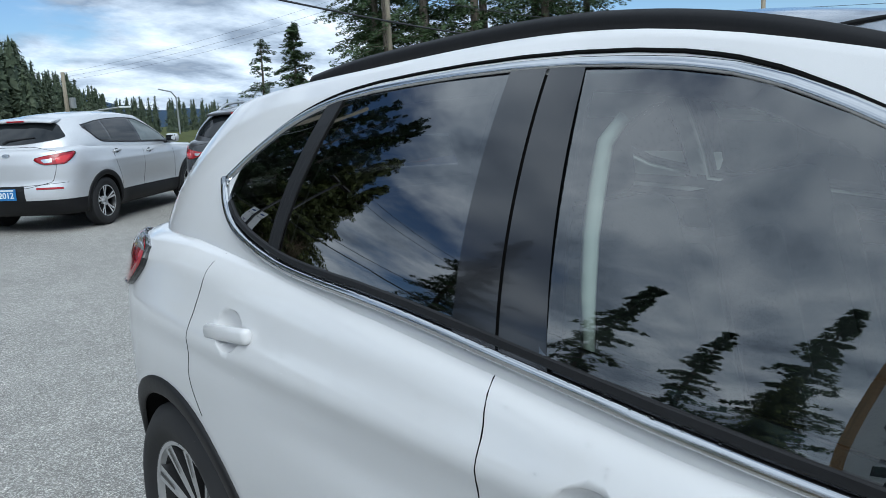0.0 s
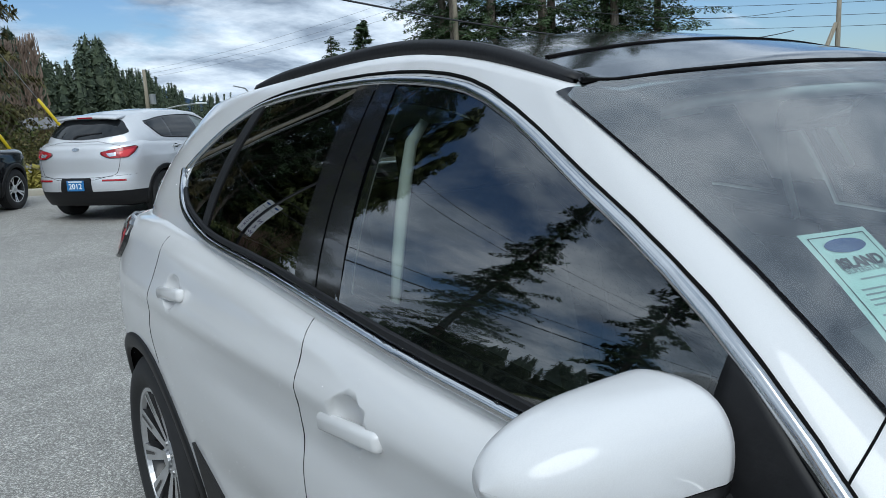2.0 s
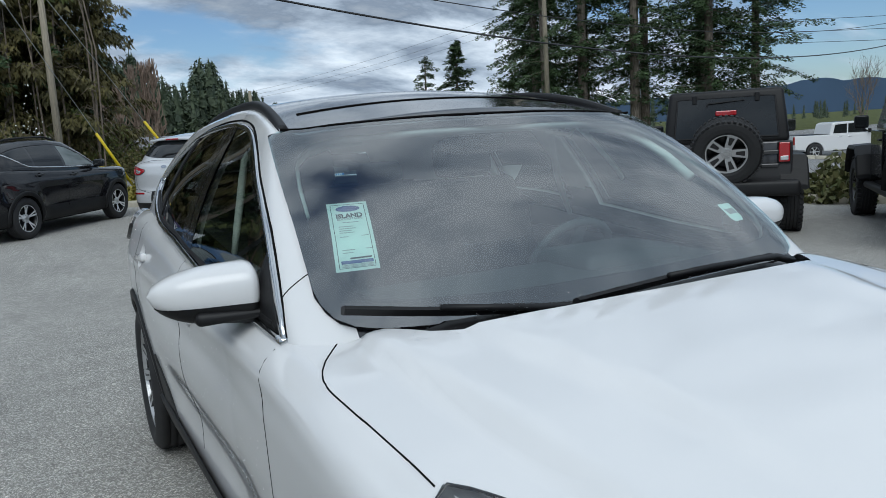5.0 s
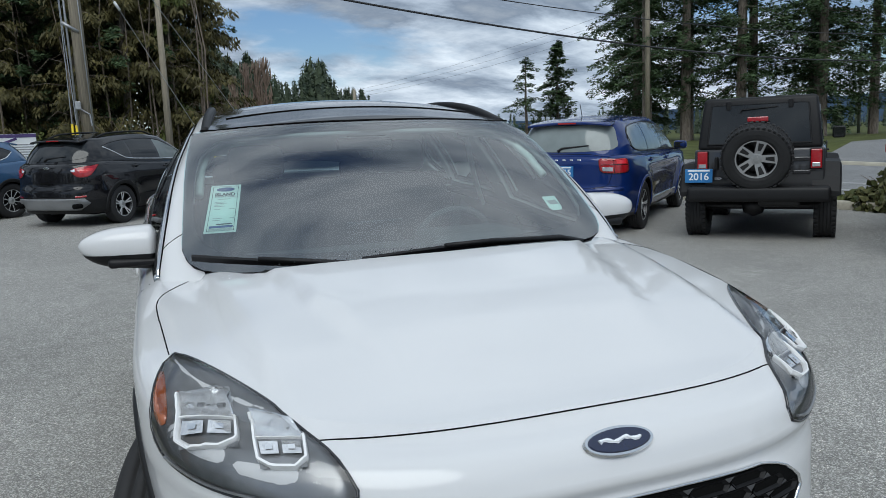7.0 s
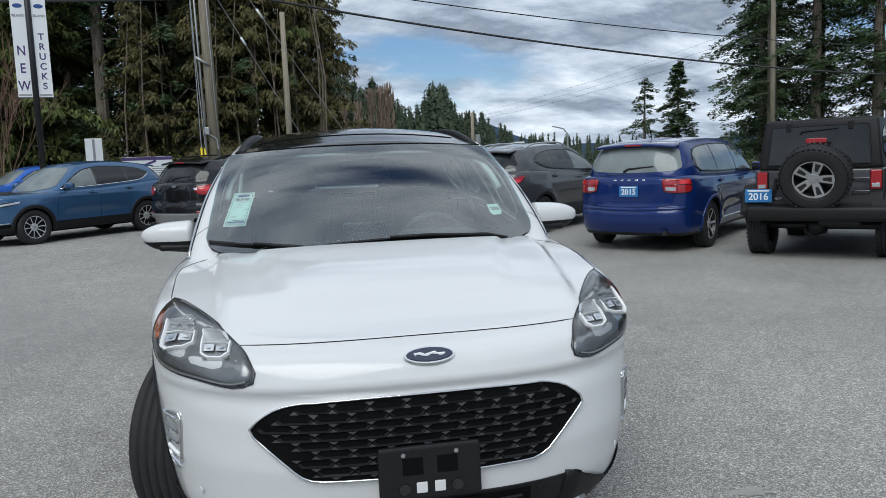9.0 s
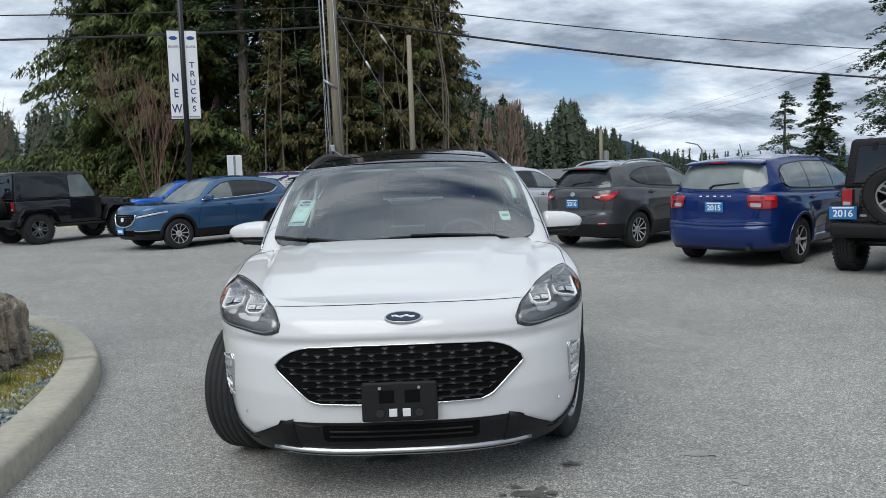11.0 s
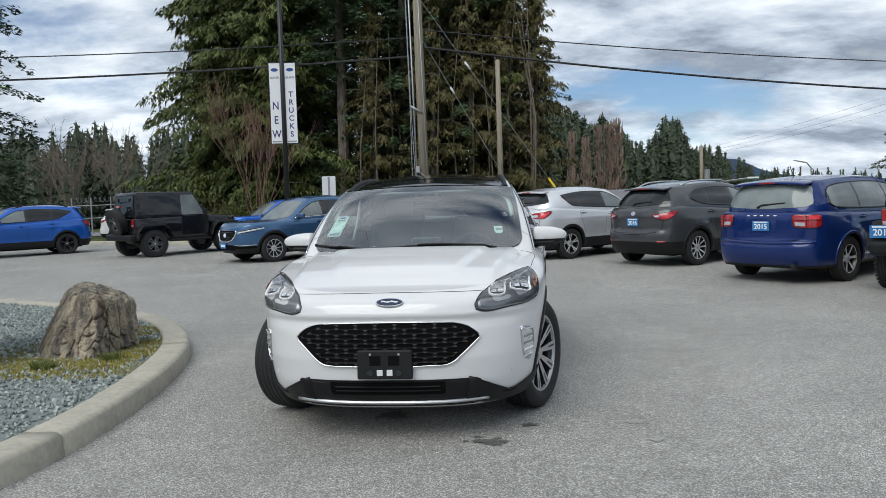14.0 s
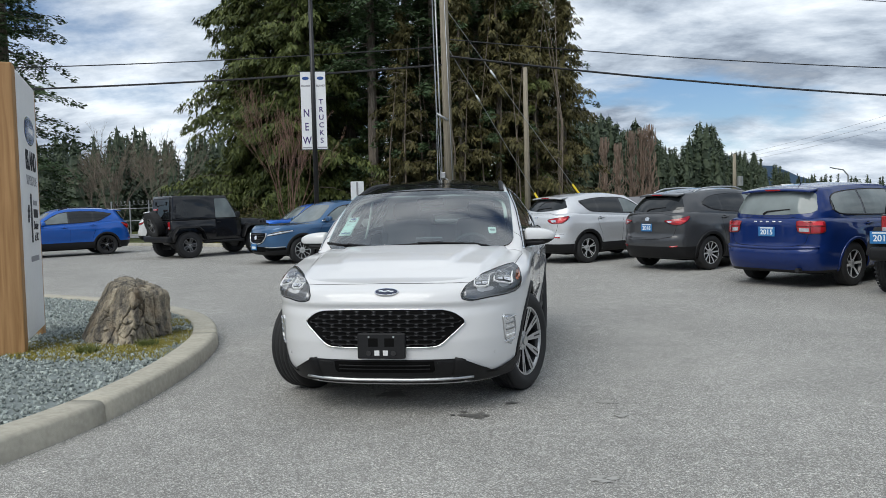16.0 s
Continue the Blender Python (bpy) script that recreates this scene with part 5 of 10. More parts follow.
        # front arch liner edge behind
    # front centre: hood joint, badge, grille, plate, lower intake
    part("hood_joint", skin.strip([(-0.56, -2.3, 0.862), (-0.3, -2.3, 0.866), (0, -2.3, 0.868), (0.3, -2.3, 0.866), (0.56, -2.3, 0.862)], F, 0.0035, 0.0008, 0.03, False, 2, 0.0006), DARK_VOID, car)
    gh = [(0.36, 0.706), (0.45, 0.688), (0.50, 0.657), (0.536, 0.624), (0.50, 0.592), (0.40, 0.500), (0.375, 0.483), (0.33, 0.467)]
    grill = [(-x, z) for x, z in gh[::-1]] + gh
    grill = grill[8:] + grill[:8]
    g3 = [(x, -2.3, z) for x, z in grill]
    gr = part("grille", skin.patch(g3, F, 0.007, 0.02, 6, 1), DARK_VOID, car, "gloss black mesh grille with chrome edge")
    part("grille_edge", skin.strip(g3, F, 0.007, 0.014, 0.03, True, 1), CHROME, gr, "thin chrome edge", True)
    inside = [Vector((x * 0.97, (z - 0.59) * 0.93 + 0.59)) for x, z in grill]

    def within(x, z):
        c = False
        for i in range(len(inside)):
            a, b = inside[i], inside[i - 1]
            if (a.y > z) != (b.y > z) and x < (b.x - a.x) * (z - a.y) / (b.y - a.y) + a.x:
                c = not c
        return c
    mesh = bmesh.new()
    pitch, step = 0.112, 0.0262
    for row in range(-1, 10):
        z = 0.474 + step * row
        for k in range(-6, 7):
            x = (k + (0.5 if row % 2 else 0)) * pitch
            # a wide six-sided opening with a sloping lip
            o = [(x - 0.054, z), (x - 0.042, z + 0.0125), (x + 0.042, z + 0.0125), (x + 0.054, z), (x + 0.042, z - 0.0125), (x - 0.042, z - 0.0125)]
            i_ = [(x - 0.046, z + 0.001), (x - 0.037, z + 0.0075), (x + 0.037, z + 0.0075), (x + 0.046, z + 0.001), (x + 0.037, z - 0.0075), (x - 0.037, z - 0.0075)]
            if within(x, z) and all(within(a, b) for a, b in o[::3]):
                ov = [mesh.verts.new(skin.onto((a, -2.3, b), F, 0.015)[0]) for a, b in o]
                iv = [mesh.verts.new(skin.onto((a, -2.3, b), F, 0.0075)[0]) for a, b in i_]
                for q in range(6):
                    mesh.faces.new((ov[q], ov[(q + 1) % 6], iv[(q + 1) % 6], iv[q]))
            # lighter grey triangles paint the highlights at the mesh's nodes
            for up in (1, -1):
                tri = [(x + 0.056, z + up * 0.002), (x + 0.042, z + up * 0.0128), (x + 0.070, z + up * 0.0128)]
                if all(within(a, b) for a, b in tri):
                    mesh.faces.new([mesh.verts.new(skin.onto((a, -2.3, b), F, 0.016 if (q == 0) == (up < 0) else 0.012)[0]) for q, (a, b) in enumerate(tri)]).material_index = 1
    bmesh.ops.recalc_face_normals(mesh, faces=mesh.faces[:])
    part("grille_mesh", mesh, [GRILLE_BLACK, GRILLE_GLINT], gr)
    intake = [(-0.52, -2.3, 0.385), (0.52, -2.3, 0.385), (0.56, -2.3, 0.31), (0.50, -2.3, 0.215), (-0.50, -2.3, 0.215), (-0.56, -2.3, 0.31)]
    part("lower_intake", skin.patch(intake, F, 0.006, 0.03, 5, 0, 0.006), BLACK_PLASTIC, car, "black lower bumper")
    part("intake_opening", skin.patch([(-0.33, -2.3, 0.375), (0.33, -2.3, 0.375), (0.33, -2.3, 0.30), (-0.33, -2.3, 0.30)], F, 0.009, 0.03, 3, 0), DARK_VOID, car)
    for z in (0.325, 0.350):
        part("intake_slat", skin.strip([(-0.30, -2.3, z), (0.30, -2.3, z)], F, 0.008, 0.014, 0.05, False, 0), BLACK_PLASTIC, car)
    part("skid_line", skin.strip([(-0.56, -2.3, 0.256), (-0.3, -2.3, 0.25), (0.3, -2.3, 0.25), (0.56, -2.3, 0.256)], F, 0.016, 0.022, 0.04, False, 1), SATIN, car, "satin silver lower strip", True)
    for x in (-0.70, 0.70, -0.36, 0.36):
        zz = 0.362 if abs(x) < 0.5 else 0.40
        p, n = skin.onto((x, -2.3, zz), F, 0.006)
        part("park_sensor", disc(0.011, 0.011, 0.003, 16), BLACK_PLASTIC if abs(x) < 0.5 else WHITE_PAINT, car, m=Matrix.Translation(p) @ n.to_track_quat("Z", "Y").to_matrix().to_4x4())
    # badge: a plain dark oval with a bright rim
    p, n = skin.onto((0.025, -2.3, 0.818), F, 0.002)
    base = Matrix.Translation(p) @ n.to_track_quat("Z", "Y").to_matrix().to_4x4()
    rim = part("badge", disc(0.082, 0.033, 0.006), CHROME, car, "dark blue oval badge with bright rim", m=base)
    part("badge_field", disc(0.073, 0.026, 0.003), NAVY_BADGE, rim, m=pose(0, 0, 0.0062))
    part("badge_mark", tube([(-0.048 + 0.008 * k, 0.0035 * math.sin(k * 1.05), 0.0095) for k in range(13)], [0.0045 + 0.0015 * math.cos(k * 2.4) for k in range(13)], 6), PLATE_PALE, rim, "bright wavy mark")
    # plate holder
    holder = part("plate_holder", box(0.315, 0.024, 0.165, (0, 0, 0), 0.010, 3), BLACK_PLASTIC, car, "empty black number plate holder", m=pose(0, -2.322, 0.482, -3, 0, 0))
    for x in (-0.028, 0.028):
        part("holder_slot", box(0.034, 0.006, 0.034, (x, -0.011, -0.045), 0.005), WHITE_PAINT, holder)
        part("holder_screw", disc(0.007, 0.007, 0.003, 12), SATIN, holder, m=pose(x * 2.9, -0.012, 0.058, 90, 0, 0))
        part("holder_boss", disc(0.018, 0.018, 0.006, 20), BLACK_GLOSS, holder, m=pose(x * 2.9, -0.012, -0.045, 90, 0, 0))
        part("holder_recess", box(0.065, 0.004, 0.055, (x * 1.9, -0.0105, 0.022), 0.004), DARK_VOID, holder)
    # wipers
    for pts in ([(-0.742, -1.050, 1.104), (-0.58, -1.112, 1.086), (-0.42, -1.152, 1.072), (-0.24, -1.183, 1.058)], [(-0.236, -1.208, 1.072), (0.0, -1.203, 1.084), (0.2, -1.186, 1.087), (0.50, -1.130, 1.076)]):
        pts = [Vector(q) for q in pts]
        line = resample(pts, 0.03, False, 2)
        bl = bmesh.new()
        prev = None
        for q in line:
            ring = [bl.verts.new(q + Vector(o)) for o in ((0, -0.010, 0.006), (0, -0.002, 0.012), (0, 0.016, 0.004), (0, 0.020, -0.012), (0, 0.0, -0.010))]
            if prev:
                for j in range(5):
                    bl.faces.new((prev[j], prev[(j + 1) % 5], ring[(j + 1) % 5], ring[j]))
            else:
                bl.faces.new(ring)
            prev = ring
        bl.faces.new(prev[::-1])
        bmesh.ops.recalc_face_normals(bl, faces=bl.faces[:])
        blade = part("wiper", bl, BLACK_PLASTIC, car, "black wiper")
        arm = [pts[1].lerp(pts[2], 0.2) + Vector((0, -0.012, 0.012)), pts[2] + Vector((0, -0.016, 0.010)), pts[3] + Vector((0, -0.016, 0.002)), pts[3] + Vector((0.09, 0.0, -0.022))]
        part("wiper_arm", tube(arm, [0.008, 0.009, 0.010, 0.012], 6), BLACK_PLASTIC, blade, "", True)
    # price sheet inside the windscreen, small pale patch painted for a reflection
    build_sheet(car, top)
    st = part("reflection_patch", top.patch([(0.56, -1, 1.20), (0.62, -1, 1.20), (0.63, -1, 1.15), (0.57, -1, 1.15)], F, 0.0045, 0.02, 2, 0), MINT_PAPER, car, "small pale green patch painted for a windscreen reflection")
    part("reflection_bar", top.patch([(0.572, -1, 1.185), (0.617, -1, 1.185), (0.622, -1, 1.170), (0.577, -1, 1.170)], F, 0.0052, 0.02, 2, 0), GREY_INK, st)
    # wheels: the front pair is steered
    ms = wheel_meshes(0.36, 0.252, 0.225, 10, "taper", RIM_MACHINED, RIM_DARK)
    for s in (-1, 1):
        turn = 0 if s > 0 else 180
        add_wheel(car, ms, pose(s * 0.848, WB, 0.36, 12, 0, turn))
        add_wheel(car, ms, pose(s * 0.80, -WB, 0.36, 40, 0, turn - 21))
    build_cabin_fittings(car)
    for o in car.children:
        if o.name.split(".")[0] in ("windscreen", "front_side_window", "rear_side_window", "quarter_window", "rear_window"):
            o.visible_shadow = False
    rain_drops(car, shell)
    return car


def rain_drops(car, shell):
    """Small clear beads left by a shower on the doors, trim and bonnet."""
    rng = random.Random(61)
    bm = bmesh.new()
    spots = []
    for k in range(330):
        y = rng.uniform(-0.9, 1.7)
        spots.append(((-1, y, rng.uniform(0.55, along(BELT_LINE, y) - 0.02)), (1, 0, 0), rng.uniform(0.0012, 0.0030)))
    for k in range(150):
        y = rng.uniform(-0.5, 1.1)
        spots.append(((-1, y, along(BELT_LINE, y) + rng.uniform(-0.008, 0.014)), (1, 0, 0), rng.uniform(0.0015, 0.0035)))
    for k in range(110):
        spots.append(((rng.uniform(-0.66, 0.2), rng.uniform(-1.24, -1.16), 1), (0, 0, -1), rng.uniform(0.0015, 0.0035)))
    for p, d, r in spots:
        q, n = shell.onto(p, d, 0.012 if d[2] == 0 and p[2] > along(BELT_LINE, p[1]) - 0.010 else 0.0005)
        a = n.orthogonal().normalized()
        b = n.cross(a)
        rings = []
        for rr, h in ((1.0, 0.0), (0.8, 0.5)):
            rings.append([bm.verts.new(q + (a * math.cos(t) + b * math.sin(t)) * r * rr + n * r * h) for t in [math.pi * i / 3 for i in range(6)]])
        tip = bm.verts.new(q + n * r * 0.75)
        for i in range(6):
            j = (i + 1) % 6
            bm.faces.new((rings[0][i], rings[0][j], rings[1][j], rings[1][i]))
            bm.faces.new((rings[1][i], rings[1][j], tip))
    ob = part("rain_water", bm, WATER, car, "clear rain beads", True)
    tagged(ob, "clear rain beads", kind="stuff")


def build_mirror(car, s):
    """Door mirror: painted cap, dark lower shell, arm and glass."""
    def shape(u, v):
        # u round the head, v from the inner end to the tip
        a = 2 * math.pi * u
        t = v
        x = lerp(0.835, 1.100, t)
        ends = min(1.0, t / 0.10) ** 0.5 * max(0.0, 1 - max(0.0, (t - 0.45) / 0.55) ** 2.6) ** 0.5
        ztop = 1.124 + (0.066 - 0.022 * t * t) * ends
        zbot = 1.125 - (0.078 - 0.022 * t) * ends
        ry = (0.082 - 0.018 * t) * ends
        c, q = math.cos(a), math.sin(a)
        zm = (ztop + zbot) / 2
        rz = (ztop - zbot) / 2
        return Vector((s * x, -0.70 + 0.03 * t + ry * (abs(c) ** 0.75) * (1 if c > 0 else -1), zm + rz * (abs(q) ** 0.85) * (1 if q > 0 else -1)))
    nu, nv = 36, 22
    P = [[shape(i / nu, j / nv) for i in range(nu)] for j in range(nv + 1)]
    cap, low = bmesh.new(), bmesh.new()
    for bmx, up in ((cap, True), (low, False)):
        vs = [[bmx.verts.new(p) for p in r] for r in P]
        for j in range(nv):
            for i in range(nu):
                bmx.faces.new((vs[j][i], vs[j][(i + 1) % nu], vs[j + 1][(i + 1) % nu], vs[j + 1][i]))
        bmx.faces.new(vs[0])
        bmesh.ops.recalc_face_normals(bmx, faces=bmx.faces[:])
        bmesh.ops.bisect_plane(bmx, geom=bmx.verts[:] + bmx.edges[:] + bmx.faces[:], plane_co=(0, 0, 1.094 if up else 1.098), plane_no=(0, 0, 1), clear_inner=up, clear_outer=not up)
    for v in low.verts:
        v.co.z = 1.092 + (v.co.z - 1.092) * 1.25 - 0.006
        v.co.x = s * (0.97 + (abs(v.co.x) - 0.97) * 0.99)
    mir = part("mirror_cap", cap, WHITE_PAINT, car, "white door mirror cap with dark lower shell", True)
    part("mirror_shell", low, BLACK_PLASTIC, mir, "black lower shell", True)
    arm = box(0.26, 0.09, 0.034, (s * 0.875, -0.715, 1.066), 0.014, 3, None)
    for v in arm.verts:
        k = max(0.0, min(1.0, (0.93 - abs(v.co.x)) / 0.18))
        v.co.z = 1.066 + (v.co.z - 1.066) * (1 - 0.6 * k)
        v.co.y = -0.715 + (v.co.y + 0.715) * (1 - 0.35 * k) - 0.04 * k
    part("mirror_arm", arm, BLACK_PLASTIC, mir, "", True)
    part("mirror_glass", box(0.15, 0.006, 0.08, (s * 0.955, -0.652, 1.125), 0.02, 3), GLASS_FAR, mir, "mirror glass")


LAMP_LINE = [(0.823, -1.625, 0.955), (0.785, -1.66, 0.955), (0.719, -1.771, 0.940), (0.643, -1.921, 0.915), (0.589, -2.035, 0.886), (0.545, -2.105, 0.856), (0.516, -2.174, 0.823), (0.496, -2.206, 0.782), (0.515, -2.204, 0.762), (0.561, -2.185, 0.751), (0.614, -2.153, 0.756), (0.680, -2.099, 0.767), (0.750, -2.021, 0.771), (0.795, -1.954, 0.777), (0.844, -1.849, 0.789), (0.865, -1.784, 0.821), (0.866, -1.766, 0.857), (0.859, -1.727, 0.896), (0.849, -1.666, 0.923)]
LAMP_BLOCKS = [
    [(0.808, -1.79, 0.905), (0.702, -1.868, 0.922), (0.700, -1.959, 0.886), (0.803, -1.873, 0.873), (0.806, -1.92, 0.828), (0.699, -2.03, 0.849)],
    [(0.668, -1.956, 0.900), (0.592, -2.02, 0.890), (0.580, -2.077, 0.864), (0.670, -2.03, 0.862), (0.664, -2.09, 0.825), (0.583, -2.137, 0.830)],
]


def build_headlamp(car, skin, s):
    """Clear lamp: grey housing, two square projector blocks in white frames, amber marker, lens."""
    o3 = [Vector((s * x, y, z)) for x, y, z in LAMP_LINE]
    lamp = part("head_lamp", skin.patch(o3, None, 0.003, 0.025, 6, 1, 0.003), LAMP_HOUSING, car, "clear head lamp with square projectors", True)
    part("lamp_edge", skin.strip(o3, None, 0.007, 0.006, 0.035, True, 2), BLACK_GLOSS, lamp, "", True)
    low = [o3[k].lerp(Vector((s * 0.68, -1.98, 0.86)), 0.07) for k in (8, 9, 10, 11, 12, 13, 14)]
    part("lamp_trim", skin.strip(low, None, 0.007, 0.010, 0.015, False, 1), LAMP_HOUSING, lamp, "grey lower light guide")
    amber = [Vector((s * x, y, z)) for x, y, z in [(0.845, -1.665, 0.927), (0.836, -1.68, 0.936), (0.834, -1.78, 0.902), (0.836, -1.85, 0.868), (0.846, -1.83, 0.848), (0.858, -1.77, 0.87)]]
    part("side_marker", skin.patch(amber, None, 0.006, 0.015, 3, 1, 0.003), AMBER, lamp, "amber side marker", True)
    def facet(A, B, C, D, lift):
        """A clean four-cornered facet standing off the housing."""
        q = [skin.near(v, lift)[0] for v in (A, B, C, D)]
        bm = bmesh.new()
        bm.faces.new([bm.verts.new(v) for v in q])
        return skin.outward(bm)
    for blk in LAMP_BLOCKS:
        a, b, c, d, e, f = [Vector((s * x, y, z)) for x, y, z in blk]
        part("projector", facet(a, b, c, d, 0.010), REFLECTOR, lamp, "", True)
        part("projector", facet(d, c, f, e, 0.009), LAMP_HOUSING, lamp, "", True)
        for u0, u1 in ((0.08, 0.46), (0.54, 0.92)):
            q = [d.lerp(c, u0).lerp(e.lerp(f, u0), 0.18), d.lerp(c, u1).lerp(e.lerp(f, u1), 0.18), d.lerp(c, u1).lerp(e.lerp(f, u1), 0.62), d.lerp(c, u0).lerp(e.lerp(f, u0), 0.62)]
            part("projector_lens", facet(*q, 0.013), REFLECTOR, lamp, "", True)
            m = sum(q, Vector()) / 4
            part("bulb", facet(*[p.lerp(m, 0.62) for p in q], 0.0145), CHROME, lamp)
        for k in range(4):
            g = a.lerp(b, 0.16 + 0.2 * k).lerp(d.lerp(c, 0.16 + 0.2 * k), 0.55)
            h = a.lerp(b, 0.28 + 0.2 * k).lerp(d.lerp(c, 0.28 + 0.2 * k), 0.55)
            part("reflector_tooth", skin.strip([g, h], None, 0.010, 0.012, 0.01, False, 0), LAMP_HOUSING if k % 2 else CHROME, lamp)
        part("running_light", skin.strip([a.lerp(d, 0.15), d, e, f, c, c.lerp(b, 0.1)], None, 0.0085, 0.018, 0.008, False, 1), WHITE_SHEET, lamp, "white running light frame")
        part("running_light", skin.strip([d, c], None, 0.0045, 0.013, 0.01, False, 0), WHITE_SHEET, lamp)
        part("projector_hood", skin.strip([a, a.lerp(b, 0.85), b.lerp(c, 0.3), c], None, 0.004, 0.012, 0.008, False, 1), CHROME, lamp)
    lens = skin.patch(o3, None, 0.022, 0.025, 6, 1, 0.018)
    free = [v for v in lens.verts if not v.is_boundary]
    for _ in range(14):
        bmesh.ops.smooth_vert(lens, verts=free, factor=0.5, use_axis_x=True, use_axis_y=True, use_axis_z=True)
    part("lamp_lens", lens, GLASS_CLEAR, lamp, "clear lens", True)


def build_sheet(car, top):
    """The mint green price sheet behind the windscreen."""
    F = (0, 1, 0)
    A, B, C, D = [Vector((-0.648, -1, 1.312)), Vector((-0.548, -1, 1.313)), Vector((-0.592, -1, 1.165)), Vector((-0.697, -1, 1.163))]

    def q(u, v, lift):
        p = A.lerp(B, u).lerp(D.lerp(C, u), v)
        return top.onto(p, F, lift)[0]

    def sheet(u0, u1, v0, v1, lift, n=6):
        bm = bmesh.new()
        V = [[bm.verts.new(q(lerp(u0, u1, i / n), lerp(v0, v1, j / n), lift)) for i in range(n + 1)] for j in range(n + 1)]
        for j in range(n):
            for i in range(n):
                bm.faces.new((V[j][i], V[j][i + 1], V[j + 1][i + 1], V[j + 1][i]))
        bmesh.ops.recalc_face_normals(bm, faces=bm.faces[:])
        return bm
    s = part("price_sheet", sheet(0, 1, 0, 1, -0.0055), MINT_PAPER, car, "mint green printed price sheet")
    for a in ((0.08, 0.92, 0.03, 0.036), (0.08, 0.92, 0.955, 0.961), (0.08, 0.095, 0.03, 0.96), (0.905, 0.92, 0.03, 0.96)):
        part("frame_line", sheet(*a, -0.0048, 2), INK, s)
    for u0, u1, v in ((0.3, 0.7, 0.30), (0.2, 0.55, 0.36), (0.2, 0.6, 0.39), (0.2, 0.5, 0.42), (0.2, 0.55, 0.45), (0.2, 0.4, 0.51), (0.7, 0.88, 0.51), (0.2, 0.5, 0.70), (0.75, 0.9, 0.70), (0.2, 0.45, 0.74), (0.35, 0.85, 0.815)):
        part("text_line", sheet(u0, u1, v, v + (0.022 if v > 0.8 else 0.010), -0.0048, 2), INK if v > 0.8 else GREY_INK, s)
    part("number_bar", sheet(0.14, 0.88, 0.855, 0.90, -0.0048, 2), NAVY_INK, s)
    for k in range(3):
        part("text_line", sheet(0.14, 0.86, 0.912 + 0.014 * k, 0.918 + 0.014 * k, -0.0048, 2), GREY_INK, s)
    # oval mark and the readable name
    ov = bmesh.new()
    ov.faces.new([ov.verts.new(q(0.5 + 0.30 * math.cos(2 * math.pi * k / 24), 0.098 + 0.045 * math.sin(2 * math.pi * k / 24), -0.0046)) for k in range(24)])
    part("oval_mark", ov, NAVY_INK, s, "dark blue oval mark")
    o, ux, vx = q(0.5, 0.208, -0.0042), q(0.9, 0.208, -0.0042), q(0.5, 0.128, -0.0042)
    X = (ux - o).normalized()
    Y = (vx - o - X * (vx - o).dot(X)).normalized()
    M = Matrix((X, Y, X.cross(Y))).transposed().to_4x4()
    lettering("ISLAND", 0.021, INK, s, Matrix.Translation(o) @ M, "lettering", "black printed name", 0.0008, 0.0002, 0.95)
    o2 = q(0.5, 0.252, -0.0042)
    lettering("SUPERSTORE", 0.012, GREY_INK, s, Matrix.Translation(o2) @ M, "lettering", "grey printed word", 0, 0.0002, 0.95)


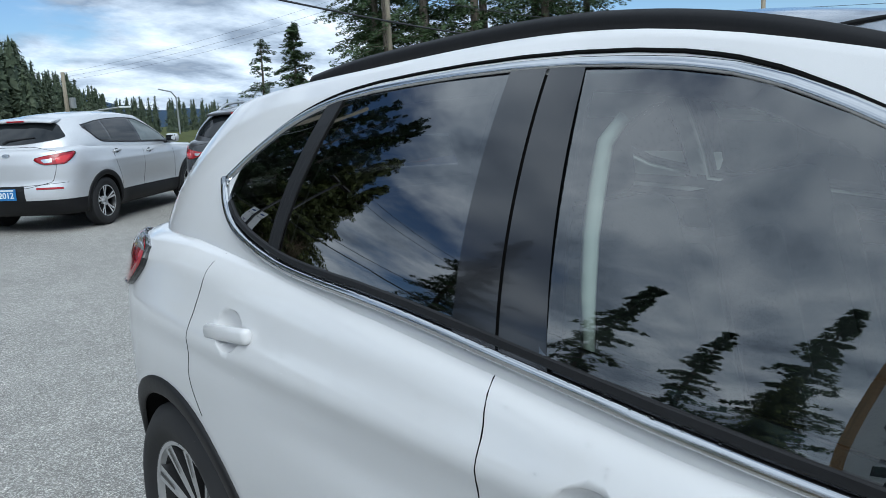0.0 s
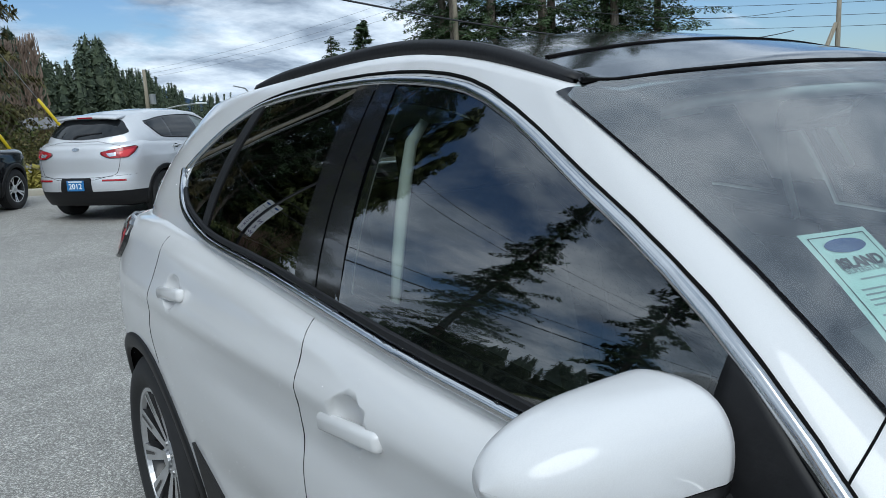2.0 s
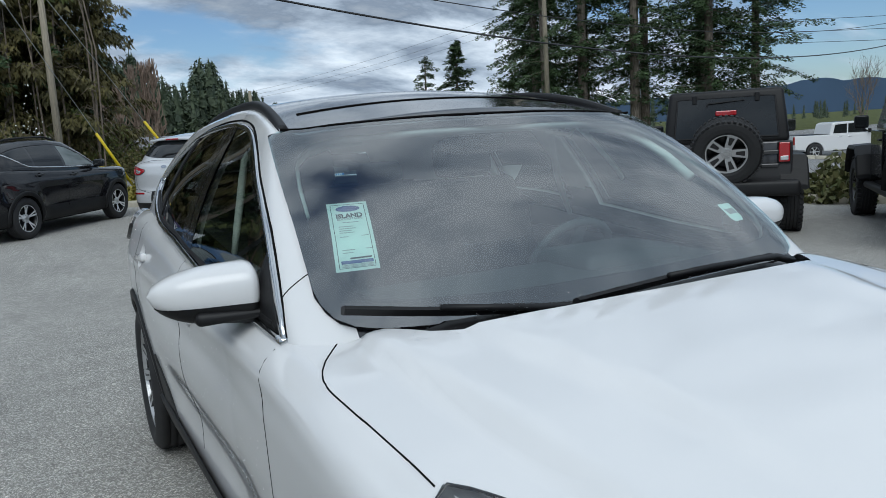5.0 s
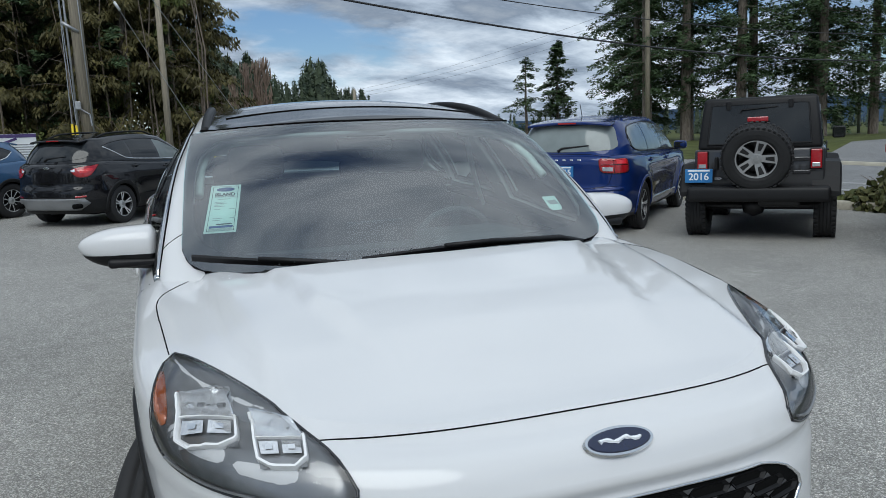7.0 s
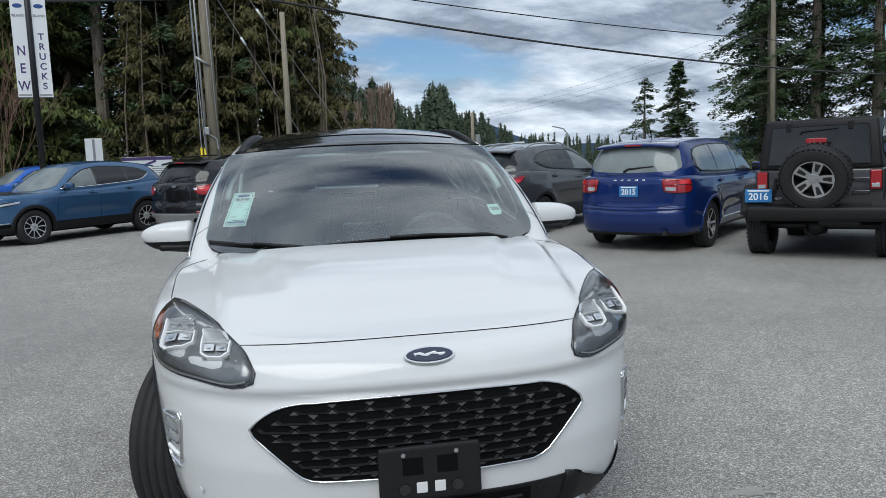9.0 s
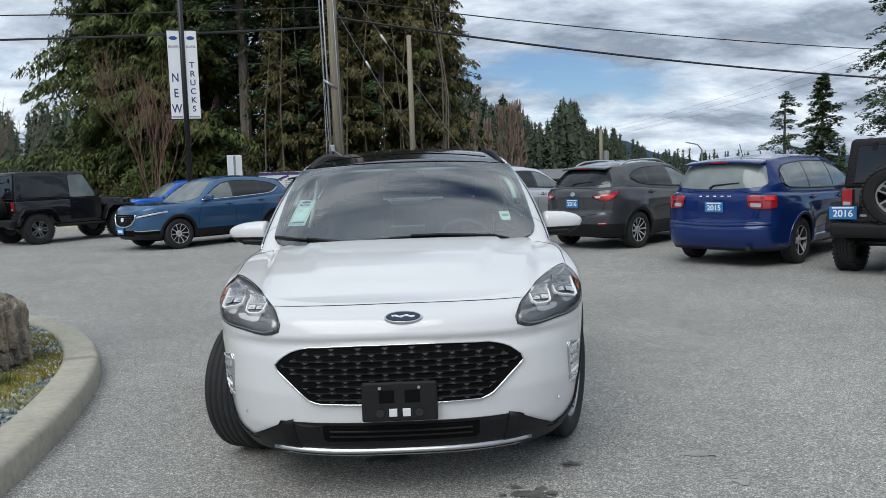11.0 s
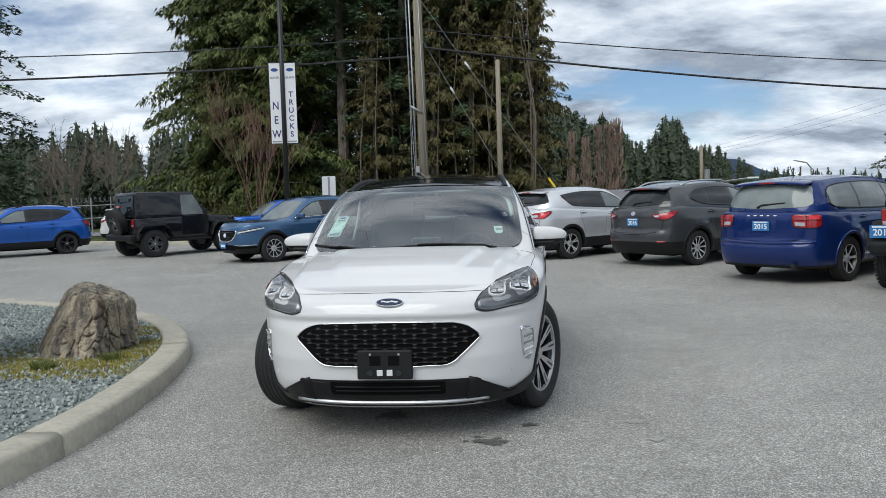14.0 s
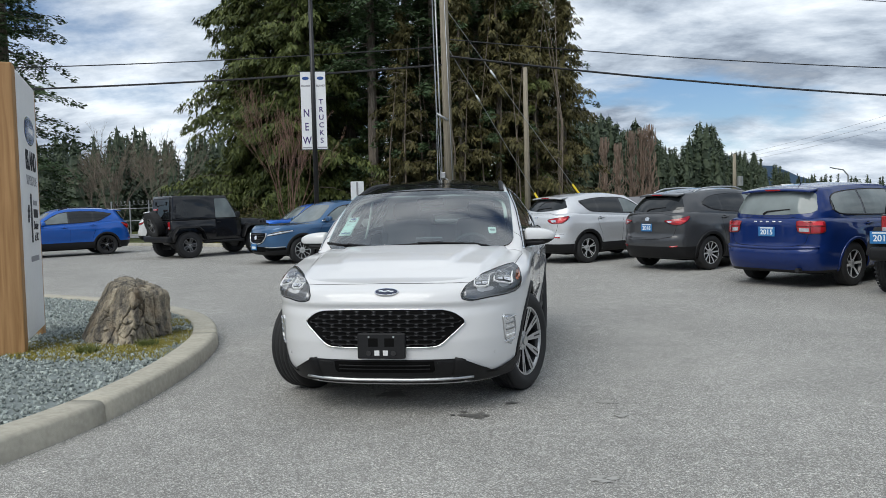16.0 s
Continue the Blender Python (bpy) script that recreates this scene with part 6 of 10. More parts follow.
def build_cabin_fittings(car):
    """Tub, dashboard, seats, wheel and belts seen through the glass."""
    tub = bmesh.new()
    box(1.56, 2.9, 0.04, (0, 0.45, 0.40), 0.01, 1, tub)
    for s in (-1, 1):
        box(0.05, 2.9, 0.62, (s * 0.78, 0.45, 0.71), 0.02, 1, tub)
    box(1.56, 0.05, 0.62, (0, -0.98, 0.71), 0.02, 1, tub)
    box(1.50, 0.05, 0.75, (0, 1.90, 0.78), 0.02, 1, tub)
    part("cabin_tub", tub, CABIN, car, "dark cabin lining")
    dash = bmesh.new()
    box(1.50, 0.55, 0.20, (0, -0.72, 0.93), 0.07, 4, dash)
    box(0.40, 0.30, 0.08, (0.36, -0.60, 1.03), 0.035, 3, dash)
    part("dashboard", dash, CABIN, car, "dark grey dashboard", True)
    vent = part("defroster_vent", box(0.55, 0.035, 0.006, (-0.05, -0.86, 1.030), 0.002), DARK_VOID, car)
    part("screen", box(0.24, 0.02, 0.14, (0, -0.47, 1.05), 0.01), BLACK_GLOSS, car)
    sw = lathe([(0.175 + 0.016 * math.cos(a), 0.016 * math.sin(a)) for a in [2 * math.pi * k / 8 for k in range(9)]], "z", 32)
    box(0.30, 0.05, 0.02, (0, 0, 0), 0.008, 2, sw)
    box(0.05, 0.17, 0.02, (0, -0.08, 0), 0.008, 2, sw)
    lathe([(0.06, -0.02), (0.06, 0.015), (0.001, 0.022)], "z", 20, sw)
    part("steering_wheel", sw, CABIN, car, "black steering wheel", True, pose(0.37, -0.37, 0.98, -64, 0, 0))
    for x in (-0.37, 0.37):
        b = bmesh.new()
        box(0.50, 0.52, 0.16, (0, 0, 0), 0.06, 4, b)
        seat = part("front_seat", b, SEAT_CLOTH, car, "dark grey cloth seat", True, pose(x, 0.02, 0.60))
        b = bmesh.new()
        box(0.48, 0.14, 0.66, (0, 0, 0), 0.055, 4, b)
        for s in (-1, 1):
            box(0.07, 0.17, 0.50, (s * 0.21, -0.03, -0.05), 0.03, 3, b)
        part("backrest", b, SEAT_CLOTH, seat, "", True, pose(0, 0.28, 0.35, -14, 0, 0))
        part("headrest", box(0.27, 0.11, 0.17, (0, 0, 0), 0.045, 4), SEAT_CLOTH, seat, "", True, pose(0, 0.38, 0.76, -10, 0, 0))
    rb = bmesh.new()
    box(1.25, 0.48, 0.16, (0, 1.02, 0.62), 0.06, 4, rb)
    rear = part("rear_bench", rb, SEAT_CLOTH, car, "dark grey rear bench", True)
    part("backrest", box(1.25, 0.14, 0.60, (0, 0, 0), 0.05, 4), SEAT_CLOTH, rear, "", True, pose(0, 1.32, 0.92, -18, 0, 0))
    for x in (-0.40, 0.40):
        part("headrest", box(0.26, 0.10, 0.13, (0, 0, 0), 0.04, 4), SEAT_CLOTH, rear, "", True, pose(x, 1.43, 1.27, -12, 0, 0))
    for s in (-1, 1):
        # pale pillar linings and belt webbing
        part("pillar_lining", tube([(s * 0.726, 0.096, 1.095), (s * 0.705, 0.112, 1.18), (s * 0.683, 0.122, 1.27), (s * 0.668, 0.118, 1.35), (s * 0.655, 0.112, 1.415), (s * 0.635, 0.09, 1.455)], [0.010, 0.013, 0.014, 0.014, 0.013, 0.010], 8), PALE_TRIM, car, "", True)
        part("pillar_lining", tube([(s * 0.690, -0.645, 1.272), (s * 0.676, -0.545, 1.345), (s * 0.650, -0.45, 1.405), (s * 0.605, -0.41, 1.437), (s * 0.53, -0.395, 1.457), (s * 0.42, -0.40, 1.465)], 0.017, 8), PALE_TRIM, car, "", True)
    part("inner_mirror", box(0.24, 0.03, 0.06, (0, 0, 0), 0.014, 3), BLACK_GLOSS, car, "interior mirror", True, pose(0, -0.36, 1.43, 10, 0, 0))
    part("sensor_housing", box(0.16, 0.14, 0.05, (0, -0.40, 1.485), 0.02, 3), CABIN, car, "", True)
    for s in (-1, 1):
        part("grab_handle", tube([(s * 0.56, -0.18, 1.47), (s * 0.545, -0.16, 1.44), (s * 0.54, -0.02, 1.45), (s * 0.55, 0.0, 1.49)], 0.009, 6), PALE_TRIM, car)


build_suv()

# ---- parked vehicles ----


def hull_params(L, W, axles, belt, roof, tail, cowl, roof_f, base_r, roof_r, dlo, hood=0.95, roof_w=0.60, wr=0.35, nose_round=2.9, tail_round=3.0, flare=0.026, splits=(0.14, 0.92)):
    """Proportions of a parked SUV, front towards -y, centred on its length."""
    f, r = -L / 2, L / 2
    hw = W / 2

    def dent(y, z):
        d = 0.030 * math.exp(-((z - 0.54) / 0.13) ** 2) * math.exp(-((y - 0.02) / 0.72) ** 4)
        d -= 0.010 * math.exp(-((z - 0.93) / 0.035) ** 2) * math.exp(-((y - 0.3) / 1.6) ** 4)
        for a in axles:
            rho = math.hypot(y - a, (z - wr) * 0.95)
            d -= flare * math.exp(-((rho - wr - 0.05) / 0.12) ** 2)
        return d
    return {
        "half": hw, "bottom": 0.25, "edge": 0.075, "y0f": f + 1.0, "y0r": r - 0.62, "nf": nose_round, "nr": tail_round,
        "nose": [(0.2, f + 0.14), (0.35, f + 0.02), (0.55, f), (0.75, f + 0.02), (hood - 0.03, f + 0.08), (1.3, f + 0.3)],
        "tail": [(z, r - d) for z, d in tail],
        "width": [(0.2, hw - 0.12), (0.35, hw - 0.055), (0.6, hw - 0.03), (0.85, hw - 0.012), (1.0, hw - 0.03), (1.15, hw - 0.065), (1.4, hw - 0.11)],
        "taper": [(f, 0.97), (f + 1.2, 1), (r - 1.1, 1), (r, 0.955)],
        "top": [(f, hood - 0.06), (f + 0.25, hood), (cowl - 0.05, belt[0][1] - 0.03), *belt],
        "crown": [(f, 0), (f + 0.3, 0.03), (cowl - 0.1, 0.04), (cowl + 0.2, 0.0)],
        "dent": dent, "dlo": dlo, "splits": splits, "axles": axles,
        "cabin": {
            "base_f": (cowl, cowl + 0.35), "base_r": base_r, "roof_f": (roof_f, roof_f + 0.3), "roof_r": roof_r,
            "base_w": [(cowl, hw - 0.075), (0, hw - 0.06), (r - 0.7, hw - 0.09), (r, hw - 0.16)],
            "roof_w": roof_w, "crown": 0.05, "bulge": 0.04, "bulge_f": 0.02, "bulge_r": 0.035, "nf": 3.6, "nr": 3.2, "roof": roof,
        },
    }


def glaze(top, s, ya, yb, low, up, inset, lift, n=14, rows=6):
    """A pane on a car's flank between two lines over y, pulled in from its edges."""
    bm = bmesh.new()
    V = []
    for i in range(n + 1):
        y = lerp(ya, yb, i / n)
        a, b = along(low, y) + inset, along(up, y) - inset
        if b < a:
            a = b = (a + b) / 2
        V.append([bm.verts.new(top.onto((s, y, lerp(a, b, j / rows)), (-s, 0, 0), lift)[0]) for j in range(rows + 1)])
    for p, q in zip(V, V[1:]):
        for j in range(rows):
            bm.faces.new((p[j], q[j], q[j + 1], p[j + 1]))
    return top.outward(bm)


def screen_pane(top, d, lo, hi, w_lo, w_hi, bow, lift, n=16, rows=8, round_=0.12):
    """A front or rear screen laid on the upper body: bottom and top height, half widths, bow of its lower edge."""
    bm = bmesh.new()
    V = []
    for j in range(rows + 1):
        v = j / rows
        row = []
        for i in range(n + 1):
            u = 2 * i / n - 1
            e = 1 - round_ * max(0.0, abs(2 * v - 1) - 0.6) ** 2 / 0.16
            x = u * lerp(w_lo, w_hi, v) * e
            row.append(bm.verts.new(top.onto((x, -2.2 * d[1], lerp(lo + bow * u * u, hi, v)), d, lift)[0]))
        V.append(row)
    for p, q in zip(V, V[1:]):
        for i in range(n):
            bm.faces.new((p[i], p[i + 1], q[i + 1], q[i]))
    return top.outward(bm)


def suv(name, label, paint, P, h, wheels, ref, year="", year_at=(0, 0.95), clad=0.44, tails=None, glass=GLASS_FAR, rails=None, rear=(1.20, 1.50, 0.66, 0.52, 0.03), rear_extra=None, front=False, group=""):
    """A parked SUV. ref: (wheel, x, y) where that wheel stands; h: heading in degrees from +y towards +x."""
    axle_f, axle_r = P["axles"]
    rot = Matrix.Rotation(radians(180 - h), 4, "Z")
    which, wx, wy = ref
    off = rot @ Vector(({"L": 1, "R": -1}[which[1]] * (P["half"] - 0.11), axle_f if which[0] == "F" else axle_r, 0))
    car = thing(name, label, "car", group, m=Matrix.Translation((wx - off.x, wy - off.y, 0)) @ rot)
    hb, cb = hull(P, 26, 20), cabin(P, 14, 18)
    skin, top = Skin(hb), Skin(cb)
    both = bmesh.new()
    for b in (hb, cb):
        me = bpy.data.meshes.new("tmp"); b.to_mesh(me); both.from_mesh(me); bpy.data.meshes.remove(me)
    shell = Skin(both); both.free()
    wr = wheels["r"]
    if clad:
        bmesh.ops.bisect_plane(hb, geom=hb.verts[:] + hb.edges[:] + hb.faces[:], plane_co=(0, 0, clad), plane_no=(0, 0, 1), dist=1e-5)
    body = part("body", hb, [paint, DARK_VOID, BLACK_PLASTIC], None, "", True)
    cut(body, [circle_cutter(y, wr, wr + 0.045, s * (P["half"] - 0.36), s * 1.5, 40) for y in (axle_f, axle_r) for s in (-1, 1)])
    for p in body.data.polygons:
        p.use_smooth = True
        if clad and p.center.z < clad or p.center.z < 0.30:
            p.material_index = 2
        for y in (axle_f, axle_r):
            rho = math.hypot(p.center.y - y, p.center.z - wr)
            if rho < wr + 0.047 and abs(p.normal.x) < 0.99 or rho < wr + 0.04:
                p.material_index = 1
    body.parent = car
    part("upper_body", cb, paint, car, "", True)
    r, f = -P["nose"][2][1], P["nose"][2][1]
    G = P["cabin"]
    low, up = P["dlo"]
    y0, y1 = low[0][0], low[-1][0]
    edges = [y0, *P["splits"], y1]
    for s in (-1, 1):
        D = (-s, 0, 0)
        part("window_surround", glaze(top, s, y0, y1, low, up, 0.0, 0.003, 30, 8), BLACK_GLOSS, car, "", True)
        for k, (a, b) in enumerate(zip(edges, edges[1:])):
            part("side_window", glaze(top, s, a + (0.03 if k == 0 else 0.028), b - (0.05 if k == len(edges) - 2 else 0.028), low, up, 0.018, 0.006), GLASS_PALE if k == 0 else glass, car, "", True)
        bright = CHROME if wheels.get("chrome_belt") else BLACK_PLASTIC
        part("belt_trim", top.strip([(s, y, z) for y, z in low], D, 0.020, 0.008, 0.05, False, 1, 0.003), bright, car, "", True)
        part("window_trim", top.strip([(s, y, z) for y, z in up], D, 0.014, 0.006, 0.05, False, 1, 0.003), BLACK_PLASTIC, car, "", True)
        ends = (P["splits"][0], P["splits"][1])
        for y in (ends[0] - 0.16, ends[1] - 0.02):
            z = along(P["top"], y) - 0.10
            p_, n_ = skin.onto((s, y, z), D, 0.016)
            hb2 = box(0.026, 0.20, 0.034, (0, 0, 0), 0.012, 3)
            part("door_handle", hb2, wheels.get("handle", paint), car, "", True, Matrix.Translation(p_) @ Matrix.Rotation(radians(-4), 4, "X"))
            cupo = [(s, y + 0.055 * math.cos(t), z + 0.035 * math.sin(t)) for t in [6.283 * k / 12 for k in range(12)]]
            part("handle_cup", skin.patch(cupo, D, 0.002, 0.02, 2, 0), DARK_VOID, car)
        zs = lambda y: along(P["top"], y)
        rear_line = [(ends[1] + 0.06, zs(ends[1]) - 0.03), (ends[1] + 0.07, 0.93), (axle_r - wr - 0.10, 0.66), (axle_r - wr - 0.12, 0.44)]
        for j in ([(ends[0] + 0.02, zs(ends[0]) - 0.03), (ends[0] + 0.03, 0.80), (ends[0] + 0.02, 0.44)], rear_line, [(y0 - 0.02, zs(y0) - 0.05), (axle_f + wr + 0.17, 0.86), (axle_f + wr + 0.16, 0.44)]):
            part("panel_joint", skin.strip([(s, y, z) for y, z in j], D, 0.006, 0.0012, 0.05), DARK_VOID, car)
        for y in (axle_f, axle_r):
            arc = [(s, y + (wr + 0.068) * math.cos(radians(a)), wr + (wr + 0.068) * math.sin(radians(a))) for a in range(-12, 193, 9)]
            part("arch_trim", skin.strip(arc, D, 0.075 if clad else 0.05, 0.014, 0.05, False, 1), BLACK_PLASTIC if clad else paint, car, "", True)
        if wheels.get("side_strip"):
            part("side_strip", skin.strip([(s, axle_f + wr + 0.16, clad + 0.10), (s, axle_r - wr - 0.14, clad + 0.115)], D, 0.03, 0.010, 0.08, False, 0), wheels["side_strip"], car, "", True)
        # mirror
        my = y0 + 0.10
        mz = along(P["top"], my) + 0.085
        mb = box(0.22, 0.12, 0.145, (0, 0, 0), 0.05, 4)
        for v in mb.verts:
            v.co.z *= 1 - 0.8 * max(0.0, s * v.co.x)
            v.co.y += 0.12 * max(0.0, s * v.co.x) ** 0.5 * 0.3
        mr = part("door_mirror", mb, wheels.get("mirror", paint), car, "", True, pose(s * (P["half"] + 0.075), my, mz))
        part("mirror_arm", box(0.13, 0.05, 0.035, (-s * 0.10, 0.01, -0.065), 0.012, 2), BLACK_PLASTIC, mr)
        part("mirror_glass", box(0.17, 0.006, 0.10, (0, 0.062, 0), 0.02, 2), GLASS_FAR, mr)
        if rails:
            pts = []
            for k in range(17):
                y = lerp(G["roof_f"][1] - 0.02, G["roof_r"][1] + 0.22, k / 16)
                q, n_ = top.onto((s * (G["roof_w"] - 0.055), y, 2), (0, 0, -1), 0)
                pts.append(q + Vector((0, 0, 0.050 * min(1, min(k, 16 - k) / 3) ** 0.7)))
            part("roof_rail", tube(pts, 0.017, 8), rails, car, "", True)
        # tail lamps
        for tl in tails or ():
            bend = P["half"] - 0.14

            def wrap(a, z, s=s):
                # a runs over the rear face and on round the corner along the flank
                if a < bend:
                    return Vector((s * a, r, z))
                return Vector((s * (bend + 0.14 * min(1.0, (a - bend) / 0.25)), r - 0.85 * (a - bend), z))
            o3 = [shell.near(wrap(*p), 0)[0] for p in tl["pts"]]
            lamp = part("tail_lamp", shell.patch([wrap(*p) for p in tl["pts"]], None, 0.014, 0.03, 6, 1, 0.014), RED_LAMP, car, tl.get("label", "red tail lamp"), True)
            part("lamp_rim", shell.strip(o3, None, 0.008, 0.015, 0.03, True, 1), BLACK_GLOSS, lamp)
            if "clear" in tl:
                part("reversing_light", shell.patch([wrap(*p) for p in tl["clear"]], None, 0.019, 0.02, 3, 0, 0.005), CLEAR_LAMP, lamp, "clear reversing light")
            for (a0, z0), (a1, z1) in tl.get("lines", ()):
                part("lamp_divider", shell.strip([wrap(a0, z0), wrap(a1, z1)], None, 0.010, 0.019, 0.03, False, 0), BLACK_GLOSS, lamp)
            if "bright" in tl:
                part("lamp_core", shell.patch([wrap(*p) for p in tl["bright"]], None, 0.0175, 0.02, 3, 0), BRIGHT_RED, lamp, "brighter red core")
        for z_, x_, w_ in wheels.get("reflectors", ()):
            part("rear_reflector", shell.strip([(s * (x_ - w_ / 2), r, z_), (s * (x_ + w_ / 2), r - 0.05, z_ + 0.004)], None, 0.032, 0.010, 0.03, False, 0), RED_LAMP, car, "red reflector strip")
    # screens
    zlo, zhi, wlo, whi, bow = rear
    part("rear_window", screen_pane(top, (0, -1, 0), zlo, zhi, wlo, whi, bow, 0.007), wheels.get("rear_glass", glass), car, "dark rear window", True)
    sp = box(whi * 2 + 0.02, 0.24, 0.036, (0, 0, 0), 0.014, 3)
    bmesh.ops.subdivide_edges(sp, edges=[e for e in sp.edges if abs((e.verts[0].co - e.verts[1].co).x) > 0.5], cuts=7)
    for v in sp.verts:
        v.co.z -= 0.10 * v.co.x ** 2 + 0.16 * max(0.0, v.co.y + 0.1)
        v.co.y -= 0.12 * v.co.x ** 2
    yq = G["roof_r"][0]
    zq = along(G["roof"], yq - 0.05) + G["crown"] * 0.85
    spoiler = part("rear_spoiler", sp, wheels.get("spoiler", paint), car, "", True, pose(0, yq + 0.02, zq + 0.004))
    part("brake_light", box(0.26, 0.012, 0.022, (0, 0.122, -0.036), 0.004), RED_LAMP, spoiler)
    q, n_ = top.onto((0.05, r, zlo + 0.05), (0, -1, 0), 0.016)
    q2, n_ = top.onto((-0.33, r, zlo + 0.085), (0, -1, 0), 0.016)
    part("rear_wiper", tube([q + Vector((0.06, 0.01, -0.04)), q, q2], [0.022, 0.015, 0.008], 6), BLACK_PLASTIC, car)
    wzs = along(P["top"], G["base_f"][0])
    ftop = along(G["roof"], G["roof_f"][0])
    part("windscreen", screen_pane(top, (0, 1, 0), wzs + 0.02, ftop + 0.01, P["half"] - 0.16, G["roof_w"] - 0.04, 0.06, 0.007), GLASS_PALE, car, "reflective windscreen", True)
    tg = [(-0.60, r, 0.64), (0.60, r, 0.64), (0.69, r, 0.92), (0.66, r, zlo - 0.03), (-0.66, r, zlo - 0.03), (-0.69, r, 0.92)]
    part("tailgate_joint", shell.strip(tg, (0, -1, 0), 0.007, 0.0015, 0.05, True, 1), DARK_VOID, car)
    part("bumper_joint", shell.strip([(-P["half"] + 0.10, r, 0.70), (0, r, 0.655), (P["half"] - 0.10, r, 0.70)], (0, -1, 0), 0.006, 0.0015, 0.05), DARK_VOID, car)
    part("underbody", box(P["half"] * 1.5, (r - f) * 0.82, 0.12, (0, 0, 0.27), 0.03), DARK_VOID, car)
    if year:
        q, n_ = shell.onto((year_at[0], r + 0.1, year_at[1]), (0, -1, 0), 0.014)
        part("plate_recess", shell.patch([(year_at[0] + a, r, year_at[1] + b) for a, b in ((-0.27, -0.10), (0.27, -0.10), (0.25, 0.11), (-0.25, 0.11))], (0, -1, 0), 0.003, 0.05, 3, 0), wheels.get("recess", paint), car)
        year_plate(car, year, Matrix.Translation(q) @ (Matrix.Rotation(radians(180), 4, "Z") @ Matrix.Rotation(radians(90), 4, "X")), 0.29, 0.155)
    q, n_ = shell.onto((0, r, wheels.get("badge_z", zlo - 0.10)), (0, -1, 0), 0.004)
    part("badge", disc(*wheels.get("badge", (0.065, 0.03)), 0.006, 24), CHROME, car, "plain bright badge", m=Matrix.Translation(q) @ n_.to_track_quat("Z", "Y").to_matrix().to_4x4())
    if front:
        front(car, skin, P, f)
    ms = wheels["mesh"]
    for s in (-1, 1):
        turn = 0 if s > 0 else 180
        for y in (axle_f, axle_r):
            add_wheel(car, ms, pose(s * (P["half"] - 0.125), y, wr, random.Random(int(wx * 10 + y * 7)).uniform(0, 60), 0, turn))
    if rear_extra:
        rear_extra(car, skin, shell, top, P, r)
    return car


HEAD = 51
SPOKE_FIVE = wheel_meshes(0.35, 0.225, 0.215, 5, "fork", RIM_SILVER, RIM_DARK)
BRIGHT_RED = plain("bright_red_lamp", (0.62, 0.02, 0.025), 0.1, 0, 1.0, 0.2, 60)
SPOKE_STAR = wheel_meshes(0.355, 0.225, 0.22, 6, "star", RIM_SILVER, RIM_DARK)
SPOKE_BLACK = wheel_meshes(0.35, 0.24, 0.22, 5, "fork", RIM_DARK, BLACK_GLOSS)
SPOKE_TEN = wheel_meshes(0.35, 0.225, 0.215, 10, "slim", RIM_SILVER, RIM_DARK)
SPOKE_THIN = wheel_meshes(0.355, 0.228, 0.215, 10, "thin", RIM_SILVER, RIM_DARK)

# silver crossover
silver_P = hull_params(4.44, 1.855, (-1.335, 1.305), [(-0.8, 1.06), (0.3, 1.11), (1.1, 1.16), (1.6, 1.19), (2.2, 1.15)],
                       [(-0.45, 1.46), (-0.2, 1.545), (0.2, 1.59), (0.7, 1.595), (1.2, 1.575), (1.6, 1.53), (1.9, 1.47), (2.2, 1.40)],
                       [(0.2, 0.16), (0.40, 0.03), (0.50, 0.0), (0.62, 0.01), (0.72, 0.05), (0.95, 0.06), (1.2, 0.13), (1.3, 0.17)], -1.15, -0.38, (2.06, 1.40), (1.70, 1.15),
                       ([(-0.74, 1.10), (0.2, 1.145), (0.9, 1.185), (1.22, 1.21), (1.42, 1.42)], [(-0.74, 1.105), (-0.45, 1.32), (-0.15, 1.475), (0.1, 1.515), (0.5, 1.525), (0.95, 1.51), (1.42, 1.45)]), 0.98, 0.585)
suv("silver_crossover", "silver compact crossover parked with its rear to the lot", SILVER_PAINT, silver_P, 48,
    {"r": 0.35, "mesh": SPOKE_FIVE, "reflectors": ((0.64, 0.64, 0.42),), "badge": (0.06, 0.028), "badge_z": 1.08, "recess": BLACK_PLASTIC}, ("RR", 1.68, 11.11), "2012", (0, 0.56), clad=0.47, rear=(1.215, 1.50, 0.70, 0.50, 0.06),
    tails=[{"pts": [(0.38, 1.05), (0.62, 1.11), (0.95, 1.15), (1.24, 1.155), (1.10, 1.05), (0.92, 0.965), (0.70, 0.955), (0.54, 0.965)], "clear": [(0.52, 1.045), (0.70, 1.075), (0.70, 1.01), (0.58, 0.99)], "bright": [(0.76, 1.085), (0.95, 1.11), (1.10, 1.10), (0.92, 1.0), (0.78, 1.0)]}], group="cars on the lot")
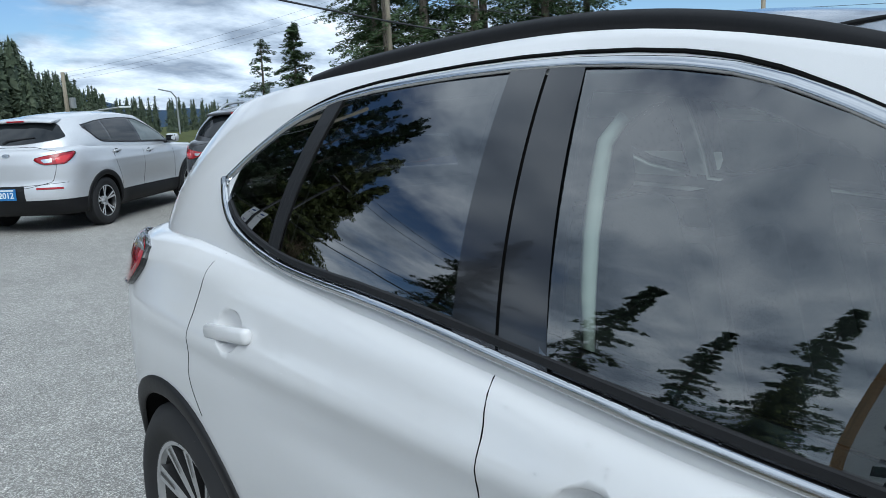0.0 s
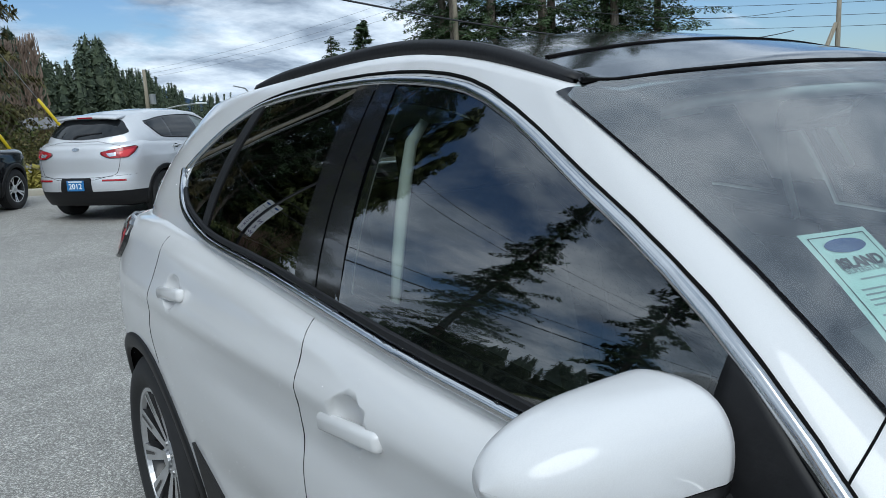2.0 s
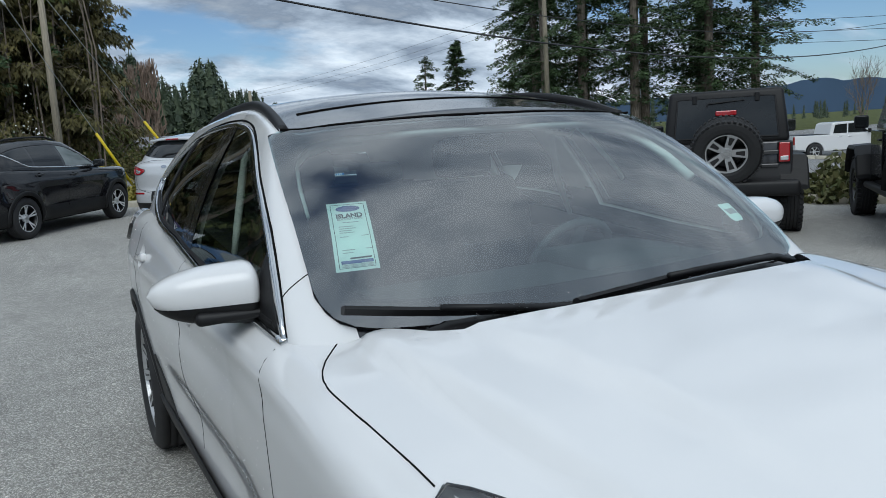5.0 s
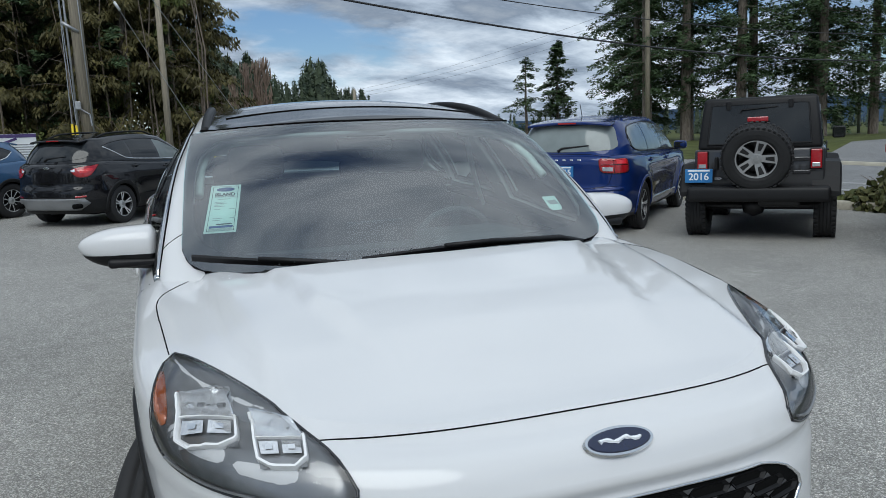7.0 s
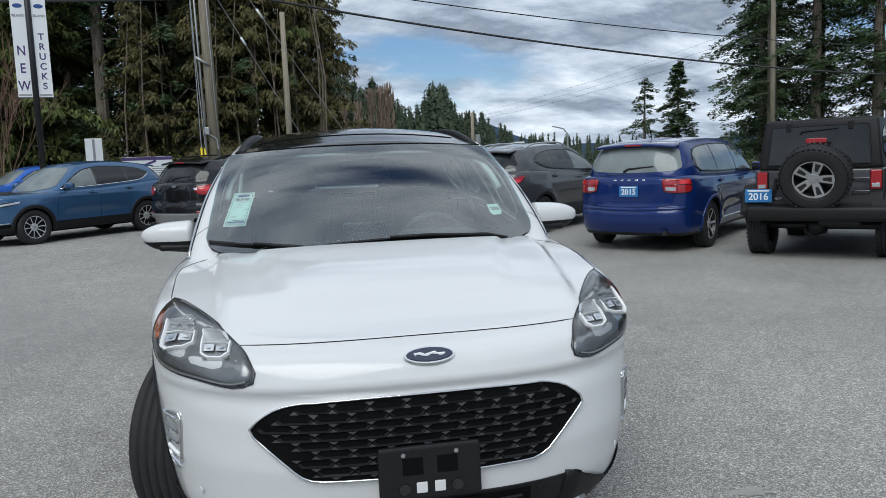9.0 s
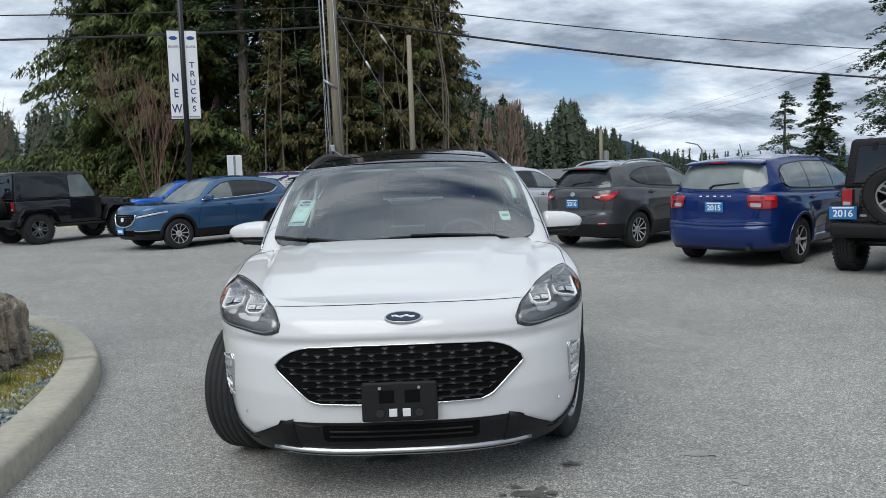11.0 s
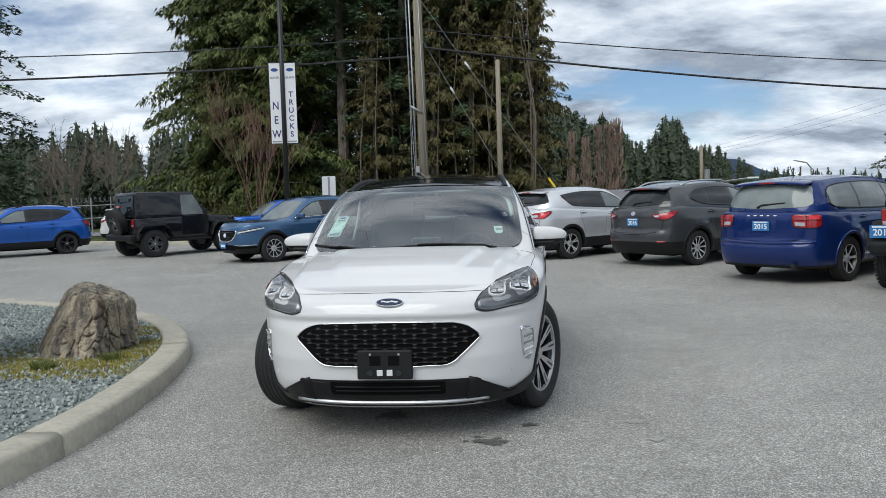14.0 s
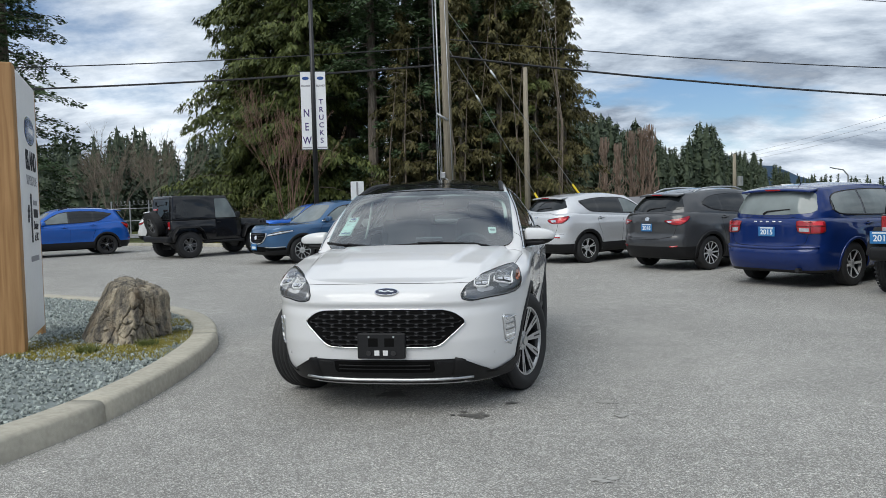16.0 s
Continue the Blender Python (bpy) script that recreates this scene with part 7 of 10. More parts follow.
# dark grey crossover
grey_P = hull_params(4.555, 1.84, (-1.37, 1.33), [(-0.85, 1.06), (0.3, 1.11), (1.1, 1.17), (1.6, 1.20), (2.25, 1.16)],
                     [(-0.5, 1.46), (-0.2, 1.565), (0.2, 1.615), (0.7, 1.62), (1.2, 1.595), (1.6, 1.545), (1.95, 1.48), (2.25, 1.40)],
                     [(0.2, 0.16), (0.42, 0.03), (0.52, 0.0), (0.66, 0.01), (0.74, 0.06), (1.0, 0.06), (1.2, 0.13), (1.3, 0.18)], -1.20, -0.40, (2.12, 1.45), (1.78, 1.2),
                     ([(-0.78, 1.10), (0.2, 1.145), (0.95, 1.19), (1.25, 1.235), (1.46, 1.33)], [(-0.78, 1.105), (-0.45, 1.34), (-0.15, 1.485), (0.1, 1.53), (0.5, 1.54), (0.95, 1.515), (1.25, 1.47), (1.46, 1.37)]), 0.99, 0.585)
suv("grey_crossover", "dark grey crossover with silver roof rails, rear to the lot", GREY_PAINT, grey_P, 49.4,
    {"r": 0.35, "mesh": SPOKE_TEN, "reflectors": ((0.48, 0.70, 0.18),), "badge": (0.058, 0.045), "badge_z": 1.05}, ("RR", 4.05, 9.04), "2016", (0, 0.88), rails=SATIN, clad=0.50, rear=(1.19, 1.50, 0.69, 0.50, 0.05),
    tails=[{"pts": [(0.42, 1.045), (0.62, 1.085), (0.95, 1.12), (1.25, 1.14), (1.10, 1.03), (0.92, 0.945), (0.74, 0.935), (0.58, 0.96)], "clear": [(0.52, 1.035), (0.64, 1.05), (0.64, 0.99), (0.56, 0.98)], "bright": [(0.75, 1.06), (0.98, 1.08), (1.05, 1.04), (0.9, 0.98), (0.76, 0.98)]}], group="cars on the lot")


def wagon_letters(car, skin, shell, top, P, r):
    """Bright bars in place of the maker's letters, aerial, exhaust, bright side strip."""
    for k in range(5):
        q, n_ = shell.onto((-0.22 + 0.11 * k, r, 1.06), (0, -1, 0), 0.004)
        part("badge_bar", box(0.045, 0.02, 0.006, (0, 0, 0), 0.002), CHROME, car, "", False, Matrix.Translation(q) @ n_.to_track_quat("Z", "Y").to_matrix().to_4x4())
    part("aerial", tube([(0.05, 1.3, 1.64), (0.05, 1.42, 1.84)], 0.006, 6), BLACK_PLASTIC, car)
    part("exhaust_tip", tube([(-0.55, r - 0.25, 0.30), (-0.55, r - 0.02, 0.30)], 0.035, 12), BLACK_STEEL, car)
    part("bumper_step", skin.strip([(-0.80, r, 0.655), (0, r, 0.625), (0.80, r, 0.655)], (0, -1, 0), 0.05, 0.028, 0.05, False, 1), BLUE_PAINT, car, "painted bumper ledge", True)
    for s in (-1, 1):
        part("sill_strip", skin.strip([(s, -1.05, 0.40), (s, 0.95, 0.40)], (-s, 0, 0), 0.025, 0.010, 0.08, False, 0), CHROME, car, "bright sill strip", True)


wag_P = hull_params(4.89, 1.878, (-1.50, 1.39), [(-1.0, 1.05), (0.3, 1.08), (1.2, 1.10), (1.8, 1.12), (2.4, 1.12)],
                    [(-0.7, 1.48), (-0.35, 1.575), (0.1, 1.62), (0.7, 1.63), (1.3, 1.615), (1.8, 1.58), (2.1, 1.54), (2.4, 1.49)],
                    [(0.2, 0.14), (0.38, 0.03), (0.46, 0.0), (0.60, 0.0), (0.68, 0.075), (1.0, 0.085), (1.2, 0.12), (1.3, 0.15)], -1.38, -0.58, (2.30, 1.75), (2.06, 1.60),
                    ([(-0.95, 1.09), (0.2, 1.115), (1.0, 1.13), (1.70, 1.16), (1.86, 1.24)], [(-0.95, 1.095), (-0.62, 1.34), (-0.30, 1.495), (0.1, 1.545), (0.7, 1.555), (1.3, 1.535), (1.66, 1.50), (1.80, 1.44), (1.86, 1.33)]),
                    1.02, 0.63, 0.355, 3.4, 3.6, 0.034, (0.02, 0.98))
suv("blue_wagon", "deep blue crossover wagon with large red tail lamps", BLUE_PAINT, wag_P, 47,
    {"r": 0.355, "mesh": SPOKE_STAR, "rear_glass": GLASS_PALE, "badge": (0.001, 0.001)}, ("RR", 5.70, 6.08), "2015", (0, 0.90), clad=0, glass=GLASS_PALE, rear=(1.165, 1.53, 0.72, 0.60, 0.025),
    tails=[{"pts": [(0.50, 1.14), (0.70, 1.145), (0.88, 1.15), (1.12, 1.13), (1.12, 1.0), (1.10, 0.89), (0.88, 0.88), (0.70, 0.88), (0.53, 0.89), (0.51, 1.0)], "lines": [((0.77, 1.13), (0.78, 0.88)), ((0.53, 0.995), (1.10, 0.995))], "bright": [(0.82, 1.11), (1.04, 1.10), (1.03, 1.02), (0.82, 1.02)], "clear": [(0.56, 0.965), (0.74, 0.965), (0.74, 0.91), (0.57, 0.91)]}],
    rear_extra=wagon_letters, group="cars on the lot")


def skid_plate(car, skin, shell, top, P, r):
    part("skid_plate", skin.patch([(-0.70, r, 0.53), (0.70, r, 0.53), (0.76, r, 0.44), (0.60, r, 0.33), (-0.60, r, 0.33), (-0.76, r, 0.44)], (0, -1, 0), 0.022, 0.05, 4, 0, 0.02), SKID_GREY, car, "dull silver skid plate", True)
    for x in (-0.62, 0.62):
        part("exhaust_tip", tube([(x, r - 0.15, 0.40), (x, r + 0.035, 0.40)], 0.045, 14), DARK_VOID, car)
    part("gate_handle", box(0.22, 0.02, 0.03, (0, r - 0.02, 0.80), 0.008), DARK_VOID, car)


SKID_GREY = plain("skid_grey", (0.23, 0.235, 0.24), 0.45, 0.3, 0, 0.1)
compact_tail = [(0.2, 0.15), (0.40, 0.03), (0.52, 0.0), (0.66, 0.01), (0.76, 0.06), (1.0, 0.07), (1.2, 0.13), (1.3, 0.17)]
compact_P = hull_params(4.52, 1.84, (-1.36, 1.33), [(-0.85, 1.06), (0.3, 1.10), (1.1, 1.15), (1.6, 1.18), (2.25, 1.15)],
                        [(-0.5, 1.47), (-0.2, 1.57), (0.2, 1.615), (0.7, 1.62), (1.2, 1.60), (1.6, 1.56), (1.95, 1.50), (2.25, 1.43)],
                        compact_tail, -1.20, -0.40, (2.11, 1.50), (1.82, 1.28),
                        ([(-0.78, 1.10), (0.2, 1.135), (0.95, 1.175), (1.12, 1.20), (1.55, 1.415)], [(-0.78, 1.105), (-0.45, 1.34), (-0.15, 1.485), (0.1, 1.53), (0.5, 1.54), (0.95, 1.525), (1.3, 1.49), (1.55, 1.43)]), 1.0, 0.585)
compact_lamps = [{"pts": [(0.50, 1.06), (0.66, 1.125), (0.95, 1.15), (1.30, 1.16), (1.14, 1.06), (0.98, 0.93), (0.78, 0.90), (0.62, 0.92)], "clear": [(0.52, 1.055), (0.62, 1.09), (0.62, 1.02), (0.58, 1.0)], "bright": [(0.70, 1.08), (0.98, 1.10), (1.08, 1.07), (0.9, 1.0), (0.72, 0.99)]}]
suv("black_suv", "shiny black compact SUV with silver rear skid plate", BLACK_PAINT, compact_P, 36,
    {"r": 0.35, "mesh": SPOKE_FIVE, "reflectors": ((0.56, 0.72, 0.24),), "chrome_belt": True, "badge": (0.06, 0.024), "badge_z": 1.07}, ("RR", -1.67, 11.88), rails=BLACK_PLASTIC, clad=0.50, rear=(1.175, 1.52, 0.70, 0.53, 0.05),
    tails=compact_lamps, rear_extra=skid_plate, group="cars on the lot")
suv("blue_suv", "bright blue compact SUV with black wheels", BRIGHT_BLUE, compact_P, 224,
    {"r": 0.35, "mesh": SPOKE_BLACK, "badge": (0.06, 0.024), "reflectors": ((0.56, 0.72, 0.24),)}, ("RL", -14.77, 17.63), rails=BLACK_PLASTIC, clad=0.48, rear=(1.175, 1.52, 0.70, 0.53, 0.05),
    tails=compact_lamps, group="cars on the lot")


def crossover_face(car, skin, P, f):
    """Wide dark grille with a bright wing, slim lamps, lower grille and plate."""
    F = (0, 1, 0)
    g = [(-0.46, f, 0.83), (0.46, f, 0.83), (0.47, f, 0.73), (0.30, f, 0.55), (-0.30, f, 0.55), (-0.47, f, 0.73)]
    gr = part("grille", skin.patch(g, F, 0.006, 0.05, 4, 0), DARK_VOID, car, "black grille with chrome wing")
    part("grille_wing", skin.strip([g[0], g[5], g[4], g[3], g[2], g[1]], F, 0.030, 0.024, 0.04, False, 1), CHROME, gr, "", True)
    for k in range(6):
        z = 0.58 + 0.042 * k
        w = 0.30 + 0.14 * min(1, k / 4)
        part("grille_slat", skin.strip([(-w, f, z), (w, f, z)], F, 0.012, 0.012, 0.08, False, 0), BLACK_GLOSS, gr)
    q, n_ = skin.onto((0, f, 0.71), F, 0.02)
    part("badge", disc(0.07, 0.055, 0.008, 24), CHROME, car, "plain bright badge", m=Matrix.Translation(q) @ n_.to_track_quat("Z", "Y").to_matrix().to_4x4())
    for s in (-1, 1):
        d = (-s * 0.6, 1, 0)
        o = [skin.onto(p, d, 0)[0] for p in [(s * 0.48, f + 0.1, 0.80), (s * 0.70, f + 0.25, 0.87), (s * 0.90, f + 0.7, 0.91), (s * 0.88, f + 0.55, 0.84), (s * 0.70, f + 0.25, 0.775), (s * 0.50, f + 0.1, 0.745)]]
        lamp = part("head_lamp", skin.patch(o, d, 0.008, 0.04, 4, 1, 0.008), BLACK_GLOSS, car, "slim head lamp", True)
        part("lamp_band", skin.strip([o[0].lerp(o[5], 0.6), o[1].lerp(o[4], 0.6), o[2].lerp(o[3], 0.5)], d, 0.040, 0.014, 0.03), CLEAR_LAMP, lamp)
        part("bumper_strip", skin.strip([(s * 0.45, f, 0.47), (s * 0.65, f, 0.45), (s * 0.84, f + 0.4, 0.47)], d, 0.02, 0.012, 0.05), SATIN, car)
        part("bumper_scoop", skin.strip([(s * 0.50, f, 0.415), (s * 0.68, f, 0.40), (s * 0.85, f + 0.4, 0.42)], d, 0.07, 0.006, 0.05), DARK_VOID, car)
    part("lower_grille", skin.patch([(-0.50, f, 0.47), (0.50, f, 0.47), (0.40, f, 0.34), (-0.40, f, 0.34)], F, 0.006, 0.05, 3, 0), DARK_VOID, car)
    q, n_ = skin.onto((-0.1, f, 0.46), F, 0.03)
    p = part("front_plate", box(0.30, 0.012, 0.155, (0, 0, 0), 0.004), PLATE_BLUE, car, "blue dealer plate", m=Matrix.Translation(q))
    part("plate_bar", box(0.22, 0.004, 0.06, (0, -0.008, -0.01), 0.0), PLATE_PALE, p)


steel_P = hull_params(4.55, 1.84, (-1.37, 1.33), [(-0.80, 1.06), (0.3, 1.09), (1.1, 1.14), (1.6, 1.17), (2.25, 1.14)],
                      [(-0.45, 1.46), (-0.15, 1.56), (0.2, 1.605), (0.7, 1.61), (1.2, 1.58), (1.6, 1.525), (1.95, 1.45), (2.25, 1.38)],
                      compact_tail, -1.08, -0.30, (2.11, 1.50), (1.78, 1.22),
                      ([(-0.72, 1.095), (0.2, 1.125), (0.95, 1.165), (1.30, 1.20), (1.52, 1.34)], [(-0.72, 1.10), (-0.38, 1.34), (-0.10, 1.475), (0.15, 1.52), (0.5, 1.525), (0.95, 1.505), (1.3, 1.45), (1.52, 1.36)]), 1.0, 0.585, nose_round=3.1, wr=0.355)
suv("steel_blue_crossover", "steel blue crossover with chrome trimmed grille facing the lot", STEEL_BLUE, steel_P, 222,
    {"r": 0.355, "mesh": SPOKE_THIN, "chrome_belt": True, "handle": STEEL_BLUE}, ("FL", -5.70, 12.27), front=crossover_face, clad=0.44, rear=(1.16, 1.49, 0.69, 0.50, 0.05), group="cars on the lot",
    tails=[{"pts": [(0.45, 1.03), (0.95, 1.08), (1.2, 1.10), (0.92, 0.97)]}])


# ---- boxy off-roaders ----
STEEL_RIM = plain("grey_rim", (0.14, 0.14, 0.145), 0.35, 0.5, 0.3, 0.1)
LUG = wheel_meshes(0.405, 0.243, 0.26, 5, "block", RIM_MACHINED, RIM_DARK)
LUG_STEEL = wheel_meshes(0.405, 0.225, 0.26, 5, "block", STEEL_RIM, RIM_DARK)
LUG_DARK = wheel_meshes(0.405, 0.225, 0.26, 5, "block", RIM_DARK, BLACK_GLOSS)


def slab(pts, depth, axis, bevel=0.012):
    """A panel: an outline pushed out to a thickness, edges rounded."""
    bm = bmesh.new()
    k = "xyz".index(axis)
    A = [bm.verts.new(p) for p in pts]
    d = [0, 0, 0]; d[k] = depth
    B = [bm.verts.new(Vector(p) + Vector(d)) for p in pts]
    n = len(A)
    for i in range(n):
        bm.faces.new((A[i], A[(i + 1) % n], B[(i + 1) % n], B[i]))
    bm.faces.new(A[::-1]); bm.faces.new(B)
    bmesh.ops.recalc_face_normals(bm, faces=bm.faces[:])
    bmesh.ops.bevel(bm, geom=bm.edges[:], offset=bevel, segments=2, profile=0.5, affect="EDGES")
    return bm


def offroader(name, label, paint, h, ref, wheels, year="", wheelbase=2.42, group="cars on the lot", crown=1.80):
    rot = Matrix.Rotation(radians(180 - h), 4, "Z")
    which, wx, wy = ref
    ay = wheelbase / 2
    off = rot @ Vector(({"L": 0.77, "R": -0.77}[which[1]], -ay if which[0] == "F" else ay, 0))
    car = thing(name, label, "car", group, m=Matrix.Translation((wx - off.x, wy - off.y, 0)) @ rot)
    R = ay + 0.52   # rear panel
    C = -ay + 0.55  # cowl
    N = -ay - 0.42  # grille
    tub = slab([(-0.76, C, 0.50), (-0.76, R, 0.50), (-0.76, R, 1.16), (-0.76, C, 1.18)], 1.52, "x", 0.03)
    part("body", tub, paint, car, "", True)
    part("bonnet", slab([(-0.60, N, 0.72), (-0.60, C + 0.02, 0.62), (-0.60, C + 0.02, 1.185), (-0.60, C - 0.5, 1.17), (-0.60, N, 1.10)], 1.20, "x", 0.05), paint, car, "", True)
    part("grille_panel", box(1.22, 0.06, 0.52, (0, N - 0.02, 0.86), 0.03, 3), paint, car, "", True)
    for k in range(7):
        part("grille_slot", box(0.055, 0.02, 0.30, (-0.27 + 0.09 * k, N - 0.055, 0.88), 0.015, 2), DARK_VOID, car)
    for s in (-1, 1):
        part("head_lamp", lathe([(0.095, 0), (0.09, -0.03), (0.03, -0.045), (0.001, -0.046)], "z", 24), CLEAR_LAMP, car, "round head lamp", True, pose(s * 0.46, N - 0.05, 0.92, -90, 0, 0))
    # hard top: shell with a glazed back, sides and front screen
    htop = [(-0.73, C + 0.02, 1.17), (-0.73, R - 0.01, 1.15), (-0.66, R - 0.10, crown), (-0.63, C + 0.46, crown)]
    bm = bmesh.new()
    Vs = [bm.verts.new(p) for p in htop] + [bm.verts.new((-x, y, z)) for x, y, z in htop]
    for q in ((0, 1, 2, 3), (7, 6, 5, 4), (1, 5, 6, 2), (0, 3, 7, 4), (3, 2, 6, 7), (0, 4, 5, 1)):
        bm.faces.new([Vs[i] for i in q])
    bmesh.ops.recalc_face_normals(bm, faces=bm.faces[:])
    bmesh.ops.bevel(bm, geom=bm.edges[:], offset=0.05, segments=4, profile=0.5, affect="EDGES")
    hs = Skin(bm)
    top = part("hard_top", bm, paint if paint is BLACK_PAINT else BLACK_PLASTIC, car, "black hard top", True)
    bw = [(-0.60, R, 1.22), (0.60, R, 1.22), (0.56, R, crown - 0.09), (-0.56, R, crown - 0.09)]
    rw = part("rear_window", hs.patch(bw, (0, -1, 0), 0.012, 0.06, 3, 0, 0.01), GLASS_FAR, car, "dark rear window")
    part("window_seal", hs.strip(bw, (0, -1, 0), 0.022, 0.018, 0.06, True, 0), BLACK_PLASTIC, rw)
    for x in (-0.36, 0.36):
        q, n_ = hs.onto((x, R, 1.70), (0, -1, 0), 0.02)
        part("window_hinge", box(0.055, 0.03, 0.11, (0, 0, 0), 0.01), BLACK_PLASTIC, rw, "", False, Matrix.Translation(q))
    q, n_ = hs.onto((0.2, R, 1.64), (0, -1, 0), 0.03)
    q2, n_ = hs.onto((-0.22, R, 1.665), (0, -1, 0), 0.03)
    part("rear_wiper", tube([q + Vector((0.02, 0, -0.03)), q, q2], [0.014, 0.012, 0.006], 6), BLACK_PLASTIC, rw)
    for s in (-1, 1):
        D = (-s, 0, 0)
        door_end = C + (0.95 if wheelbase < 2.6 else 0.85)
        part("side_window", hs.patch([(s, door_end + 0.10, 1.25), (s, R - 0.16, 1.25), (s, R - 0.22, crown - 0.12), (s, door_end + 0.08, crown - 0.12)], D, 0.010, 0.06, 3, 1, 0.01), GLASS_FAR, car, "dark side window")
        part("door_window", hs.patch([(s, C + 0.14, 1.22), (s, door_end - 0.05, 1.22), (s, door_end - 0.06, crown - 0.10), (s, C + 0.47, crown - 0.10)], D, 0.010, 0.06, 3, 0, 0.01), GLASS_PALE, car, "door window")
        part("door_panel", box(0.02, door_end - C - 0.05, 0.58, (s * 0.765, (C + door_end) / 2, 0.90), 0.008), paint, car)
        part("door_handle", box(0.03, 0.14, 0.03, (s * 0.785, door_end - 0.13, 1.08), 0.01), BLACK_PLASTIC, car)
        part("body_step", box(0.13, wheelbase - 1.0, 0.08, (s * 0.78, 0, 0.47), 0.03, 2), BLACK_PLASTIC, car)
        mr = part("door_mirror", box(0.17, 0.09, 0.17, (0, 0, 0), 0.03, 3), BLACK_PLASTIC, car, "", True, pose(s * 0.92, C + 0.22, 1.31))
        part("mirror_glass", box(0.14, 0.006, 0.14, (0, 0.045, 0), 0.02), GLASS_FAR, mr)
        # flares over each wheel
        for y, tag in ((-ay, "front"), (ay, "rear")):
            fb = bmesh.new()
            prev = None
            for a, (dy, z) in enumerate(((-0.56, 0.62), (-0.50, 0.80), (-0.36, 0.97), (0.30, 0.98), (0.46, 0.86), (0.56, 0.60))):
                sy = 1 if tag == "front" else -1
                ring = [fb.verts.new((s * x, y - sy * -dy, z + dz)) for x, dz in ((0.62, 0.02), (0.92, 0.0), (0.94, -0.04), (0.90, -0.06), (0.62, -0.03))]
                if prev:
                    for k in range(5):
                        fb.faces.new((prev[k], prev[(k + 1) % 5], ring[(k + 1) % 5], ring[k]))
                else:
                    fb.faces.new(ring)
                prev = ring
            fb.faces.new(prev[::-1])
            bmesh.ops.recalc_face_normals(fb, faces=fb.faces[:])
            part("fender_flare", fb, BLACK_PLASTIC if paint is not GRANITE_PAINT else BLACK_PLASTIC, car, "black plastic flare")
            part("wheel_well", box(0.26, 0.98, 0.50, (s * 0.60, y, 0.70), 0.05), DARK_VOID, car)
        # tail lamps
        tl = part("tail_lamp", box(0.125, 0.05, 0.235, (s * 0.66, R + 0.02, 1.02), 0.012), RED_LAMP, car, "square red tail lamp")
        part("lamp_guard", box(0.145, 0.03, 0.255, (s * 0.66, R + 0.008, 1.02), 0.012), BLACK_PLASTIC, tl)
        part("reversing_light", box(0.09, 0.012, 0.05, (s * 0.66, R + 0.047, 0.95), 0.004), CLEAR_LAMP, tl)
    # rear bumper, hinges, tow hook
    part("rear_bumper", box(1.66, 0.22, 0.19, (0, R + 0.10, 0.60), 0.05, 3), BLACK_PLASTIC, car, "black rear bumper", True)
    part("front_bumper", box(1.50, 0.20, 0.18, (0, N - 0.18, 0.60), 0.05, 3), BLACK_PLASTIC, car, "", True)
    for z in (0.86, 1.02):
        part("gate_hinge", box(0.20, 0.03, 0.05, (-0.50, R + 0.01, z), 0.01), paint, car)
    part("gate_handle", box(0.045, 0.05, 0.17, (0.49, R + 0.02, 0.98), 0.015), BLACK_PLASTIC, car)
    part("number_bracket", box(0.32, 0.03, 0.18, (0.70, R + 0.05, 0.83), 0.012), BLACK_PLASTIC, car)
    if year:
        year_plate(car, year, Matrix.Translation((0.70, R + 0.07, 0.83)) @ Matrix.Rotation(radians(180), 4, "Z") @ Matrix.Rotation(radians(90), 4, "X"), 0.34, 0.175)
    part("badge", disc(0.05, 0.02, 0.004, 20), CHROME, car, "", m=Matrix.Translation((0.47, R + 0.012, 0.79)) @ Matrix.Rotation(radians(180), 4, "Z") @ Matrix.Rotation(radians(90), 4, "X"))
    part("axle", tube([(-0.75, ay, 0.40), (0.75, ay, 0.40)], 0.055, 10), BLACK_STEEL, car)
    part("differential", lathe([(0.001, -0.15), (0.10, -0.12), (0.15, 0), (0.10, 0.12), (0.001, 0.15)], "x", 16), BLACK_STEEL, car, "", True, pose(0.08, ay + 0.02, 0.40))
    part("exhaust_box", box(0.50, 0.18, 0.16, (-0.25, R - 0.12, 0.50), 0.06, 3), BLACK_STEEL, car, "", True)
    part("frame_rails", box(0.9, R - N - 0.3, 0.10, (0, 0, 0.50), 0.03), DARK_VOID, car)
    # wheels and the spare on the gate
    for s in (-1, 1):
        turn = 0 if s > 0 else 180
        for y in (-ay, ay):
            add_wheel(car, wheels, pose(s * 0.77, y, 0.405, 17 + 20 * s, 0, turn))
    sp = add_wheel(car, wheels, pose(0.0, R + 0.20, 1.065, 0, 18, 90))
    sp.name = "spare_wheel"
    part("spare_bracket", box(0.20, 0.12, 0.20, (0, R + 0.05, 1.05), 0.03), BLACK_PLASTIC, car)
    part("brake_light", box(0.24, 0.05, 0.06, (0, R + 0.12, 1.52), 0.01), RED_LAMP, car, "high red brake light")
    part("light_stalk", tube([(0, R + 0.05, 1.1), (0, R + 0.09, 1.5)], 0.02, 6), BLACK_PLASTIC, car)
    return car


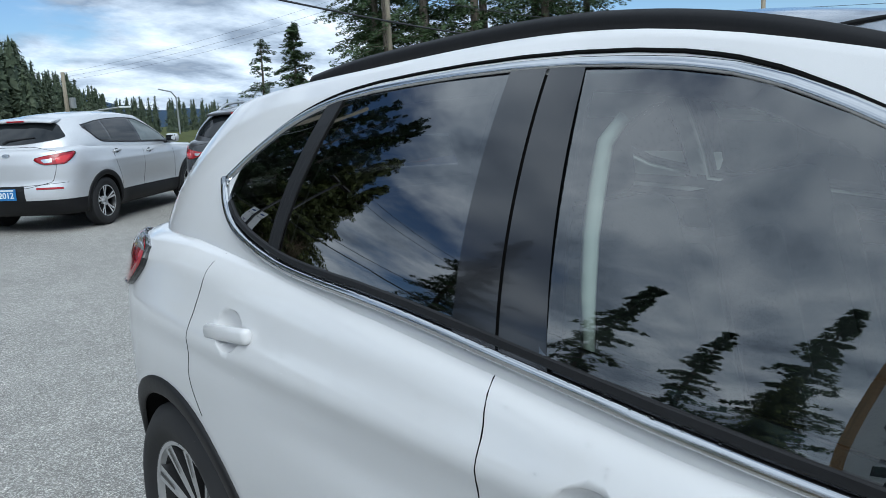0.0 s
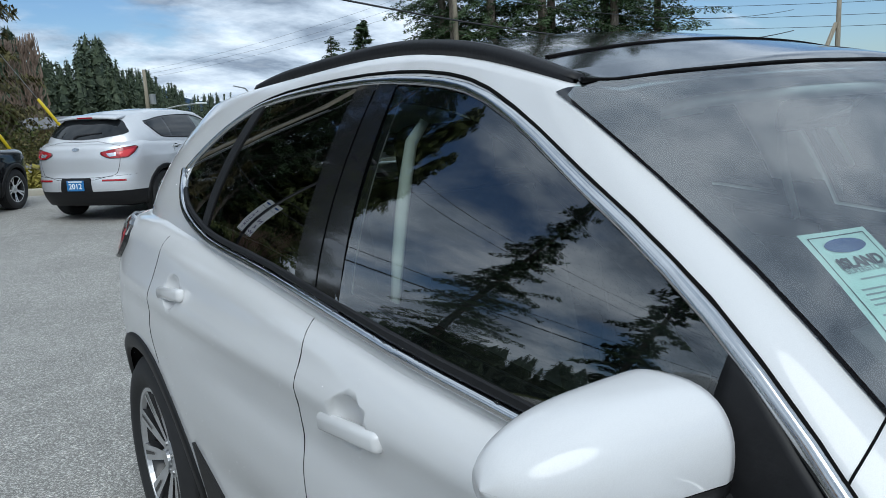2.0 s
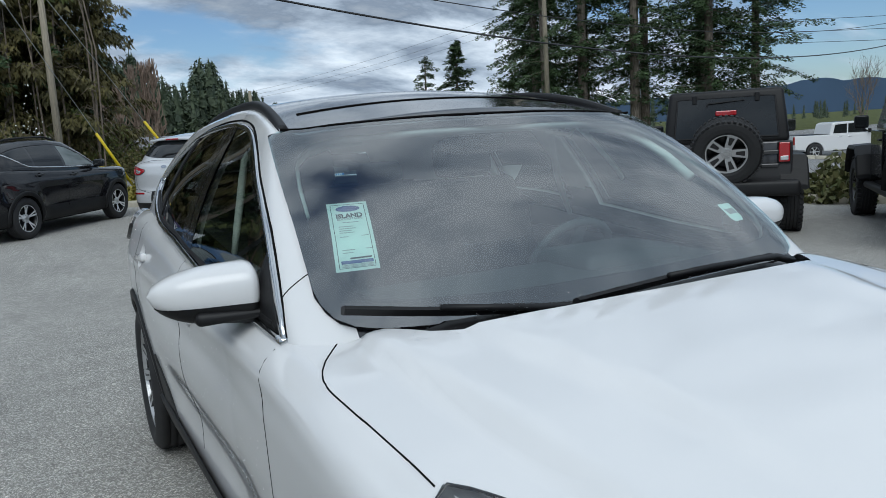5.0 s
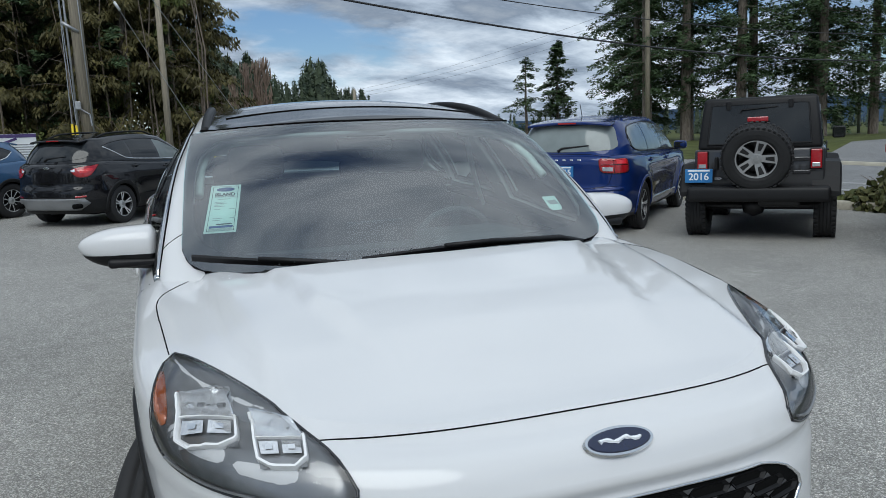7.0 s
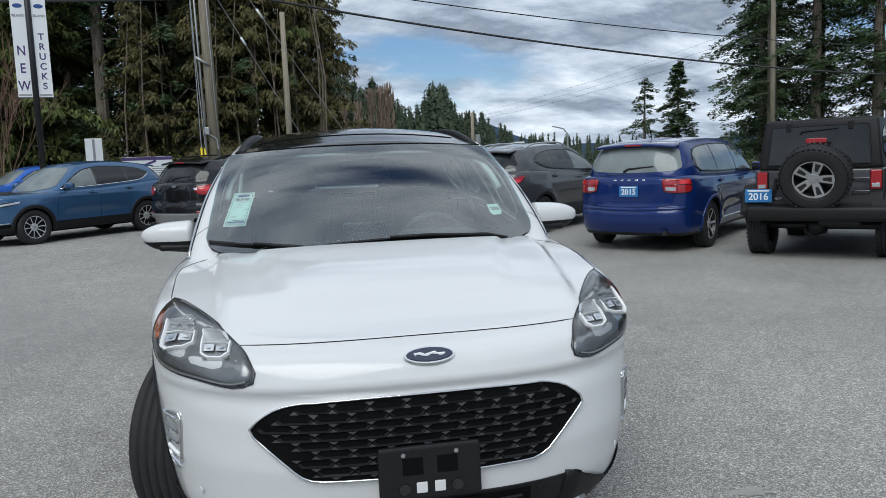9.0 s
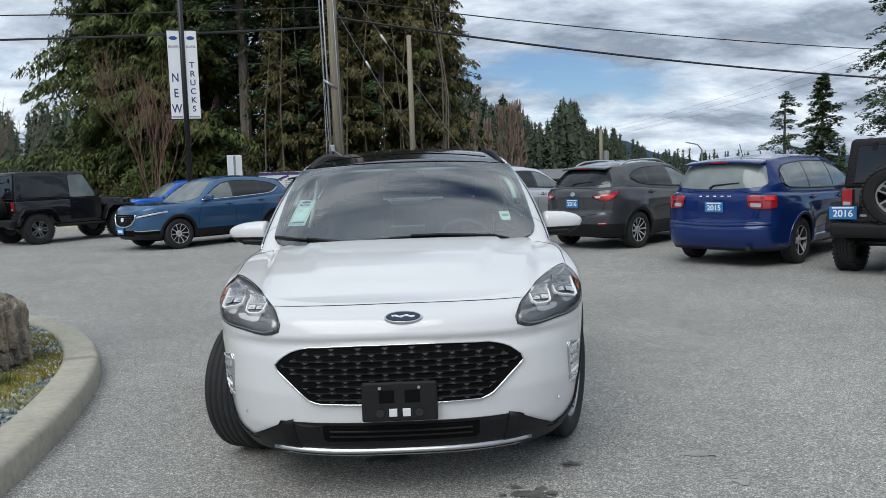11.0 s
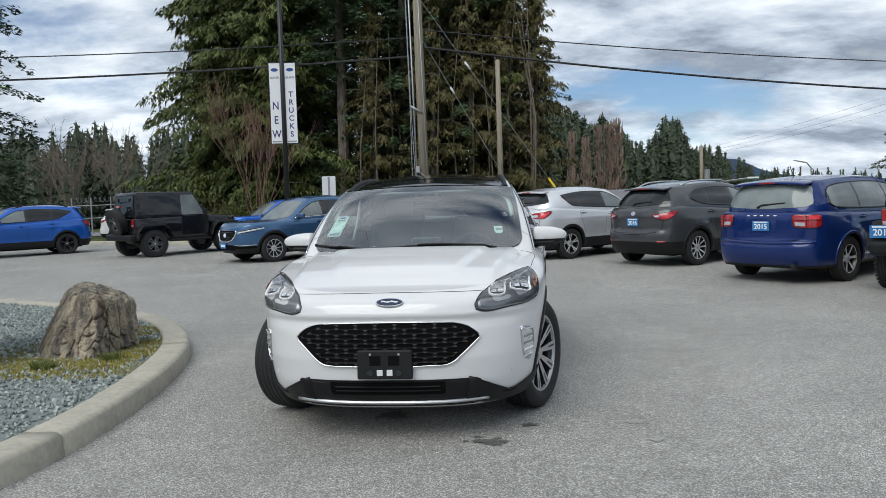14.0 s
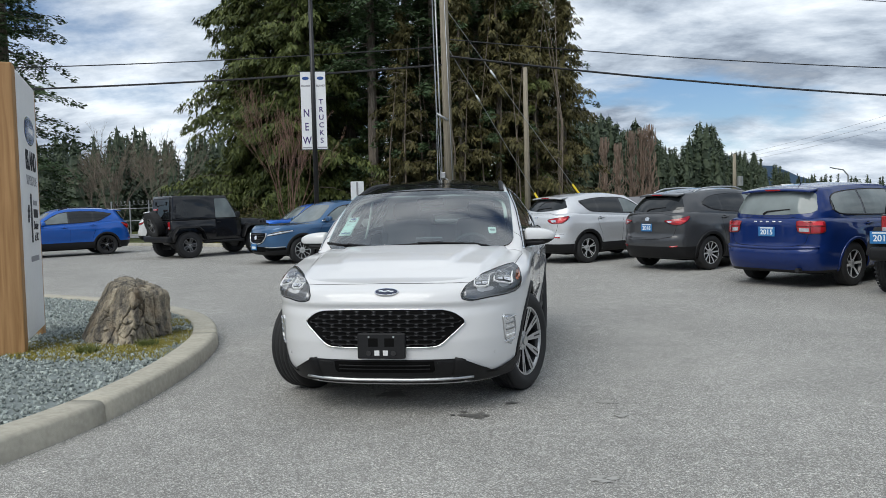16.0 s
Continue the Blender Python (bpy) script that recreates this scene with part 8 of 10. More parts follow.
offroader("grey_offroader", "granite grey two door off-roader with a spare wheel on its gate", GRANITE_PAINT, 46.3, ("RR", 7.08, 3.99), LUG, "2016")
offroader("black_offroader", "shiny black two door off-roader with dark wheels", BLACK_PAINT, 36, ("RR", -10.32, 15.01), LUG_STEEL, crown=1.93)
offroader("dark_offroader", "black four door off-roader parked at the kerb", BLACK_PAINT, HEAD - 3, ("RL", 6.78, 2.29), LUG_DARK, "", 2.95)

# ---- trees ----


def conifer_mesh(seed, H, R, bare=0.12, style="fir", density=1.0, leaf=0.34, open_=0.0, gap=0.2):
    """Trunk and crown meshes of a conifer. style: fir (stiff, slightly drooping tiers) or cedar (hanging sprays)."""
    rng = random.Random(seed)
    bm = bmesh.new()
    tube([(0, 0, -0.2), (rng.uniform(-.1, .1), rng.uniform(-.1, .1), H * 0.5), (0, 0, H)], [H * 0.010 + 0.05, H * 0.0065 + 0.03, 0.02], 8, bm)
    V, Fc = [], []
    fir = style == "fir"
    z = H * bare
    while z < H * 0.985:
        f = (z - H * bare) / (H * (1 - bare))
        L = R * ((1 - f) ** 0.75) * (0.55 + 0.45 * min(1, f / 0.12)) + 0.15
        n = max(4, int((5 + 3 * (1 - f)) * density))
        a0 = rng.uniform(0, 6.28)
        for k in range(n):
            a = a0 + 6.283 * k / n + rng.uniform(-.35, .35)
            hole = 0.5 + 0.5 * math.sin(z * 1.1 + seed + 1.3 * math.sin(a + seed)) * math.cos(a * 2 + z * 0.45)
            if rng.random() < open_ * (0.35 + 1.3 * hole):
                continue
            ln = L * rng.uniform(0.45, 1.2) * (0.8 + 0.35 * math.sin(z * 1.7 + a * 2))
            rise = rng.uniform(-0.25, 0.35) if fir else rng.uniform(0.0, 0.30)
            sag = (0.34 if fir else 0.55) * ln * 0.6
            ca, sa = math.cos(a), math.sin(a)
            steps = max(3, int(ln / gap))
            bz = z + rng.uniform(-.45, .45)
            if ln > 0.8 and rng.random() < 0.6:
                tube([(0, 0, bz), (ca * ln * 0.5, sa * ln * 0.5, bz + rise * ln * 0.5 - sag * 0.25), (ca * ln * 0.92, sa * ln * 0.92, bz + rise * ln - sag * 0.85)], [0.02 + 0.01 * ln, 0.018, 0.006], 4, bm, False)
            for i in range(1, steps + 1):
                t = i / steps
                px, py = ca * ln * t, sa * ln * t
                pz = bz + rise * ln * t - sag * t * t
                reach = (0.25 + 0.9 * (1 - t)) * min(0.42, 0.26 * ln)
                for side in (-1, 1, 0):
                    if side == 0 and i < steps and rng.random() < 0.45:
                        continue
                    ang = a + side * rng.uniform(0.55, 1.15)
                    dx, dy = math.cos(ang), math.sin(ang)
                    wx, wy = -dy, dx
                    dz = rng.uniform(-0.45, 0.12) if fir else rng.uniform(-1.3, -0.35)
                    # a feathery twig: short needles set along it, forward and to both sides
                    for q in range(7):
                        w = reach * (q + rng.random()) / 7
                        u = leaf * rng.uniform(0.40, 0.85)
                        o = rng.uniform(0.3, 0.9) * (1 if q % 2 else -1)
                        ex, ey = dx + wx * o, dy + wy * o
                        th = u * rng.uniform(0.28, 0.46)
                        sx, sy, sz = px + dx * w + rng.uniform(-.12, .12), py + dy * w + rng.uniform(-.12, .12), pz + dz * w + rng.uniform(-.22, .08)
                        ez = dz + rng.uniform(-0.5, 0.2) - (0 if fir else 0.35)
                        tl = rng.uniform(-1, 1)
                        b = len(V)
                        V.append((sx + wx * th, sy + wy * th, sz + th * tl))
                        V.append((sx + ex * u, sy + ey * u, sz + ez * u))
                        V.append((sx - wx * th, sy - wy * th, sz - th * tl))
                        Fc.append((b, b + 1, b + 2))
        z += lerp(0.52, 0.24, f) * (1.1 if fir else 0.95) / max(0.6, density) * (H / 18) ** 0.3
    trunk = bpy.data.meshes.new("trunk"); bm.to_mesh(trunk); bm.free()
    trunk.materials.append(BARK)
    crown = to_mesh("crown", V, Fc, FIR if fir else CEDAR, False)
    return trunk, crown


def plant_tree(meshes, name, label, x, y, turn, scale=1.0, squash=1.0, group="", z=-0.05, crown_mat=None):
    tr = thing(name, label, "tree", group, m=Matrix.Translation((x, y, z)) @ Matrix.Rotation(turn, 4, "Z"))
    for nm, me in zip(("trunk", "crown"), meshes):
        o = link(nm, me, tr)
        o.scale = (scale * squash, scale * squash, scale)
    return tr


def branch_tree(seed, H, spread, mat, stems=1, levels=4, thick=0.05, upright=0.5):
    """A bare broadleaf tree or shrub of forking twigs."""
    rng = random.Random(seed)
    bm = bmesh.new()

    def grow(p, d, ln, r, lev):
        mid = p + d * ln * 0.5 + Vector((rng.uniform(-.06, .06), rng.uniform(-.06, .06), 0)) * ln
        end = p + d * ln
        tube([p, mid, end], [r, r * 0.85, r * 0.65], 5 if lev < 2 else 3, bm, False)
        if lev >= levels:
            return
        for k in range(rng.choice((2, 3, 3)) + (1 if lev == 0 else 0)):
            nd = (d + Vector((rng.uniform(-1, 1), rng.uniform(-1, 1), rng.uniform(-0.1, 0.8) * upright)) * spread).normalized()
            st = p.lerp(end, rng.uniform(0.45, 1.0))
            grow(st, nd, ln * rng.uniform(0.55, 0.8), max(0.006, r * 0.58), lev + 1)
    for s in range(stems):
        d = Vector((rng.uniform(-.3, .3), rng.uniform(-.3, .3), 1)).normalized()
        grow(Vector((rng.uniform(-.3, .3) * (stems > 1), rng.uniform(-.3, .3) * (stems > 1), 0)), d, H * 0.42, thick, 0)
    me = bpy.data.meshes.new("twigs"); bm.to_mesh(me); bm.free()
    me.materials.append(mat)
    return me


FIR_A = conifer_mesh(11, 20, 3.6, 0.06, "fir", 1.25, 0.20, 0.30, 0.22)
FIR_B = conifer_mesh(12, 22, 3.9, 0.10, "fir", 1.2, 0.20, 0.48, 0.22)
FIR_C = conifer_mesh(13, 17, 2.6, 0.06, "fir", 0.9, 0.30, 0.1, 0.34)
CED_A = conifer_mesh(14, 17, 3.4, 0.02, "cedar", 1.35, 0.19, 0.18, 0.21)
CED_B = conifer_mesh(15, 19, 3.7, 0.08, "cedar", 1.3, 0.19, 0.24, 0.21)
FIR_D = conifer_mesh(20, 21, 3.4, 0.30, "fir", 1.25, 0.20, 0.25, 0.22)
FIR_S = conifer_mesh(16, 8.5, 1.9, 0.05, "fir", 1.0, 0.24, 0.1, 0.2)
FIR_T = conifer_mesh(17, 8.0, 1.9, 0.10, "fir", 0.8, 0.20, 0.38, 0.2)
FIR_W = conifer_mesh(18, 24, 4.2, 0.12, "fir", 1.0, 0.21, 0.58, 0.22)
DRY = conifer_mesh(19, 12, 2.1, 0.03, "cedar", 1.1, 0.17, 0.30, 0.19)
DRY[1].materials[0] = BROWN_SPRAY
rt = random.Random(77)
# the dark stand behind the poles
stand = [(CED_A, -16.6, 35.2, 1.28), (CED_B, -14.9, 37.0, 1.34), (CED_A, -13.4, 34.3, 1.40), (FIR_B, -11.4, 37.6, 1.34), (FIR_D, -9.2, 34.2, 1.28), (FIR_W, -8.3, 39.5, 1.22),
         (FIR_A, -6.0, 36.1, 1.34), (CED_B, -4.7, 39.5, 1.28), (FIR_B, -3.4, 35.9, 1.22), (CED_B, -1.4, 37.8, 1.22), (FIR_B, -0.35, 42, 1.02), (DRY, -2.3, 34.6, 1.30), (DRY, -0.3, 35.6, 1.40), (DRY, -4.2, 33.4, 1.15), (DRY, 1.3, 36.2, 1.15), (DRY, -7.3, 33.4, 1.02), (FIR_A, -11.0, 42.5, 1.35), (CED_A, -6.6, 43.0, 1.55), (FIR_A, -3.0, 42.0, 1.35), (CED_B, -13.8, 40.5, 1.3)]
for k, (me, x, y, sc) in enumerate(stand):
    ced = me in (CED_A, CED_B, DRY)
    plant_tree(me, "cedar_tree" if ced else "fir_tree", "tall drooping yellow green cedar in a dense stand" if ced else "tall dark green fir in a dense stand", x, y, rt.uniform(0, 6), sc, 1.0, "trees of the stand")
# bare understorey of the stand
TWIG_A = branch_tree(3, 6.5, 0.55, BARE_TWIG, 5, 4, 0.05, 0.8)
TWIG_R = branch_tree(5, 6.2, 0.32, RED_TWIG, 6, 4, 0.022, 1.1)
TWIG_F = branch_tree(8, 6.0, 0.42, BARE_TWIG, 4, 5, 0.024, 0.9)
for me, x, y, sc, lab in ((TWIG_R, -11.45, 26.6, 1.16, "bare red barked multi stem tree"),):
    t = thing("bare_tree", lab, "tree", "bare trees", m=Matrix.Translation((x, y, -0.05)) @ Matrix.Rotation(rt.uniform(0, 6), 4, "Z"))
    o = link("twig_crown", me, t); o.scale = (sc, sc, sc)
# straight thin trunks between
for k in range(14):
    x, y = rt.uniform(-8.7, 1.2), rt.uniform(32.4, 34.6)
    hgt = rt.uniform(8.5, 13.5)
    b = tube([(0, 0, -0.1), (rt.uniform(-.3, .3), rt.uniform(-.3, .3), hgt * 0.5), (rt.uniform(-.9, .9), rt.uniform(-.6, .6), hgt)], [rt.uniform(0.03, 0.06), 0.035, 0.012], 6)
    for q in range(5):
        z = rt.uniform(1.5, hgt - 0.4); a = rt.uniform(0, 6.28); ln = rt.uniform(0.5, 1.5)
        tube([(0, 0, z), (math.cos(a) * ln * 0.5, math.sin(a) * ln * 0.5, z + 0.15), (math.cos(a) * ln, math.sin(a) * ln, z - rt.uniform(0, 0.5))], [0.02, 0.014, 0.006], 4, b, False)
    st = thing("dead_stem", "thin grey dead conifer stem with bare side twigs", "tree", "dead stems", m=pose(x, y, 0))
    part("stem", b, BARE_TWIG, st)
# tall firs across the road
for me, x, y, sc in ((FIR_W, 43.6, 60.7, 1.6), (FIR_A, 45.9, 65.8, 1.68), (FIR_W, 48.0, 60.6, 1.71), (FIR_B, 51.7, 57.0, 1.85), (FIR_W, 55.0, 59.2, 1.68), (FIR_A, 57.6, 53.0, 1.93), (FIR_B, 64.7, 53.5, 1.68), (FIR_A, 49.0, 70.5, 1.85), (FIR_B, 50.3, 63.1, 1.85), (FIR_B, 61.7, 58.1, 1.93)):
    plant_tree(me, "fir_tree", "tall dark fir with bare lower trunk across the road", x, y, rt.uniform(0, 6), sc, 1.05, "firs across the road")
# a lone fir and its thin neighbour
plant_tree(FIR_S, "fir_tree", "small pointed dark fir beside the road", 45.0, 81.4, 0.4, 1.45, 1.25)
plant_tree(FIR_T, "fir_tree", "thin half bare conifer beside a fir", 40.8, 81.5, 1.2, 1.32, 1.35)
# firs along the west side of the lot
for me, x, y, sc in ((FIR_C, -22.2, 14.2, 0.85), (FIR_C, -22.5, 10.2, 0.66), (CED_A, -22.6, 7.4, 0.50), (FIR_C, -26.5, 8.6, 0.95), (FIR_C, -25.8, 3.6, 0.80)):
    plant_tree(me, "fir_tree", "dark green conifer along the lot's west side", x, y, rt.uniform(0, 6), sc, 1.0, "trees of the west side")
# big fir at the left edge of the lot
plant_tree(FIR_A, "fir_tree", "large spreading fir with long branches", -30.4, 32.7, 2.1, 1.26, 1.15)


def far_woods(name, label, arcs, seed, mat):
    """Distant treelines: many small ragged conifers in one mesh. arcs: (bearing, distance, height, spread)."""
    rng = random.Random(seed)
    V, Fc = [], []
    for az, dist, hgt, sc in arcs:
        x0, y0 = 1.0 + dist * math.sin(radians(az)), -6.0 + dist * math.cos(radians(az))
        R = hgt * 0.16 * sc
        lean = rng.uniform(0.55, 0.95)
        ph, thin = rng.uniform(0, 6), rng.uniform(0.0, 0.35)
        for k in range(300):
            f = rng.random() ** 1.1
            a = rng.uniform(0, 6.283)
            lump = 1 + 0.35 * math.sin(f * 21 + ph + 2 * a) * math.cos(a * 3 + f * 9 + ph)
            if lump < 0.65 + thin * rng.random():
                continue
            L = (R * (1 - f) ** lean + 0.010 * hgt) * lump
            r = L * rng.uniform(0.25, 1.0)
            z = hgt * (0.05 + 0.93 * f)
            ln = hgt * rng.uniform(0.026, 0.055) * (1.2 - 0.6 * f)
            w = ln * rng.uniform(0.35, 0.6)
            dx, dy = math.cos(a), math.sin(a)
            tw = rng.uniform(-1, 1)
            b = len(V)
            V.append((x0 + dx * r - dy * w, y0 + dy * r + dx * w, z + w * tw))
            V.append((x0 + dx * (r + ln), y0 + dy * (r + ln), z - rng.uniform(0.1, 0.9) * ln))
            V.append((x0 + dx * r + dy * w, y0 + dy * r - dx * w, z - w * tw))
            Fc.append((b, b + 1, b + 2))
        # the dense heart of the crown, in ragged tiers up to the tip
        for q in range(9):
            z0, z1 = hgt * q / 9.5, hgt * min(1.01, (q + 1.9) / 9.5)
            w0 = R * 0.62 * (1 - q / 9.2) ** lean + 0.006 * hgt
            b = len(V)
            for j in range(5):
                rr = w0 * rng.uniform(0.6, 1.25)
                V.append((x0 + rr * math.cos(j * 1.257 + q), y0 + rr * math.sin(j * 1.257 + q), z0 - rng.uniform(0, 0.05) * hgt))
            V.append((x0, y0, z1))
            Fc += [(b + j, b + (j + 1) % 5, b + 5) for j in range(5)]
    return tagged(link(name, to_mesh(name, V, Fc, mat, False)), label, "woods", "", "stuff")


arcs = []
for k in range(430):
    az = 28 - 29.5 * rt.random() ** 0.75 if k % 2 else rt.uniform(-1.5, 14.2)
    ridge = along([(-2.0, 7.05), (0, 7.1), (3.1, 6.5), (5.8, 6.05), (7.3, 4.55), (8.3, 4.1), (9.7, 5.8), (10.6, 5.6), (11.5, 3.9), (13.1, 3.75), (14.6, 2.8), (16.6, 2.25), (20.8, 1.8), (28, 1.8)], az)
    d = rt.uniform(165, 235)
    arcs.append((az, d, (d * math.tan(radians(ridge)) + 1.1) * rt.uniform(0.72, 1.10), rt.uniform(0.9, 1.5)))
for k in range(220):
    az = rt.uniform(-54, -19.5)
    ridge = along([(-60, 6.3), (-41.2, 5.85), (-36.7, 5.75), (-33, 6.1), (-31, 6.6), (-29, 6.0), (-27, 6.2), (-20.8, 6.45)], az)
    d = rt.uniform(100, 150)
    arcs.append((az, d, (d * math.tan(radians(ridge)) + 1.1) * rt.uniform(0.7, 1.08), rt.uniform(1.0, 1.6)))
for k in range(90):
    az = rt.uniform(28, 71)
    d = rt.uniform(160, 250)
    arcs.append((az, d, (d * math.tan(radians(2.1 if az < 50 else 1.0)) + 1.1) * rt.uniform(0.6, 1.04), 1.2))
far_woods("far_woods", "distant dark green conifer treeline", arcs, 5, FAR_FIR)
back = []
for k in range(80):
    az = rt.uniform(100, 290)
    back.append((az, rt.uniform(60, 95), rt.uniform(8, 15), 1.2))
far_woods("woods_behind", "dark conifers behind the lot", back, 6, FAR_FIR)

# leafless poplars, columnar
def poplar_mesh(seed, H):
    rng = random.Random(seed)
    bm = bmesh.new()
    tube([(0, 0, 0), (0, 0, H)], [0.16, 0.03], 5, bm, False)
    for k in range(110):
        z = rng.uniform(0.04, 0.9) * H
        a = rng.uniform(0, 6.28)
        r = rng.uniform(0.25, 0.8) * (1 - 0.55 * z / H)
        top_ = min(H * 0.99, z + rng.uniform(0.12, 0.3) * H)
        tube([(0, 0, z), (math.cos(a) * r, math.sin(a) * r, lerp(z, top_, 0.5)), (math.cos(a) * r * 0.9, math.sin(a) * r * 0.9, top_)], [0.05, 0.035, 0.012], 3, bm, False)
    me = bpy.data.meshes.new("poplar"); bm.to_mesh(me); bm.free()
    me.materials.append(POPLAR)
    return me


POP = [poplar_mesh(s, 6.6) for s in (1, 2)]
for k, (x, sc) in enumerate(((9.1, 2.35), (11.8, 2.18), (14.3, 2.54), (16.5, 2.62), (18.1, 2.73))):
    t = thing("poplar_tree", "leafless brown columnar poplar", "tree", "poplars", m=pose(x, 144 + 1.0 * k, -0.05, 0, 0, 40 * k))
    o = link("twig_crown", POP[k % 2], t); o.scale = (sc, sc, sc)
# bare bushes along the left horizon
for x, y, sc, me in ((-38.3, 56.1, 1.47, TWIG_F), (-34.7, 57.6, 1.4, TWIG_F), (-42.7, 60.3, 1.18, TWIG_F)):
    t = thing("bare_tree", "leafless brown twiggy tree", "tree", "bare trees", m=pose(x, y, -0.05, 0, 0, rt.uniform(0, 360)))
    o = link("twig_crown", me, t); o.scale = (sc, sc, sc)
t = thing("bare_tree", "leafless shrub beside the road", "tree", "bare trees", m=pose(58.7, 37.8, -0.05))
o = link("twig_crown", TWIG_A, t); o.scale = (0.86, 0.86, 0.86)


def leaf_clump(name, label, x, y, rx, ry, h, n, mat, seed, leaf=0.07, z0=0.0):
    """A low shrub of many small leaves over twigs."""
    rng = random.Random(seed)
    V, Fc = [], []
    for k in range(n):
        a, r = rng.uniform(0, 6.283), math.sqrt(rng.random())
        px, py = rx * r * math.cos(a), ry * r * math.sin(a)
        pz = rng.uniform(0.05, 1.0) * h * (1.05 - r ** 2 * 0.75) * (0.8 + 0.35 * math.sin(px * 5 + seed) * math.cos(py * 6))
        u = Vector((rng.uniform(-1, 1), rng.uniform(-1, 1), rng.uniform(-.3, 1))).normalized()
        v = u.orthogonal().normalized()
        v = (v * math.cos(k) + u.cross(v) * math.sin(k))
        w = u.cross(v)
        c = Vector((px, py, pz))
        s = leaf * rng.uniform(0.6, 1.4)
        b = len(V)
        V += [tuple(c - v * s), tuple(c + w * s * 0.6), tuple(c + v * s), tuple(c - w * s * 0.6)]
        Fc.append((b, b + 1, b + 2, b + 3))
    t = thing(name, label, "shrub", "shrubs", m=pose(x, y, z0))
    link("foliage", to_mesh("foliage", V, Fc, mat, False), t)
    tw = bmesh.new()
    for k in range(14):
        a = rng.uniform(0, 6.28)
        tube([(0, 0, 0), (rx * 0.4 * math.cos(a), ry * 0.4 * math.sin(a), h * 0.5), (rx * 0.75 * math.cos(a), ry * 0.75 * math.sin(a), h * 0.75)], [0.012, 0.008, 0.004], 4, tw, False)
    part("twig_frame", tw, BARE_TWIG, t)
    return t


leaf_clump("shrub", "low green brown shrub on the kerb bed", 10.4, 5.6, 0.75, 0.9, 0.75, 1500, SHRUB, 21)
leaf_clump("shrub", "low green brown shrub on the kerb bed", 11.3, 3.8, 0.7, 0.9, 0.6, 1300, SHRUB, 22)
leaf_clump("shrub", "low reddish shrub on the kerb bed", 9.3, 9.2, 0.6, 0.8, 0.7, 900, BROWN_SPRAY, 23)
leaf_clump("shrub", "low green shrub at the lot's edge", 1.2, 17.6, 0.9, 0.7, 0.75, 1500, MOSS, 24)
leaf_clump("shrub", "low green shrub at the lot's edge", -15.0, 24.4, 1.2, 0.6, 0.5, 900, MOSS, 25)
leaf_clump("shrub", "pale twiggy bush with catkins", -1.5, 21.8, 1.05, 0.95, 2.8, 500, PALE_TRIM, 26, 0.03)
for k in range(26):
    x = rt.uniform(-17.5, 3.2)
    y = rt.uniform(30.0, 32.5) + (2.6 if x > -3.4 else 0)
    leaf_clump("shrub", "rough undergrowth below the trees", x, y, rt.uniform(1.2, 1.9), 1.2, rt.uniform(1.2, 2.8), 2600, CEDAR if k % 3 else BROWN_SPRAY, 30 + k, 0.062)


def grass_tufts(name, label, spots, n, h, mat, seed, inside=None):
    rng = random.Random(seed)
    V, Fc = [], []
    for (x0, y0, rx, ry, z) in spots:
        for k in range(n):
            a, r = rng.uniform(0, 6.283), math.sqrt(rng.random())
            x, y = x0 + rx * r * math.cos(a), y0 + ry * r * math.sin(a)
            if inside and not inside(x, y):
                continue
            d = rng.uniform(0, 6.28); w = 0.006; hh = h * rng.uniform(0.4, 1.3)
            b = len(V)
            zg = z + lot_z(y, x)
            V += [(x - w, y, zg), (x + w, y, zg), (x + math.cos(d) * hh * 0.6, y + math.sin(d) * hh * 0.6, zg + hh)]
            Fc.append((b, b + 1, b + 2))
    return tagged(link(name, to_mesh(name, V, Fc, mat, False)), label, "grass", "", "stuff")


grass_tufts("moss_patch", "yellow green moss and grass round the boulder", [(-3.1, -0.65, 0.95, 0.36, 0.10), (-2.80, 0.27, 0.25, 0.6, 0.10), (-3.75, -0.4, 0.7, 0.3, 0.10), (-2.85, -0.28, 0.25, 0.3, 0.10), (-3.75, 1.3, 0.6, 0.4, 0.10)], 3200, 0.035, MOSS, 9, in_island)
grass_tufts("grass_tuft", "small bright grass tuft at the boulder's foot", [(-3.25, -0.58, 0.10, 0.08, 0.10), (-2.85, -0.25, 0.09, 0.08, 0.1)], 260, 0.08, GRASS, 10)
flat("moss_bed", [(-4.3, -0.70), (-3.4, -1.0), (-2.65, -0.72), (-2.58, 0.0), (-2.85, 0.7), (-3.35, 1.4), (-4.3, 1.5)], 0.110, plain("mossy_soil", (0.10, 0.095, 0.035), 0.95, 0, 0, 0.5, 14, 0.8, 0.1, 80), "mossy soil round the boulder", "moss")
vg = random.Random(14)
grass_tufts("verge_grass", "rough grass of the verges", [(lerp(4.9, 24, f) + 1.5 + vg.uniform(0, 2.5), lerp(14.6, -16, f) + vg.uniform(0, 2), 0.8, 0.8, -0.05) for f in [k / 26 for k in range(27)]] + [(x, 24 - x * 0.33 + vg.uniform(0, 1.5) - 1.5, 1.0, 0.8, -0.05) for x in range(-22, 4)], 420, 0.12, GRASS, 12)


